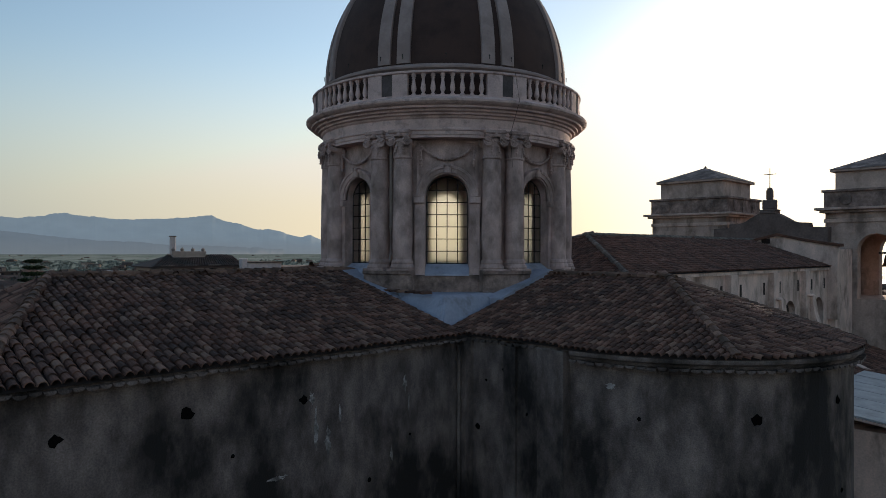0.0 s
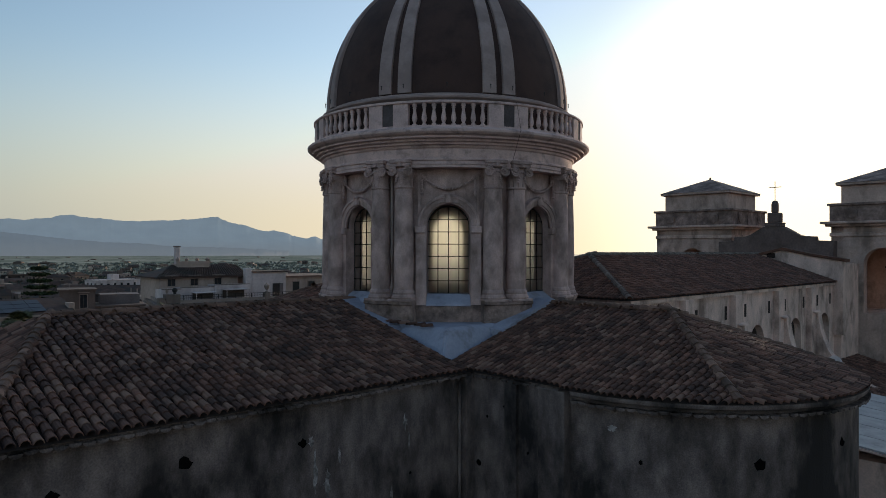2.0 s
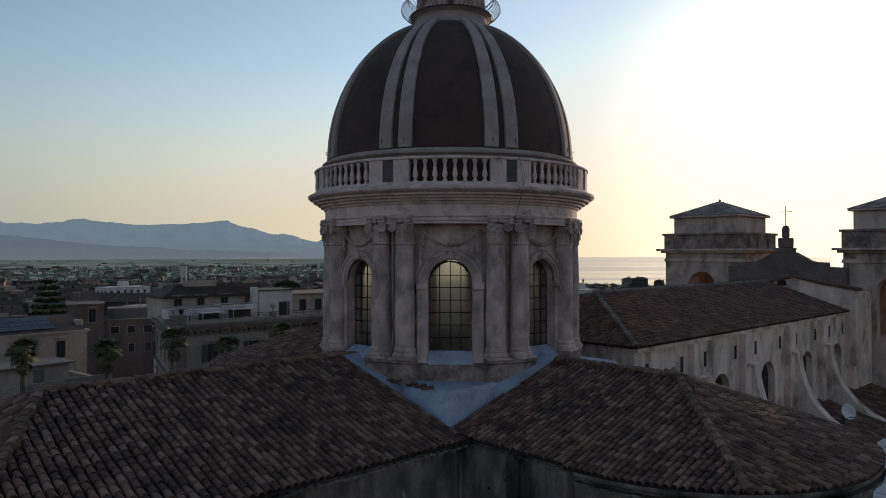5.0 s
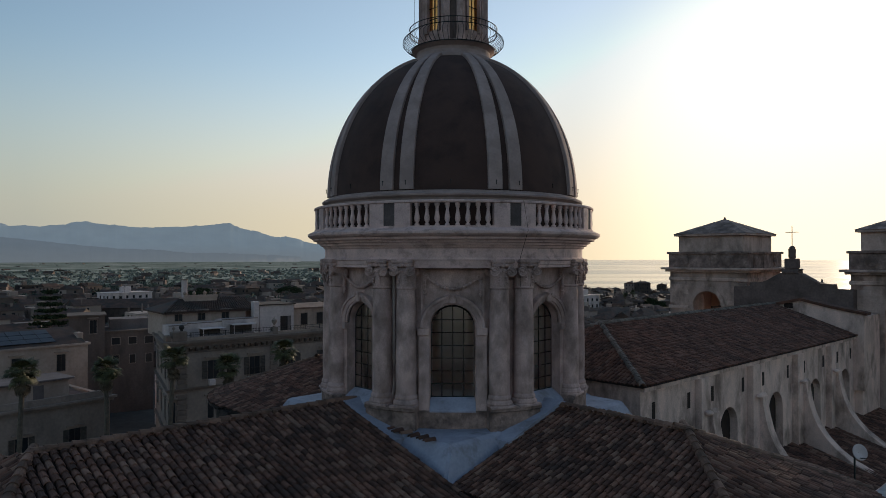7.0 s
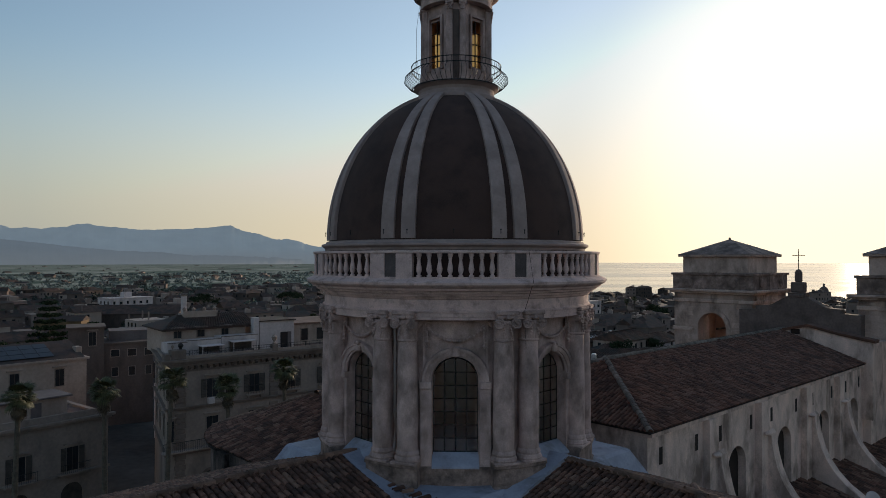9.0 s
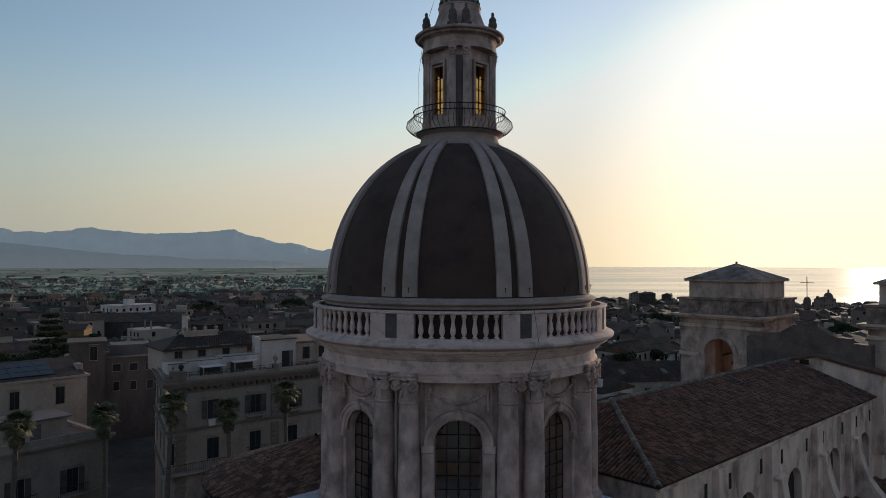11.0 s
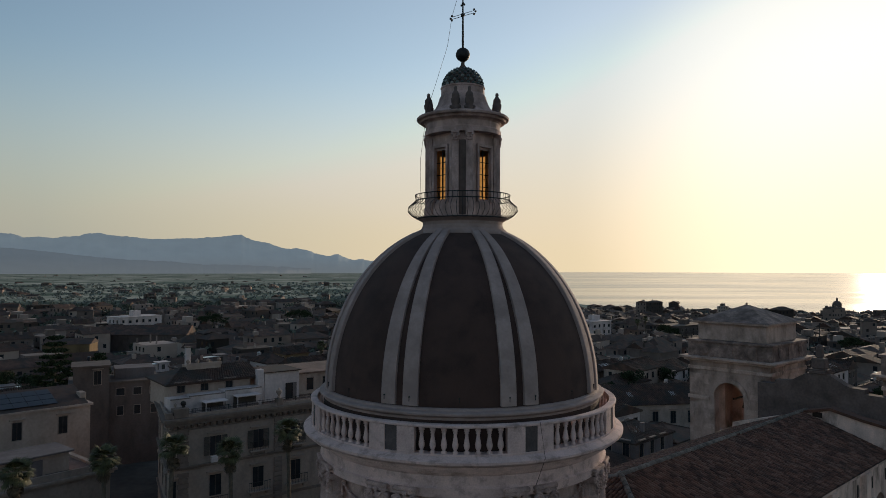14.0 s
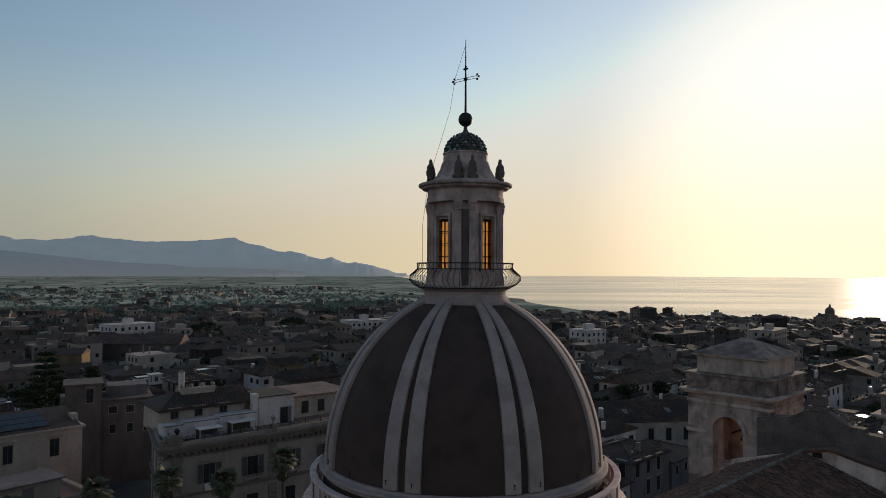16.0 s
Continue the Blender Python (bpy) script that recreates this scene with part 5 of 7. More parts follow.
WIN_TALL, WIN_SMALL, WIN_SQ, WIN_HOOD = window_set(1.25, 2.6, "shutter"), window_set(0.95, 1.5, "plain"), window_set(1.3, 1.2, "plain"), window_set(1.1, 2.3, "hood")


def place(name, me, parent, m, label=""):
    """Sets a mesh, or a set of meshes whose first carries the rest, under a parent."""
    kit = me if isinstance(me, list) else [(name, me)]
    ob = new(name, kit[0][1])
    ob.parent, ob.matrix_local = parent, m
    for n, sub in kit[1:]:
        new(n, sub).parent = ob
    return tagged(ob, label)


BAR = mesh_of("bar", tube(bmesh.new(), [(0, 0, 0), (0, 0, 1)], 0.016, 4), IRON)


def balcony(parent, x, y, z, w, depth=0.9):
    """A slab on brackets with an iron railing, at a wall facing -y."""
    bal_ob = new("balcony")
    bal_ob.parent = parent
    bm = boxed(x - w / 2, x + w / 2, y - depth, y, z - 0.18, z, None, 0.03)
    for s in (-1, 1):
        box(bm, x + s * w * 0.35 - 0.1, x + s * w * 0.35 + 0.1, y - depth * 0.7, y, z - 0.5, z - 0.18)
    part("slab", bm, PALACE, bal_ob)
    n = int(w / 0.2)
    for i in range(n + 1):
        part("bar", BAR, IRON, bal_ob).matrix_local = Matrix.Translation((x - w / 2 + 0.05 + (w - 0.1) * i / n, y - depth + 0.05, z))
    part("handrail", boxed(x - w / 2, x + w / 2, y - depth + 0.02, y - depth + 0.08, z + 0.98, z + 1.03), IRON, bal_ob)


def urn_mesh():
    return mesh_of("urn", lathe(bmesh.new(), [(0.2, 0), (0.2, 0.15), (0.08, 0.25), (0.3, 0.6), (0.33, 0.85), (0.2, 0.95), (0.06, 1.1), (0.02, 1.2)], 12), PALACE)


URN = urn_mesh()
WHITE = PLASTERS[0][1]
WIN_TOP, WIN_PIANO, WIN_ATTIC = window_set(1.25, 2.05, "shutter"), window_set(1.3, 2.25, "hood"), window_set(0.85, 0.8, "hood")
# the corner palace across the square
PM = pose(-31.1, 44.7, 0, 0, 0, 40)
palace = thing("corner_palace", "old plastered corner palace with shuttered windows and a roof terrace", "palace", PM)
PL, PD, PH = 34.0, 15.0, 17.5
BAYS_X = (4.9, 9.8, 14.4, 19.2, 24.0, 28.8)
gh = [(x, 1.15, 0.0, 4.6, True) for x in BAYS_X]
bm = wall_with_arches(bmesh.new(), 0, PL, 0, PH, gh, 0.6, Matrix.Identity(4))
part("wall", bm, PALACE, palace)
SIDE = Matrix.Rotation(radians(-11.5), 4, "Z")
part("wall", boxed(0, 0.6, 0.62, PD, 0, PH, SIDE), PALACE, palace)
for b in ((PL - 0.6, PL, 0.6, PD), (3.6, PL - 0.6, PD - 0.6, PD)):
    part("wall", boxed(*b, 0, PH), PALACE, palace)
for h in gh:
    part("doorway", boxed(h[0] - 1.15, h[0] + 1.15, 0.35, 0.45, 0, 5.8), SHUTTER, palace)
    arc = [(1.15, i) for i in range(13)] + [(1.45, i) for i in range(12, -1, -1)]
    part("archivolt", prism(bmesh.new(), [(h[0] - q * math.cos(math.pi * i / 12), 4.6 + q * math.sin(math.pi * i / 12)) for q, i in arc], 0.1, Matrix.Translation((0, -0.1, 0))), QUOIN, palace)
part("terrace_floor", boxed(3.2, PL - 0.6, 0.6, PD - 0.6, 17.6, 18.0), TERRACE, palace)
part("terrace_floor", boxed(0.6, 3.0, 0.64, PD - 0.6, 17.6, 18.0, SIDE), TERRACE, palace)
for nm, o, z0, z1 in (("string_course", 0.22, 7.9, 8.2), ("string_course", 0.22, 12.75, 12.95), ("string_course", 0.32, 12.95, 13.08), ("architrave", 0.12, 16.85, 17.05), ("cornice", 0.45, 17.5, 17.75), ("cornice", 0.62, 17.75, 18.0), ("cornice", 0.8, 18.0, 18.3)):
    bm = boxed(-o, PL + o, -o, 0, z0, z1, None, 0.02)
    box(bm, -o, 0, 0.02, PD, z0, z1, SIDE)
    part(nm, bm, QUOIN, palace)
CORBEL = mesh_of("corbel", prism(bmesh.new(), [(0, 0), (0, 0.45), (-0.5, 0.45), (-0.5, 0.3), (-0.2, 0.02)], 0.24, Matrix.Rotation(radians(90), 4, "Z")), QUOIN)
for i in range(48):
    part("corbel", CORBEL, QUOIN, palace).matrix_local = Matrix.Translation((0.3 + i * 0.7, 0, 17.05))
# quoins and pilasters of coursed blocks
BLOCK = {w: mesh_of("quoin", boxed(-w / 2, w / 2, -0.16, 0.02, 0.02, 0.52, None, 0.03), QUOIN) for w in (1.0, 1.2)}
for x, wide in ((1.4, True), (12.2, False), (21.6, False)):
    for i in range(30):
        if 12.6 < 0.3 + 0.56 * i < 13.1:
            continue
        part("quoin", BLOCK[1.2 if i % 2 and wide else 1.0], QUOIN, palace).matrix_local = Matrix.Translation((x, 0, 0.1 + 0.56 * i))
for k, x in enumerate(BAYS_X):
    place("window", WIN_TOP, palace, Matrix.Translation((x, 0, 13.8)))
    place("window", WIN_PIANO, palace, Matrix.Translation((x, 0, 9.4)))
    if k:
        balcony(palace, x, 0, 9.1, 2.6, 0.75)
        balcony(palace, x, 0, 13.6, 2.2, 0.5)
place("window", WIN_PIANO, palace, Matrix.Translation((0.35, 0, 9.4)) @ Matrix.Scale(0.55, 4, (1, 0, 0)))
balcony(palace, 2.65, 0, 8.5, 6.7, 1.0)
part("air_conditioner", boxed(4.3, 5.0, -0.5, -0.1, 13.1, 13.75, None, 0.03), WHITE, palace)
for i in range(3):
    for z in (9.4, 13.8):
        place("window", WIN_PIANO, palace, SIDE @ Matrix.Rotation(radians(-90), 4, "Z") @ Matrix.Translation((-(3 + 4.5 * i), 0, z)))
# parapet with a fence, a corner pedestal and vases
bm = bmesh.new()
box(bm, -0.3, PL, -0.35, -0.1, 18.3, 18.62)
box(bm, -0.35, -0.1, 0.1, PD, 18.3, 18.62, SIDE)
part("parapet", bm, PALACE, palace)
for i in range(16):
    part("rail_post", boxed(2.2 + i * 2.0, 2.27 + i * 2.0, -0.26, -0.19, 18.62, 19.15), IRON, palace)
for z in (18.85, 19.12):
    part("rail", tube(bmesh.new(), [(1.9, -0.22, z), (PL, -0.22, z)], 0.022, 5), IRON, palace)
for i in range(75):
    part("bar", BAR, IRON, palace).matrix_local = Matrix.Translation((2.0 + 0.2 * i, -0.22, 18.5)) @ Matrix.Diagonal((0.7, 0.7, 0.62, 1))
part("corner_pedestal", boxed(0.3, 1.9, -0.4, 0.7, 18.3, 19.3, None, 0.05), QUOIN, palace)
part("corner_pedestal", boxed(-0.4, 0.2, -0.4, 0.5, 18.3, 18.95, None, 0.05), QUOIN, palace)
part("pedestal", boxed(11.9, 12.6, -0.4, 0.3, 18.3, 19.1, None, 0.04), QUOIN, palace)
place("urn", URN, palace, Matrix.Translation((12.25, -0.05, 19.1)))
place("urn", URN, palace, Matrix.Translation((0.6, 0.2, 19.3)) @ Matrix.Scale(0.5, 4))
bm = bmesh.new()
lump(bm, (1.45, 0.2, 19.72), 0.3, 2)
box(bm, 1.33, 1.57, 0.08, 0.32, 19.3, 19.48)
part("stone_ball", bm, IRON, palace)
# white walls of the terrace and the set-back top storey
part("terrace_wall", boxed(1.0, 3.1, 3.0, 5.5, 18.0, 19.65), WHITE, palace)
part("terrace_wall", boxed(3.1, 7.1, 3.2, 5.5, 18.0, 19.78), WHITE, palace)
part("terrace_wall", boxed(7.1, 11.5, 3.0, 5.5, 18.0, 20.0), WHITE, palace)
for a, b, c, d in ((0.95, 3.1, 2.95, 19.65), (3.1, 7.1, 3.15, 19.78), (7.1, 11.5, 2.95, 20.0)):
    part("coping", boxed(a, b, c, c + 0.3, d, d + 0.07), QUOIN, palace)
part("top_storey_wall", boxed(1.5, 11.0, 5.5, 13.0, 18.0, 21.0), PLASTERS[1][1], palace)
for x in (2.8, 5.5, 8.4):
    place("window", WIN_ATTIC, palace, Matrix.Translation((x, 5.5, 19.95)))
bm = bmesh.new()
v = [bm.verts.new(p) for p in ((1.0, 5.1, 21.0), (12.3, 5.1, 21.0), (12.3, 13.4, 21.0), (1.0, 13.4, 21.0), (3.9, 9.2, 22.25), (12.3, 9.2, 22.25))]
low_v = [bm.verts.new(q.co - Vector((0, 0, 0.18))) for q in v[:4]]
for f in ((0, 1, 5, 4), (1, 2, 5), (2, 3, 4, 5), (3, 0, 4)):
    bm.faces.new([v[i] for i in f])
for i in range(4):
    bm.faces.new((low_v[i], low_v[(i + 1) % 4], v[(i + 1) % 4], v[i]))
corners = [q.co.copy() for q in v]
cover = part("roof", bm, FAR_TILE, palace)
slope_tiles(cover, corners[0], corners[1], corners[5], corners[4], rng, FAR_TILE, 0.32)
bm = boxed(4.4, 8.4, 8.2, 10.4, 21.2, 22.5)
part("roof_turret", bm, PLASTERS[1][1], palace)
for x in (4.5, 5.6, 6.9, 8.2):
    place("urn", URN, palace, Matrix.Translation((x, 8.4, 22.5)) @ Matrix.Scale(0.7, 4))
part("turret_parapet", boxed(4.3, 8.5, 8.1, 8.3, 22.5, 22.8), PLASTERS[1][1], palace)
part("chimney", boxed(4.45, 5.0, 9.0, 9.6, 22.3, 24.6, None, 0.03), WHITE, palace)
part("chimney_cap", boxed(4.38, 5.07, 8.93, 9.67, 24.6, 24.72), QUOIN, palace)
part("stair_block_wall", boxed(12.4, 17.0, 4.4, 9.5, 18.0, 21.4), WHITE, palace)
part("stair_block_roof", boxed(12.25, 17.2, 4.2, 9.7, 21.4, 21.52), FAR_TILE, palace)
part("stair_block_door", boxed(15.15, 16.1, 4.32, 4.4, 18.0, 19.95), GLASS_DARK, palace)
part("stair_block_shutter", boxed(16.12, 16.6, 4.3, 4.4, 18.0, 19.95), PLASTERS[2][1], palace)
part("chimney", boxed(11.55, 12.3, 4.3, 5.2, 18.0, 21.9, None, 0.03), WHITE, palace)
for x0, x1, z in ((4.3, 6.8, 19.2), (7.9, 10.7, 19.45)):
    for x in (x0, x1):
        for y in (1.4, 2.9):
            part("pergola_post", boxed(x - 0.04, x + 0.04, y - 0.04, y + 0.04, 18.0, z), WHITE, palace)
    part("pergola_top", boxed(x0 - 0.1, x1 + 0.1, 1.3, 2.94, z, z + 0.08), WHITE, palace)
    part("pergola_screen", boxed(x0 + 0.05, x1 - 0.05, 2.8, 2.86, 18.0, z), SHUTTER, palace)
    part("bench", boxed(x0 + 0.2, x1 - 0.2, 1.6, 2.4, 18.0, 18.55, None, 0.03), PLASTERS[2][1], palace)
# a lower white range behind the stair block
part("rear_range", boxed(17.6, 26.0, 6.0, 14.0, 18.0, 20.6), PLASTERS[1][1], palace)
part("rear_roof", boxed(17.3, 26.3, 5.7, 14.3, 20.6, 20.8), TERRACE, palace)
for x in (19.3, 21.6, 24.0):
    place("window", WIN_SMALL, palace, Matrix.Translation((x, 6.0, 18.5)))

# the lower palace with a terrace along the street
LM = pose(-41.4, 51.8, 0, 0, 0, 233)
low = thing("street_palace", "low plastered palace with tall windows and a terrace", "palace", LM)
gh = [(4 + 5.5 * i, 1.2, 0.0, 2.8, True) for i in range(8)]
bm = wall_with_arches(bmesh.new(), 0, 46, 0, 11.2, gh, 0.6, Matrix.Translation((0, 0.6, 0)) @ Matrix.Scale(-1, 4, (0, 1, 0)))
bmesh.ops.recalc_face_normals(bm, faces=bm.faces)
part("wall", bm, PALACE, low)
part("wall", boxed(0, 0.6, -16, 0, 0, 11.2), PALACE, low)
part("terrace_floor", boxed(0, 46, -16, -0.0, 10.6, 10.9), TERRACE, low)
for nm, o, z0, z1 in (("string_course", 0.2, 4.9, 5.2), ("cornice", 0.3, 10.6, 10.9), ("cornice", 0.6, 10.9, 11.2), ("parapet", 0.2, 11.2, 11.9)):
    part(nm, boxed(-o, 46, 0.6, 0.6 + o, z0, z1, None, 0.02), PALACE, low)
back = Matrix.Rotation(math.pi, 4, "Z")
for i in range(8):
    m = Matrix.Translation((4 + 5.5 * i, 0.6, 5.4)) @ back
    place("window", WIN_TALL, low, m)
    part("doorway", boxed(4 + 5.5 * i - 1.2, 4 + 5.5 * i + 1.2, 0.2, 0.3, 0, 4.0), SHUTTER, low)
    part("balcony_slab", boxed(4 + 5.5 * i - 1.6, 4 + 5.5 * i + 1.6, 0.6, 1.5, 5.1, 5.3), PALACE, low)
    for k in range(15):
        part("bar", BAR, IRON, low).matrix_local = Matrix.Translation((4 + 5.5 * i - 1.55 + 3.1 * k / 14, 1.45, 5.3))
    part("handrail", boxed(4 + 5.5 * i - 1.6, 4 + 5.5 * i + 1.6, 1.42, 1.48, 6.28, 6.33), IRON, low)
hut = thing("terrace_hut", "small cream hut with a flat roof on the palace terrace", "hut", LM)
part("wall", boxed(3.4, 12.0, -6.5, -2.2, 10.9, 13.3), PLASTERS[1][1], hut)
part("roof", boxed(3.0, 12.4, -6.9, -1.7, 13.3, 13.5, None, 0.03), PLASTERS[2][1], hut)
part("door", boxed(6.2, 7.3, -2.2, -2.14, 10.95, 12.9), PLASTERS[2][1], hut)
part("baseboard", boxed(3.38, 5.9, -2.2, -2.16, 10.9, 11.2), QUOIN, hut)
solar = thing("solar_house", "cream house with solar panels on its pitched roof", "house", pose(-52.6, 68.0, 0, 0, 0, 228))
part("wall", boxed(0, 26, -12, 0, 0, 15.0), PLASTERS[1][1], solar)
part("cornice", boxed(-0.3, 26, -12.3, 0.3, 15.0, 15.3), PLASTERS[1][1], solar)
part("chimney", boxed(0.1, 0.9, -3, -1.5, 15.3, 16.6, None, 0.04), PLASTERS[1][1], solar)
for x in (3.5, 9, 15, 21):
    place("window", WIN_HOOD, solar, Matrix.Translation((x, 0.0, 11.6)) @ back)
bm = prism(bmesh.new(), [(0.2, 15.3), (-12.2, 15.3), (-6, 17.2)], 25.5, Matrix.Translation((0.3, 0, 0)) @ Matrix.Rotation(radians(-90), 4, "Z") @ Matrix.Scale(-1, 4, (1, 0, 0)))
bmesh.ops.recalc_face_normals(bm, faces=bm.faces)
part("roof", bm, FAR_TILE, solar)
slope = math.atan2(1.9, 6.2)
for i in range(7):
    for j in range(3):
        m = Matrix.Translation((4 + i * 1.75, -0.6, 15.62)) @ Matrix.Rotation(-slope, 4, "X") @ Matrix.Translation((0, -j * 1.55, 0))
        part("solar_panel", boxed(0, 1.68, -1.45, 0, 0.06, 0.11, m), SOLAR, solar, "dark blue solar panel")


def house(rng, w, d, h, m, group):
    """A town house seen at mid distance: wall, roof, windows and small roof fittings."""
    tone, mat = rng.choice(PLASTERS[:4] + PLASTERS[:3] + PLASTERS)
    tiled_roof = rng.random() < 0.8
    ob = thing("house", f"{tone} plastered town house with a " + ("clay tile roof" if tiled_roof else "flat roof terrace"), "house", m, group)
    part("wall", boxed(0, w, 0, d, -14, h), mat, ob)
    if tiled_roof:
        rise = rng.uniform(1.4, 2.3)
        bm = bmesh.new()
        o = 0.35
        hip = rng.random() < 0.4
        along = w > d
        a = [(-o, -o, h), (w + o, -o, h), (w + o, d + o, h), (-o, d + o, h)]
        if along:
            top = [(min(w, d) / 2 if hip else -o, d / 2, h + rise), (w - min(w, d) / 2 if hip else w + o, d / 2, h + rise)]
            fs = ((0, 1, 5, 4), (1, 2, 5), (2, 3, 4, 5), (3, 0, 4))
        else:
            top = [(w / 2, min(w, d) / 2 if hip else -o, h + rise), (w / 2, d - min(w, d) / 2 if hip else d + o, h + rise)]
            fs = ((3, 0, 4, 5), (0, 1, 4), (1, 2, 5, 4), (2, 3, 5))
        v = [bm.verts.new(p) for p in a + top]
        for f in fs:
            bm.faces.new([v[i] for i in f])
        lowv = [bm.verts.new((x, y, z - 0.2)) for x, y, z in a]
        for i in range(4):
            bm.faces.new((lowv[i], lowv[(i + 1) % 4], v[(i + 1) % 4], v[i]))
        bm.faces.new(lowv[::-1])
        corners = [q.co.copy() for q in v]
        cover = part("roof", bm, FAR_TILE, ob)
        for f in fs:
            if len(f) == 4:
                slope_tiles(cover, *(corners[i] for i in f), rng, FAR_TILE)
    else:
        part("roof_terrace", boxed(0.25, w - 0.25, 0.25, d - 0.25, h - 0.1, h + 0.05), TERRACE, ob)
        bm = bmesh.new()
        for x0, x1, y0, y1 in ((0, w, 0, 0.22), (0, w, d - 0.22, d), (0, 0.22, 0.22, d - 0.22), (w - 0.22, w, 0.22, d - 0.22)):
            box(bm, x0, x1, y0, y1, h, h + 0.85)
        part("parapet", bm, mat, ob)
        if rng.random() < 0.6:
            x, y = rng.uniform(1, w - 4), rng.uniform(1, d - 4)
            part("stair_block", boxed(x, x + 3, y, y + 3, h, h + 2.5), mat, ob)
            part("stair_roof", boxed(x - 0.25, x + 3.25, y - 0.25, y + 3.25, h + 2.5, h + 2.65), mat, ob)
            part("stair_door", boxed(x + 0.9, x + 1.8, y - 0.05, y, h, h + 2.0), SHUTTER, ob)
    if tiled_roof and along and rng.random() < 0.5:
        ang = math.atan2(rise, d / 2 + 0.35)
        for k in range(rng.choice((1, 2, 3))):
            sx = w * 0.3 + 1.5 * k
            part("skylight", boxed(-0.5, 0.5, -0.7, 0.7, 0.0, 0.12, Matrix.Translation((sx, d / 4, h + rise * (d / 4 + 0.35) / (d / 2 + 0.35))) @ Matrix.Rotation(ang, 4, "X")), METAL_ROOF, ob)
    elif not tiled_roof and rng.random() < 0.4:
        part("sheet_canopy", boxed(0.5, w * 0.45, 0.5, d * 0.4, h + 2.3, h + 2.36), METAL_ROOF, ob)
        part("canopy_post", boxed(w * 0.44 - 0.06, w * 0.44 + 0.04, 0.6, 0.7, h, h + 2.3), SHUTTER, ob)
    n = 0
    style = rng.choice((WIN_SMALL, WIN_SQ, WIN_HOOD, WIN_SMALL))
    for lev in range(int(h // 3.3)):
        z = h - 3.3 * (lev + 1) + 0.95
        if lev > 1:
            break
        for k in range(int(w // 3.2)):
            if rng.random() < 0.8:
                place("window", style, ob, Matrix.Translation((1.7 + 3.2 * k, 0, z)))
        for k in range(int(d // 3.2)):
            if rng.random() < 0.75:
                place("window", style, ob, Matrix.Rotation(radians(-90), 4, "Z") @ Matrix.Translation((-(1.7 + 3.2 * k), 0, z)))
    if rng.random() < 0.5:
        x, y = rng.uniform(0.8, w - 0.8), rng.uniform(0.8, d - 0.8)
        part("chimney", boxed(x - 0.3, x + 0.3, y - 0.3, y + 0.3, h, h + rng.uniform(1.6, 2.6)), mat, ob)
    if rng.random() < 0.4:
        x, y = rng.uniform(0.8, w - 0.8), rng.uniform(0.8, d - 0.8)
        bm = lathe(bmesh.new(), [(0.05, 0.5), (0.45, 0.5), (0.5, 0.6), (0.5, 1.3), (0.4, 1.5), (0.05, 1.55)], 10, m=Matrix.Translation((x, y, h + rise if tiled_roof else h)))
        box(bm, x - 0.4, x + 0.4, y - 0.4, y + 0.4, h, (h + rise if tiled_roof else h) + 0.5)
        part("water_tank", bm, rng.choice((SOLAR, METAL_ROOF)), ob)
    if rng.random() < 0.5:
        x, y = rng.uniform(0.8, w - 0.8), rng.uniform(0.8, d - 0.8)
        bm = tube(bmesh.new(), [(x, y, h), (x, y, h + 3.6)], 0.03, 4)
        for q in (3.5, 3.3, 3.1):
            tube(bm, [(x - 0.5, y, h + q), (x + 0.5, y, h + q)], 0.02, 4)
        part("aerial", bm, IRON, ob)
    return ob


RESERVED = ((38, 112, 19), (-76, 102, 9), (-61, 93, 14), (93, 299, 9), (66, 313, 17), (120, 348, 22), (168, 344, 20), (-163, 312, 18), (-53, 358, 18), (-134, 258, 26), (-140, 210, 16), (-117, 285, 10), (-88, 330, 9), (150, 245, 8), (126, 160, 8), (-40, 160, 6), (25, 175, 6))
TOWN = Matrix.Rotation(radians(46), 4, "Z")
town_rng = random.Random(21)


def clear(x, y):
    """Whether a town plot may stand here: off the church, the square and the palaces."""
    u = (x * math.cos(radians(44)) + y * math.sin(radians(44)), -x * math.sin(radians(44)) + y * math.cos(radians(44)))
    if -40 < u[0] < 64 and -32 < u[1] < 30:
        return False
    if math.hypot(x + 30, y - 42) < 25:
        return False
    p = PM.inverted() @ Vector((x, y, 0))
    if -6 < p.x < 44 and -34 < p.y < 26:
        return False
    q = LM.inverted() @ Vector((x, y, 0))
    if -8 < q.x < 60 and -34 < q.y < 26:
        return False
    for sx, sy, sr in RESERVED:
        if math.hypot(x - sx, y - sy) < sr:
            return False
    return True


far_walls, far_faces, far_roofs, far_rfaces, far_win, far_wfaces = [], [], [], [], [], []


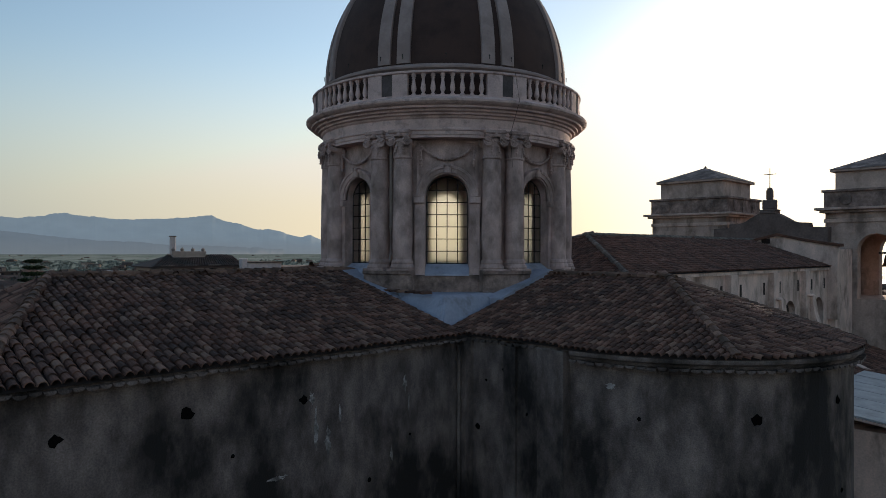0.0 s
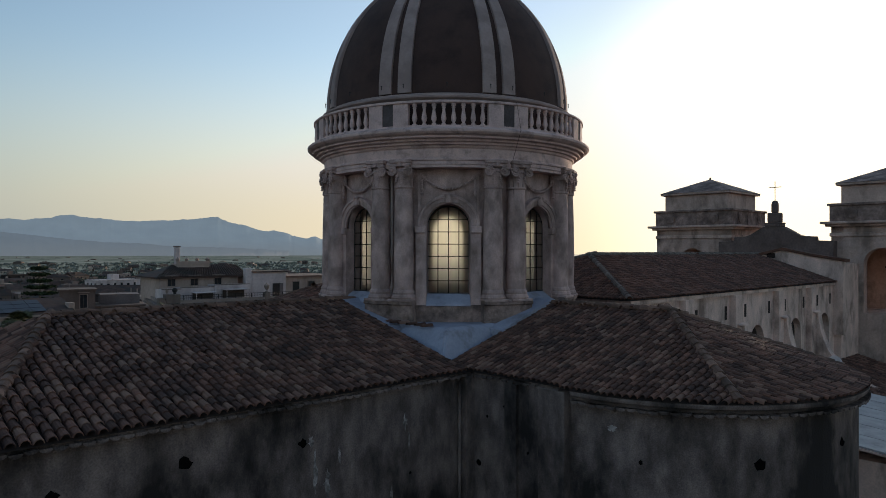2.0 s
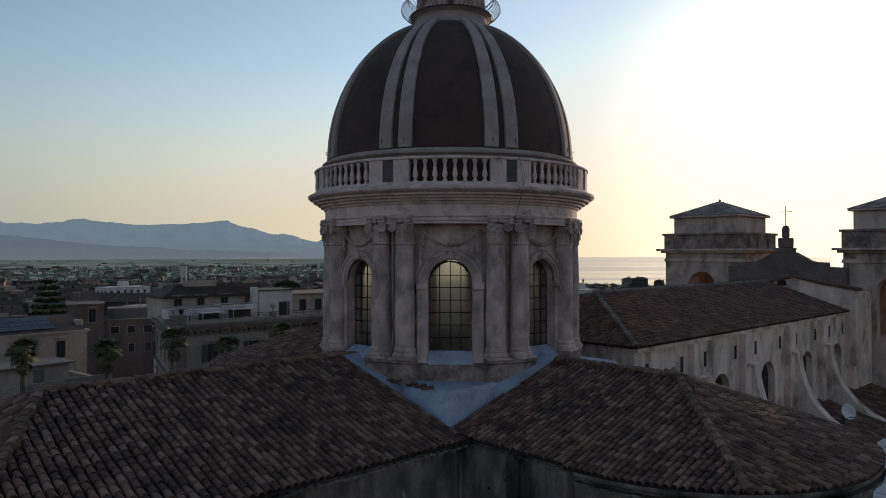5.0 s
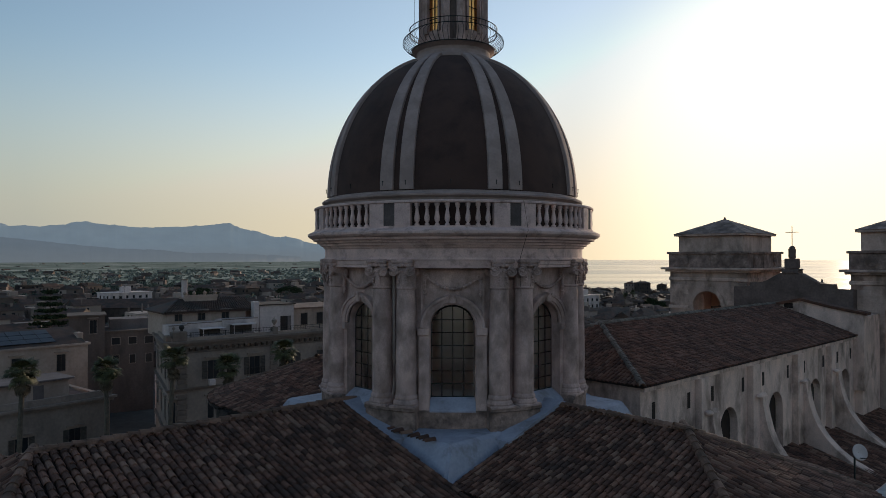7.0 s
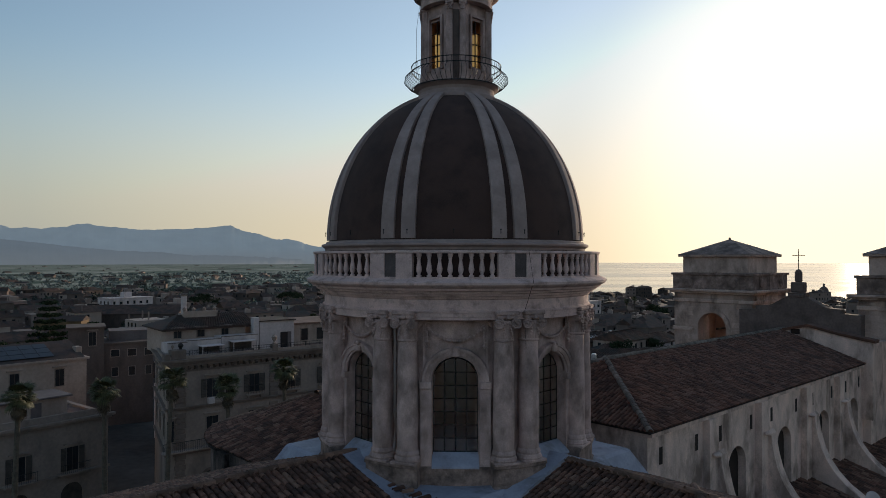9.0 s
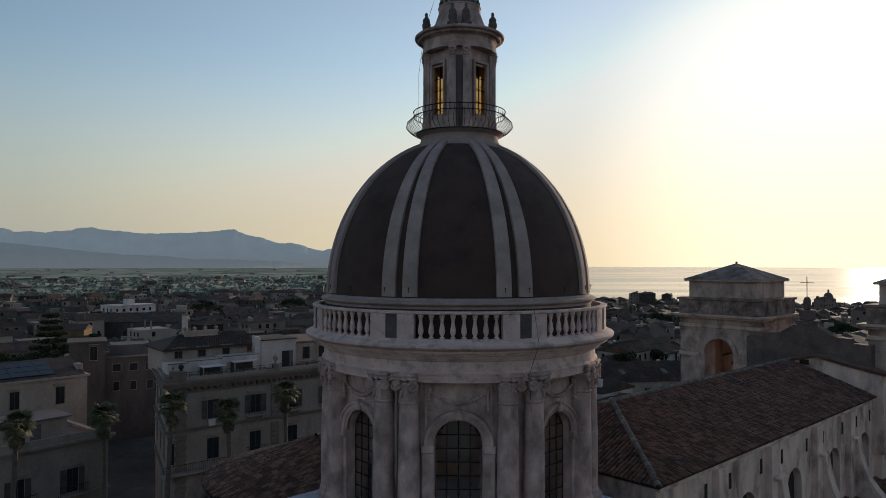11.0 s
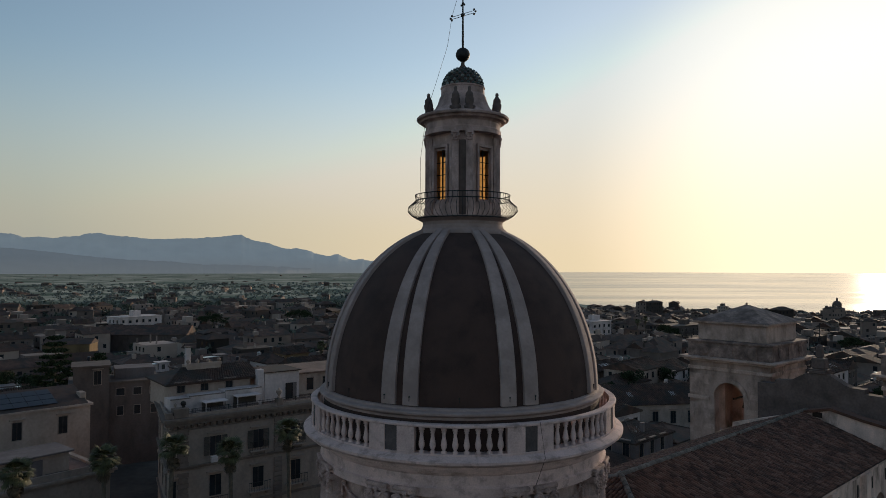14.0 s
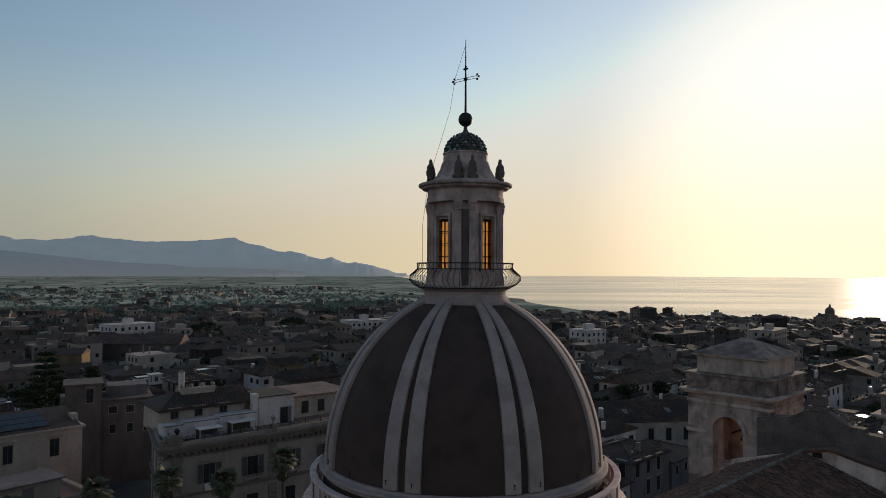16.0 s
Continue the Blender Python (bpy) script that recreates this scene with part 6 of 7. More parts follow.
def far_house(rng, x, y, z, w, d, h, turn):
    c, s = math.cos(turn), math.sin(turn)
    def g(px, py, pz):
        return (x + c * px - s * py, y + s * px + c * py, z + pz)
    o = len(far_walls)
    for pz in (-8, h):
        for px, py in ((0, 0), (w, 0), (w, d), (0, d)):
            far_walls.append(g(px, py, pz))
    for f in ((0, 1, 5, 4), (1, 2, 6, 5), (2, 3, 7, 6), (3, 0, 4, 7), (4, 5, 6, 7)):
        far_faces.append(tuple(o + i for i in f))
    if rng.random() < 0.84:
        rise = rng.uniform(1.4, 2.6)
        o = len(far_roofs)
        for px, py, pz in ((-0.4, -0.4, h), (w + 0.4, -0.4, h), (w + 0.4, d + 0.4, h), (-0.4, d + 0.4, h), (-0.4 if rng.random() < 0.6 else d / 2, d / 2, h + rise), (w + 0.4 if rng.random() < 0.6 else w - d / 2, d / 2, h + rise)):
            far_roofs.append(g(px, py, pz))
        for f in ((0, 1, 5, 4), (1, 2, 5), (2, 3, 4, 5), (3, 0, 4)):
            far_rfaces.append(tuple(o + i for i in f))
    elif rng.random() < 0.7:
        o = len(far_walls)
        px, py, q = rng.uniform(0, w * 0.6), rng.uniform(0, d * 0.6), rng.uniform(2.5, 4)
        for pz in (h, h + 2.4):
            for ax, ay in ((px, py), (px + q, py), (px + q, py + q), (px, py + q)):
                far_walls.append(g(ax, ay, pz))
        for f in ((0, 1, 5, 4), (1, 2, 6, 5), (2, 3, 7, 6), (3, 0, 4, 7), (4, 5, 6, 7)):
            far_faces.append(tuple(o + i for i in f))
    for _ in range(rng.choice((0, 1, 2, 3))):
        # chimneys, tanks and sheds on the roof
        o = len(far_walls)
        px, py, q, top = rng.uniform(0, w - 1), rng.uniform(0, d - 1), rng.choice((0.4, 0.6, 0.9, 1.6)), rng.uniform(1.2, 2.8)
        for pz in (h, h + top):
            for ax, ay in ((px, py), (px + q, py), (px + q, py + q), (px, py + q)):
                far_walls.append(g(ax, ay, pz))
        for f in ((0, 1, 5, 4), (1, 2, 6, 5), (2, 3, 7, 6), (3, 0, 4, 7), (4, 5, 6, 7)):
            far_faces.append(tuple(o + i for i in f))
    for side in (0, 1):
        span = w if side == 0 else d
        for lev in range(int(h // 3.2)):
            for k in range(int(span // 3)):
                if rng.random() < 0.3:
                    continue
                a, b, q0 = 0.9 + 3 * k, 2.0 + 3 * k, h - 3.2 * lev - 2.3
                o = len(far_win)
                for t, pz in ((a, q0), (b, q0), (b, q0 + 1.5), (a, q0 + 1.5)):
                    far_win.append(g(t, -0.06, pz) if side == 0 else g(-0.06, t, pz))
                far_wfaces.append((o, o + 1, o + 2, o + 3))


tree_spots = []
for i in range(-75, 110):
    for j in range(-75, 110):
        px, py = i * 12.0 + town_rng.uniform(-1.6, 1.6), j * 10.8 + town_rng.uniform(-1.2, 1.2)
        # streets every few plots
        px += 4.5 * (i // 4)
        py += 5.0 * (j // 3)
        p = TOWN @ Vector((px, py, 0))
        r, az = math.hypot(p.x, p.y + 28), math.degrees(math.atan2(p.x, p.y + 28))
        if p.y < 15 or abs(az) > 42 or r > 1480 or not clear(p.x, p.y):
            continue
        lim = np.interp(az, [-42, -10, 0, 42], [560, 590, 800, 930])
        if r > lim:
            continue
        thin = np.interp(r / lim, [0, 0.5, 1], [0.88, 0.72, 0.3])
        roll = town_rng.random()
        w, d = town_rng.uniform(6.5, 15.0), town_rng.uniform(6, 11.2)
        h = town_rng.choice((4, 4.5, 5.5, 6.5, 7, 8.5)) + town_rng.uniform(-0.5, 0.8)
        if r < 130:
            h = min(h, 8.0)
        if r > 330 and town_rng.random() < 0.025 and az > 0:
            h = town_rng.uniform(13, 18)
        if roll > thin:
            tree_spots.append((p.x, p.y, town_rng.uniform(4, 8)))
            continue
        z = lie(p.x, p.y)
        turn = radians(46 + town_rng.uniform(-5, 5) + (town_rng.uniform(-25, 25) if r > 400 else 0))
        if r < 215 and abs(az) < 37:
            house(town_rng, w, d, h, Matrix.Translation((p.x, p.y, z)) @ Matrix.Rotation(turn, 4, "Z"), "houses of the town")
        else:
            far_house(town_rng, p.x, p.y, z, w, d, h, turn)
        if town_rng.random() < 0.3:
            tree_spots.append((p.x - 4 * math.cos(turn), p.y - 4 * math.sin(turn), town_rng.uniform(5, 9)))
# scattered farmhouses and glasshouses on the plain
for k in range(110):
    a, r = town_rng.uniform(-42, 0), town_rng.uniform(600, 1480) if k < 70 else town_rng.uniform(1500, 3200)
    x, y = r * math.sin(radians(a)), r * math.cos(radians(a))
    far_house(town_rng, x, y, lie(x, y) if r < 1500 else lie(x * 1500 / r, y * 1500 / r) - 3.0, town_rng.uniform(7, 16), town_rng.uniform(6, 10), town_rng.uniform(3, 6), radians(town_rng.uniform(0, 90)))

FAR_WALL = material("distant_plaster", (0.1900, 0.1420, 0.1200), 0.95, vary=0.25, scale=0.05, fine=0.5, island=0.85, bump=0, odd=(0.4, 0.32, 0.27))
for nm, vs, fs, mt, lb in (("distant_houses", far_walls, far_faces, FAR_WALL, "plastered houses of the town farther off"), ("distant_roofs", far_roofs, far_rfaces, FAR_TILE, "clay tile roofs of the town farther off"), ("distant_windows", far_win, far_wfaces, GLASS_DARK, "dark windows of the houses farther off")):
    tagged(from_lists(nm, vs, fs, mt), lb, "houses", kind="stuff")

# ---- trees ----


def frond_mesh(mat, droop):
    """A fan-shaped palm leaf on its stalk."""
    bm = bmesh.new()
    tube(bm, [(0, 0, 0), (0, 0.5, 0.08), (0, 1.0, 0.02 - droop * 0.1)], [0.03, 0.022, 0.015], 4)
    for i in range(13):
        a = radians(-72 + 12 * i)
        d = Vector((math.sin(a), math.cos(a), 0))
        s = Vector((d.y, -d.x, 0)) * 0.065
        o = Vector((0, 1.0, 0))
        l1, l2 = 0.55, 1.0 - 0.15 * abs(i - 6) / 6
        p = [o, o + d * l1 + s + Vector((0, 0, -0.05 - droop * 0.1)), o + d * l2 + Vector((0, 0, -0.25 - droop * 0.45)), o + d * l1 - s + Vector((0, 0, -0.05 - droop * 0.1))]
        bm.faces.new([bm.verts.new(q) for q in p])
    return mesh_of("frond", bm, mat)


FRONDS = [frond_mesh(FROND, 0.3), frond_mesh(FROND, 0.8)]
DRY = frond_mesh(DEADFROND, 1.0)


def palm(x, y, h, seed):
    r = random.Random(seed)
    ob = thing("palm_tree", "tall fan palm with a shaggy crown in the square", "palm tree", pose(x, y, lie(x, y)), "palms of the square")
    lean = (r.uniform(-0.4, 0.4), r.uniform(-0.4, 0.4))
    bm = tube(bmesh.new(), [(lean[0] * (k / 8) ** 2, lean[1] * (k / 8) ** 2, h * k / 8) for k in range(9)], [0.34] + [0.24 - 0.008 * k for k in range(8)], 10)
    part("trunk", bm, BARK, ob)
    for k in range(76):
        live = k < 62
        f = part("frond", FRONDS[k % 2] if live else DRY, FROND if live else DEADFROND, ob)
        up = r.uniform(-35, 75) if live else r.uniform(-80, -55)
        sc = r.uniform(0.62, 0.86)
        f.matrix_local = Matrix.Translation((lean[0], lean[1], h - (0 if live else r.uniform(0.1, 0.7)))) @ Matrix.Rotation(r.uniform(0, 6.283), 4, "Z") @ Matrix.Rotation(radians(up), 4, "X") @ Matrix.Scale(sc, 4)
    return ob


for k, (x, y, h) in enumerate(((-35.6, 26.1, 17.9), (-32.3, 34.1, 16.9), (-26.8, 34.5, 17.9), (-22.3, 38.6, 16.6), (-18.0, 43.7, 17.5))):
    palm(x, y, h, k)


def leafy(bm, centre, spread, n, size, r):
    """Leaf sprays scattered through an uneven clump."""
    for _ in range(n):
        d = Vector((r.gauss(0, 1), r.gauss(0, 1), r.gauss(0, 0.8)))
        d = d.normalized() * (r.random() ** 0.4)
        p = Vector(centre) + Vector([a * b for a, b in zip(d, spread)])
        u = Vector((r.gauss(0, 1), r.gauss(0, 1), r.gauss(0, 1))).normalized()
        v = u.cross(Vector((r.gauss(0, 1), r.gauss(0, 1), r.gauss(0, 1)))).normalized()
        s = size * r.uniform(0.6, 1.4)
        bm.faces.new([bm.verts.new(q) for q in (p - u * s, p + v * s * 0.5, p + u * s, p - v * s * 0.5)])


def tree(x, y, h, seed, kind="broad"):
    r = random.Random(seed)
    ob = thing("tree", "dark green leafy tree between the houses" if kind == "broad" else "tall dark conifer with level branches", "tree", pose(x, y, lie(x, y)), "trees of the town")
    bm = tube(bmesh.new(), [(0, 0, -2), (0.1, 0, h * 0.4), (0, 0.1, h * (0.7 if kind == "broad" else 0.98))], [0.3, 0.22, 0.06], 7)
    if kind == "broad":
        for k in range(6):
            a = k * 1.05
            tube(bm, [(0.05, 0, h * 0.4), (math.cos(a) * h * 0.15, math.sin(a) * h * 0.15, h * 0.6), (math.cos(a) * h * 0.28, math.sin(a) * h * 0.28, h * 0.72)], [0.14, 0.09, 0.03], 5)
    else:
        for t in range(14):
            for k in range(6):
                a = k * 1.047 + t * 0.5
                L = h * 0.28 * (1 - t / 15)
                z = h * (0.22 + 0.055 * t)
                tube(bm, [(0, 0, z), (math.cos(a) * L, math.sin(a) * L, z + 0.2)], [0.06, 0.02], 4)
    part("trunk", bm, BARK, ob)
    bm = bmesh.new()
    if kind == "broad":
        for k in range(13):
            a, q = r.uniform(0, 6.28), r.uniform(0, 0.3) * h
            leafy(bm, (math.cos(a) * q, math.sin(a) * q, h * r.uniform(0.55, 0.9)), (h * 0.13, h * 0.13, h * 0.09), 130, 0.22, r)
    else:
        for t in range(14):
            for k in range(6):
                a = k * 1.047 + t * 0.5
                L = h * 0.28 * (1 - t / 15)
                z = h * (0.22 + 0.055 * t)
                for q in (0.4, 0.75, 1.0):
                    leafy(bm, (math.cos(a) * L * q, math.sin(a) * L * q, z + 0.2 * q), (0.8, 0.8, 0.28), 48, 0.26, r)
    part("crown", bm, LEAF, ob)
    return ob


tree(-78.5, 102, 22, 3, "conifer")
tree(-84, 128, 15, 4, "conifer")
near_trees = sorted(tree_spots, key=lambda q: math.hypot(q[0], q[1] + 28))
for k, (x, y, h) in enumerate(near_trees[:48]):
    tree(x, y, h + 1.5, 40 + k)
bm = bmesh.new()
far_r = random.Random(5)
spots = [(x, y, h, lie(x, y)) for x, y, h in near_trees[48:]]
for k in range(5600):
    a = far_r.uniform(-42, 4)
    rr = far_r.uniform(540, 1480) if k < 3600 else far_r.uniform(1500, 3700)
    x, y = rr * math.sin(radians(a)), rr * math.cos(radians(a))
    if k < 900:
        rr = far_r.uniform(440, 640)
        x, y = rr * math.sin(radians(a)), rr * math.cos(radians(a))
    spots.append((x, y, far_r.uniform(3, 6.5), lie(x, y) if rr < 1500 else lie(x * 1500 / rr, y * 1500 / rr) - 3.5))
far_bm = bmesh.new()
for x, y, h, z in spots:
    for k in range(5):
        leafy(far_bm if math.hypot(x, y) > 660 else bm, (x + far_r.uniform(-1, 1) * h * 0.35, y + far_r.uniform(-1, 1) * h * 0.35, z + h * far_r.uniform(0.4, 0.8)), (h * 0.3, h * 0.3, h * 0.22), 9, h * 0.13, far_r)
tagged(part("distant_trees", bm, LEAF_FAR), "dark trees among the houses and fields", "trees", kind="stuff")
tagged(part("plain_trees", far_bm, LEAF_PLAIN), "trees of the far plain, paled with painted haze", "trees", kind="stuff")

# ---- single buildings and trees of the middle distance ----


def umbrella_pine(x, y, h, seed):
    r = random.Random(seed)
    ob = thing("umbrella_pine", "broad dark umbrella pine rising above the roofs", "pine tree", pose(x, y, lie(x, y)), "umbrella pines of the town")
    bm = tube(bmesh.new(), [(0, 0, -2), (0.2, 0, h * 0.4), (0.1, 0.1, h * 0.72)], [0.4, 0.3, 0.16], 7)
    for k in range(7):
        a = k * 0.9
        tube(bm, [(0.1, 0, h * 0.55), (math.cos(a) * h * 0.25, math.sin(a) * h * 0.25, h * 0.72), (math.cos(a) * h * 0.4, math.sin(a) * h * 0.4, h * 0.8)], [0.14, 0.09, 0.03], 5)
    part("trunk", bm, BARK, ob)
    bm = bmesh.new()
    for k in range(22):
        a, q = r.uniform(0, 6.28), math.sqrt(r.random()) * 0.52 * h
        leafy(bm, (math.cos(a) * q, math.sin(a) * q, h * (0.88 - 0.16 * (q / (0.52 * h)) ** 2 + r.uniform(-0.05, 0.05))), (h * 0.13, h * 0.13, h * 0.07), 110, 0.3, r)
    part("crown", bm, LEAF, ob)
    return ob


umbrella_pine(93, 299, 13, 1)
umbrella_pine(-117, 285, 14, 2)
umbrella_pine(-88, 330, 13, 3)
umbrella_pine(150, 245, 12, 4)
umbrella_pine(126, 160, 11, 5)
for k, (x, y, h) in enumerate(((80, 300, 14), (85, 303, 15), (-40, 160, 13), (25, 175, 12))):
    palm(x, y, h, 20 + k)


def apartment_block(x, y, turn, w, d, storeys, tone, mat, seed):
    """A flat-roofed block with balconies on its long side."""
    r = random.Random(seed)
    h = 3.1 * storeys + 0.6
    ob = thing("apartment_block", f"{tone} flat-roofed apartment block with balconies", "apartment block", pose(x, y, lie(x, y), 0, 0, turn), "apartment blocks of the town")
    part("wall", boxed(0, w, 0, d, -6, h), mat, ob)
    part("roof_slab", boxed(-0.3, w + 0.3, -0.3, d + 0.3, h, h + 0.25), mat, ob)
    part("stair_block", boxed(w * 0.4, w * 0.4 + 4, d * 0.3, d * 0.3 + 4, h + 0.25, h + 2.9), mat, ob)
    for s in range(storeys):
        z = 3.1 * s + 0.9
        for i in range(int(w // 3.4)):
            place("window", WIN_SMALL if (i + s) % 3 else WIN_SQ, ob, Matrix.Translation((2 + 3.4 * i, 0, z)))
        for i in range(int(d // 3.4)):
            place("window", WIN_SMALL, ob, Matrix.Rotation(radians(-90), 4, "Z") @ Matrix.Translation((-(2 + 3.4 * i), 0, z)))
        if s:
            for i in range(0, int(w // 3.4), 2):
                bal_ob = new("balcony")
                bal_ob.parent = ob
                bx = 2 + 3.4 * i
                part("slab", boxed(bx - 1.5, bx + 1.5, -1.2, 0, 3.1 * s, 3.1 * s + 0.15), mat, bal_ob)
                part("front", boxed(bx - 1.5, bx + 1.5, -1.2, -1.1, 3.1 * s + 0.15, 3.1 * s + 1.05), mat, bal_ob)
    for k in range(2):
        ax, ay = r.uniform(2, w - 2), r.uniform(2, d - 2)
        bm = tube(bmesh.new(), [(ax, ay, h), (ax, ay, h + 3.4)], 0.04, 4)
        for q in (3.3, 3.0, 2.7):
            tube(bm, [(ax - 0.6, ay, h + q), (ax + 0.6, ay, h + q)], 0.02, 4)
        part("aerial", bm, IRON, ob)
    return ob


apartment_block(60, 306, 38, 14, 11, 4, "white", WHITE, 1)
apartment_block(108, 332, 40, 34, 12, 3, "brown", PLASTERS[3][1], 2)
apartment_block(160, 330, 52, 26, 12, 4, "cream", PLASTERS[1][1], 3)
apartment_block(-168, 300, 55, 22, 12, 3, "white", WHITE, 4)
apartment_block(-60, 345, 40, 24, 12, 3, "white", WHITE, 5)

# a long warehouse with a tiled roof
ware = thing("warehouse", "long low warehouse with a dark tiled roof", "warehouse", pose(-150, 250, lie(-150, 250), 0, 0, 8))
part("wall", boxed(0, 34, 0, 14, -4, 6.5), PLASTERS[3][1], ware)
part("roof", prism(bmesh.new(), [(-0.6, 6.5), (14.6, 6.5), (7, 10.0)], 35, Matrix.Translation((34.5, 0, 0)) @ Matrix.Rotation(radians(90), 4, "Z")), FAR_TILE, ware)
yellow = thing("house", "two-storey house with a bright ochre side wall", "house", pose(-146, 205, lie(-146, 205), 0, 0, 14), "houses of the town")
part("wall", boxed(0, 15, 0, 10, -4, 7.5), PLASTERS[4][1], yellow)
part("roof", prism(bmesh.new(), [(-0.4, 7.5), (10.4, 7.5), (5, 9.2)], 15.8, Matrix.Translation((15.4, 0, 0)) @ Matrix.Rotation(radians(90), 4, "Z")), FAR_TILE, yellow)
place("window", WIN_SMALL, yellow, Matrix.Translation((9.5, 0, 1.5)))

# masts on a roof, and a church dome by the shore
for k, (x, y) in enumerate(((62.5, 322), (66, 324))):
    mast = thing("antenna_mast", "thin steel telephone mast with panel antennas", "antenna mast", pose(x, y, lie(x, y)), "masts on the roofs")
    part("pole", tube(bmesh.new(), [(0, 0, 0), (0, 0, 20 - 1.5 * k)], 0.16, 6), IRON, mast)
    for a in range(3):
        part("antenna", boxed(-0.18, 0.18, -0.55, -0.35, 16.6, 18.4, Matrix.Rotation(2.09 * a, 4, "Z")), DARK_STONE, mast)
far_church = thing("shore_church", "small domed church standing dark against the sea", "church", pose(395, 722, lie(395, 722)))
part("nave", boxed(-14, 14, -7, 7, -4, 9), DARK_STONE, far_church)
part("drum", lathe(bmesh.new(), [(4.6, 9), (4.6, 14), (5.0, 14.2), (5.0, 14.6)], 16), DARK_STONE, far_church)
part("dome", lathe(bmesh.new(), [(4.7 * math.cos(radians(a)), 14.6 + 5.2 * math.sin(radians(a))) for a in range(0, 85, 9)], 16), DARK_STONE, far_church, smooth=True)
part("lantern", lathe(bmesh.new(), [(1.0, 19.3), (1.0, 21.6), (1.2, 21.8), (0.3, 23), (0.01, 23.6)], 10), DARK_STONE, far_church)

# a brown house with a stair tower behind the square
brown = thing("house", "brown plastered house with a square stair tower and flat roofs", "house", pose(-66.8, 87.0, 1.6, 0, 0, 30), "houses of the town")
part("wall", boxed(0, 14, 0, 9, -2, 12.6), PLASTERS[3][1], brown)
part("cornice", boxed(-0.25, 14.25, -0.25, 9.2, 12.6, 12.85), PLASTERS[3][1], brown)
part("stair_tower", boxed(0.5, 6.0, -0.6, 6, 0, 15.6), PLASTERS[3][1], brown)
part("tower_roof", boxed(0.2, 6.3, -0.9, 6.3, 15.6, 15.85), PLASTERS[3][1], brown)
place("window", WIN_HOOD, brown, Matrix.Translation((4.2, -0.6, 12.6)))
for k in range(3):
    place("window", WIN_SQ, brown, Matrix.Translation((7.8 + 2.7 * k, 0, 10.4)))
    place("window", WIN_SMALL, brown, Matrix.Translation((7.8 + 2.7 * k, 0, 7.0)))
part("shed_roof", boxed(7, 13.5, 3, 8.5, 12.85, 14.6), PLASTERS[2][1], brown)

# a long building with a dark tiled roof beyond the nave
row = thing("row_house", "long plastered row house with a dark tiled roof", "house", pose(27, 106, 0, 0, 0, 12))
part("wall", boxed(0, 27, 0, 13, -2, 7.6), PLASTERS[1][1], row)
part("cornice", boxed(-0.2, 27.2, -0.2, 13.2, 7.6, 7.85), PLASTERS[1][1], row)
part("roof", prism(bmesh.new(), [(-0.5, 7.85), (13.5, 7.85), (6.5, 10.6)], 28, Matrix.Translation((27.5, 0, 0)) @ Matrix.Rotation(radians(90), 4, "Z")), FAR_TILE, row)
slope_tiles(row, (-0.5, -0.5, 7.87), (27.5, -0.5, 7.87), (27.5, 6.5, 10.62), (-0.5, 6.5, 10.62), rng, FAR_TILE, 0.36)
for k in range(7):
    place("window", WIN_HOOD, row, Matrix.Translation((2.4 + 3.7 * k, 0, 4.2)))
for k in range(2):
    part("skylight", boxed(-0.6, 0.6, -0.8, 0.8, 0.0, 0.12, Matrix.Translation((6 + 9 * k, 3.2, 9.27)) @ Matrix.Rotation(math.atan2(2.75, 7.0), 4, "X")), METAL_ROOF, row)

# ---- small details of the church ----
# put-log holes and bare patches in the choir and transept walls
rng2 = random.Random(3)
# near-black colour on flat patches paints the shade inside the holes
HOLE_SHADE = material("hole_shade", (0.006, 0.005, 0.005), 1.0, vary=0.3, spec=0.0)


def ragged(x, z, w, h, n=16, low=0.5):
    return [(x + w * math.cos(2 * math.pi * k / n) * rng2.uniform(low, 1.15), z + h * math.sin(2 * math.pi * k / n) * rng2.uniform(low, 1.15)) for k in range(n)]


for x, z, s in ((-11.44, 19.16, 0.14), (-14.52, 19.28, 0.19), (-13.4, 18.1, 0.06), (-17.2, 19.2, 0.15), (-9.3, 16.6, 0.08), (-7.8, 17.6, 0.05)):
    part("wall_hole", prism(bmesh.new(), ragged(x, z, s, s * 0.9, 11), 0.05, Matrix.Translation((0, -CHOIR - 0.008, 0))), HOLE_SHADE, choir)
for y, z, s in ((6.95, 17.5, 0.13), (8.0, 19.4, 0.06), (7.3, 19.0, 0.05), (8.9, 18.2, 0.05)):
    part("wall_hole", prism(bmesh.new(), ragged(-y, z, s, s, 11), 0.05, Matrix.Translation((-HALF - 0.008, 0, 0)) @ Matrix.Rotation(radians(90), 4, "Z") @ Matrix.Scale(-1, 4, (0, 1, 0))), HOLE_SHADE, near_transept)
for a, z, s in ((52, 18.7, 0.17), (83, 19.0, 0.14), (20, 18.6, 0.07), (86, 16.5, 0.08)):
    m = Matrix.Translation((-5.31 * math.cos(radians(a)), -10.5 - 5.31 * math.sin(radians(a)), 0)) @ Matrix.Rotation(radians(a - 90), 4, "Z")
    part("wall_hole", prism(bmesh.new(), ragged(0, z, s, s, 11), 0.06, m), HOLE_SHADE, near_transept)
PATCH = material("bare_lime", (0.33, 0.29, 0.275), 0.95, vary=0.5, scale=3, fine=20, stain=(0.1, 0.085, 0.078), stain_scale=3.0)
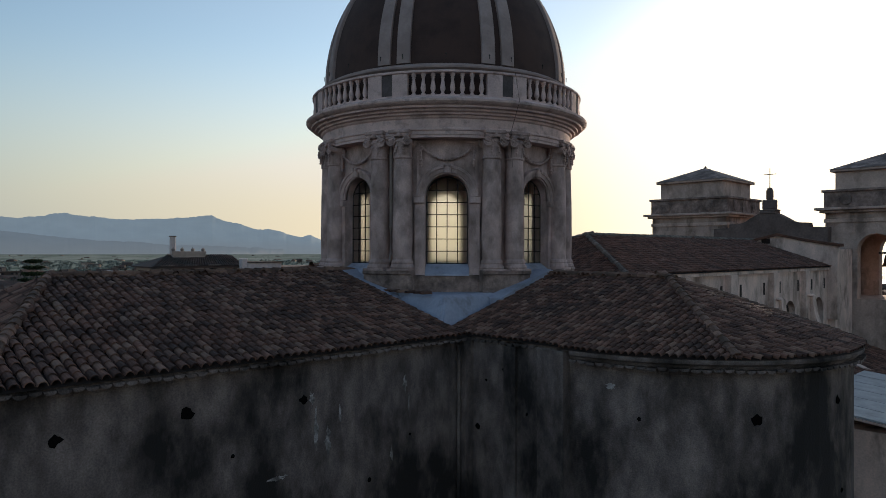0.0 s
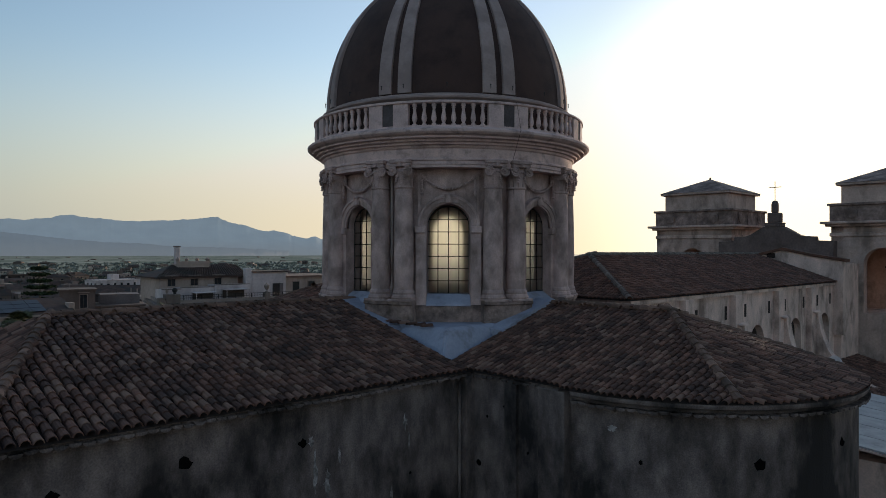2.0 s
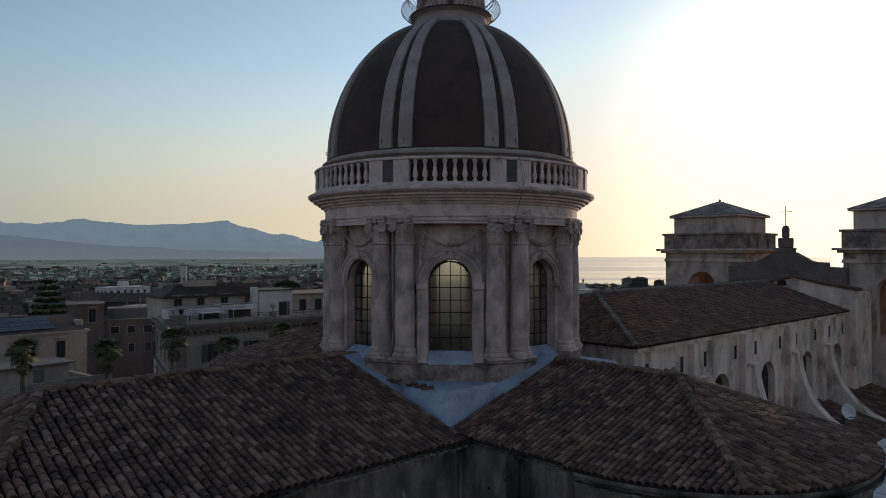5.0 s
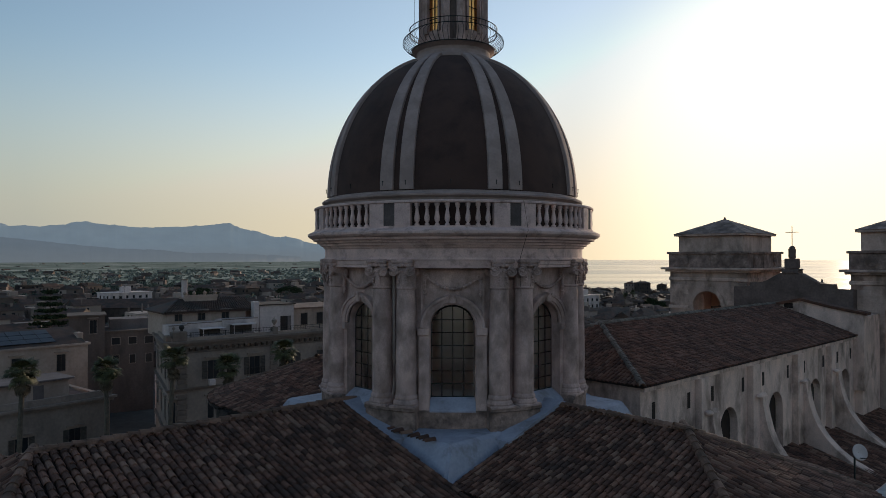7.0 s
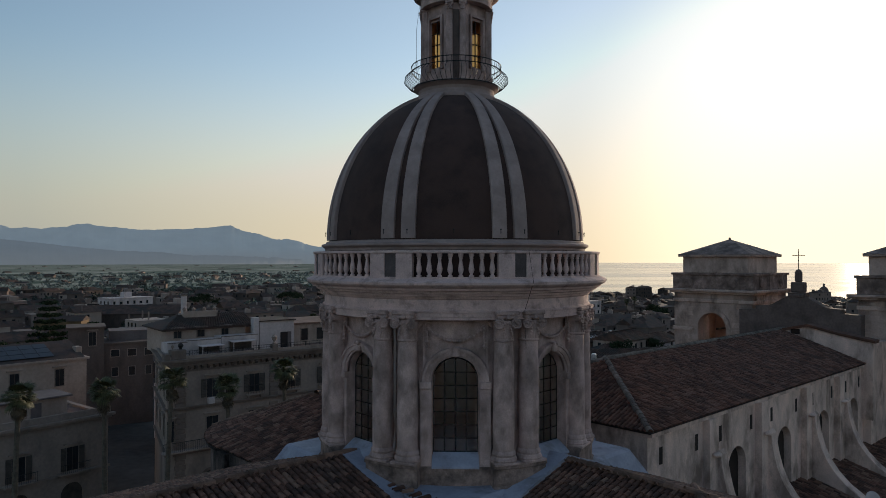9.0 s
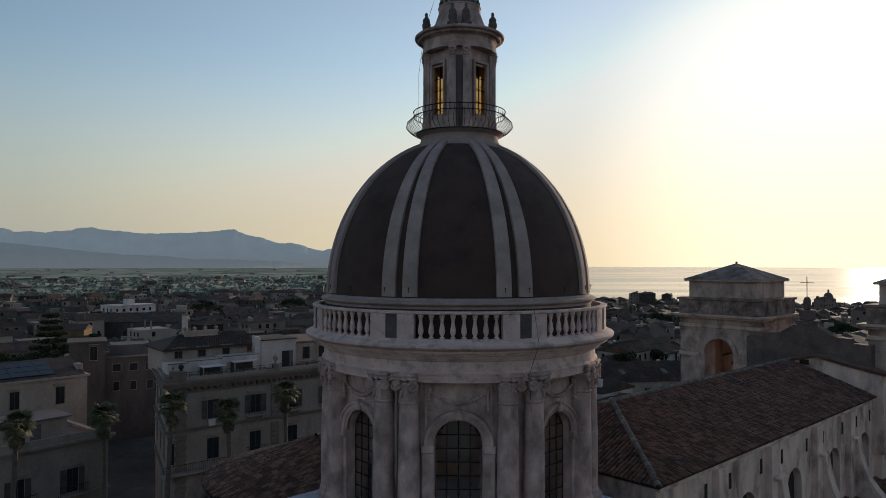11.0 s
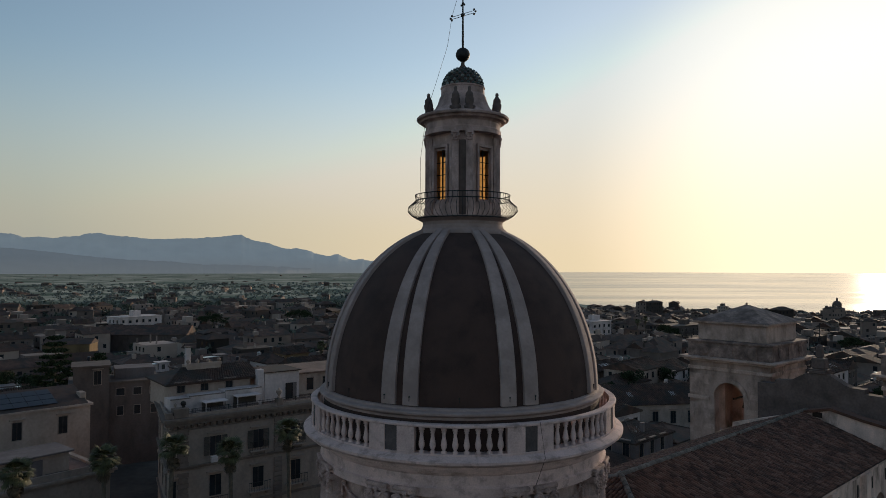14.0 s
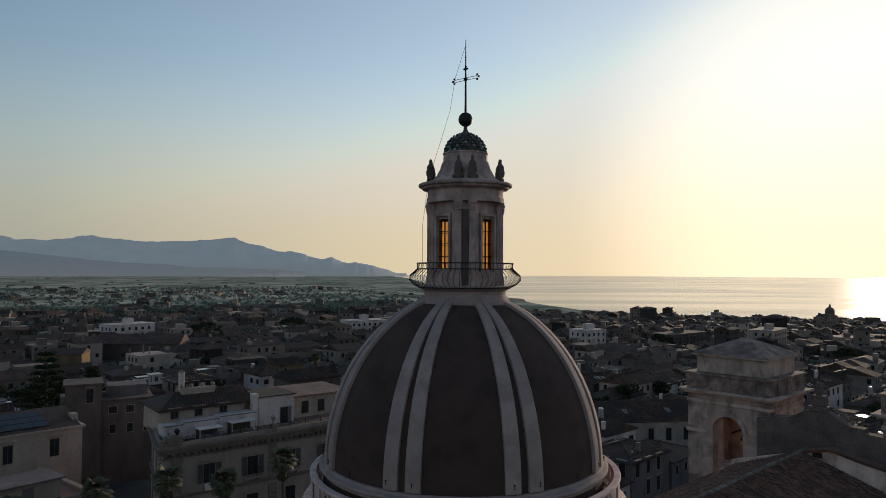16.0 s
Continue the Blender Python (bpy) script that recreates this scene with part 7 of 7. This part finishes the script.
for x, z, w, h in ((-11.2, 19.15, 0.1, 0.2), (-11.08, 18.35, 0.09, 0.55), (-10.7, 17.95, 0.12, 0.42), (-8.0, 19.1, 0.1, 0.32), (-10.3, 18.6, 0.05, 0.3), (-7.85, 18.55, 0.05, 0.3), (-8.5, 17.2, 0.08, 0.25), (-12.2, 17.3, 0.3, 0.08), (-14.9, 16.9, 0.25, 0.06)):
    part("bare_patch", prism(bmesh.new(), ragged(x, z, w, h, 24, 0.25), 0.03, Matrix.Translation((0, -CHOIR - 0.006, 0))), PATCH, choir)
part("bare_patch", prism(bmesh.new(), ragged(0, 19.4, 0.15, 0.1, 24, 0.3), 0.03, Matrix.Translation((-5.307 * math.cos(radians(12)), -10.5 - 5.307 * math.sin(radians(12)), 0)) @ Matrix.Rotation(radians(12 - 90), 4, "Z")), PATCH, near_transept)
# the corner strip where choir and transept meet, with a downpipe
part("corner_strip", boxed(-HALF - 0.35, -HALF, -CHOIR - 0.3, -CHOIR, 0, EAVE - 0.2), WALL, choir)
part("downpipe", tube(bmesh.new(), [(-HALF - 0.45, -CHOIR - 0.1, 0), (-HALF - 0.45, -CHOIR - 0.1, EAVE - 0.3)], 0.055, 8), WALL, choir)
part("pilaster", boxed(-HALF - 0.12, -HALF, -8.55, -8.1, 0, EAVE - 0.2), WALL, near_transept)

# pipe and bolts on the drum
pipe = thing("drum_downpipe", "painted downpipe between two columns of the drum", "downpipe")
part("pipe", tube(bmesh.new(), [at_angle(-25.3, 4.95, z).translation for z in (27.05, 25.5, 23.9, 22.8)] + [at_angle(-25.6, 5.15, 22.3).translation, at_angle(-26.4, 5.35, 21.55).translation], 0.06, 8), PIPE, pipe)
part("collar", tube(bmesh.new(), [at_angle(-25.3, 4.95, 23.86).translation, at_angle(-25.3, 4.95, 23.96).translation], 0.1, 8), PIPE, pipe)
strip = thing("drum_cable", "thin dark cable hanging down the drum", "cable")
part("cable", tube(bmesh.new(), [at_angle(25.0, 5.84, 29.48).translation, at_angle(25.2, 6.1, 28.42).translation, at_angle(25.6, 5.46, 27.4).translation, at_angle(26.5, 5.36, 26.6).translation, at_angle(28.5, 5.3, 24.5).translation, at_angle(31, 5.4, 22.3).translation], 0.009, 4), IRON, strip)
for k in range(8):
    for a in (-17.6, 0, 17.6):
        bm = bmesh.new()
        m = at_angle(45 * k + a, 5.3, 30.05)
        tube(bm, [m.translation, m.translation + Vector((0, 0, 0.12))], 0.012, 4)
        lump(bm, m.translation + Vector((0, 0, 0.14)), 0.03)
        part("conductor_clip", bm, IRON, dome)
# loose tiles lying along the edge of the base
for k in range(7):
    o = new("loose_tile", tile_data)
    o.matrix_world = CHURCH @ pose(-4.95 + 0.05 * (k % 2), -4.3 + 0.42 * k, 21.5, 0, 0, 80 + 7 * (k % 3))
    tagged(o, "broken clay roof tile lying on the blue base", "roof tile", "loose tiles on the base")

# satellite dish on a mast and the sheds by the transept
dish = thing("satellite_dish", "pale satellite dish on a thin mast", "satellite dish", CHURCH @ pose(13.47, -11.38, 0))
part("mast", tube(bmesh.new(), [(0, 0.15, 15.0), (0, 0.15, 18.9)], 0.04, 6), IRON, dish)
bm = lathe(bmesh.new(), [(0.02, 0.0), (0.2, 0.02), (0.38, 0.08), (0.5, 0.15), (0.5, 0.17), (0.38, 0.1), (0.02, 0.03)], 24)
o = part("reflector", bm, PLASTERS[0][1], dish, smooth=True)
o.matrix_local = pose(0, 0, 19.0, 70, 0, -35) @ Matrix.Scale(0.7, 4)
part("feed_arm", tube(bmesh.new(), [(0, 0, 18.75), (-0.35, -0.4, 18.9)], 0.02, 5), IRON, dish)
SHEET = material("translucent_sheet", (0.3, 0.31, 0.31), 0.5, vary=0.25, scale=1.5)
shed = thing("glazed_shed", "lean-to with a pale sheet roof beside the transept", "shed", CHURCH)
part("wall", boxed(8.5, 18.0, -18.5, -11.8, 0, 16.2), NAVE_WALL, shed)
m = pose(13.2, -15.2, 16.6, 6, 0, 0)
for i in range(6):
    part("roof_sheet", boxed(-5 + i * 1.68, -5 + i * 1.68 + 1.62, -3.6, 3.6, -0.03, 0.03, m), SHEET, shed, "pale translucent roof sheet")
part("roof_frame", boxed(-5.1, 5.1, -3.7, 3.7, -0.12, -0.04, m), NAVE_WALL, shed)
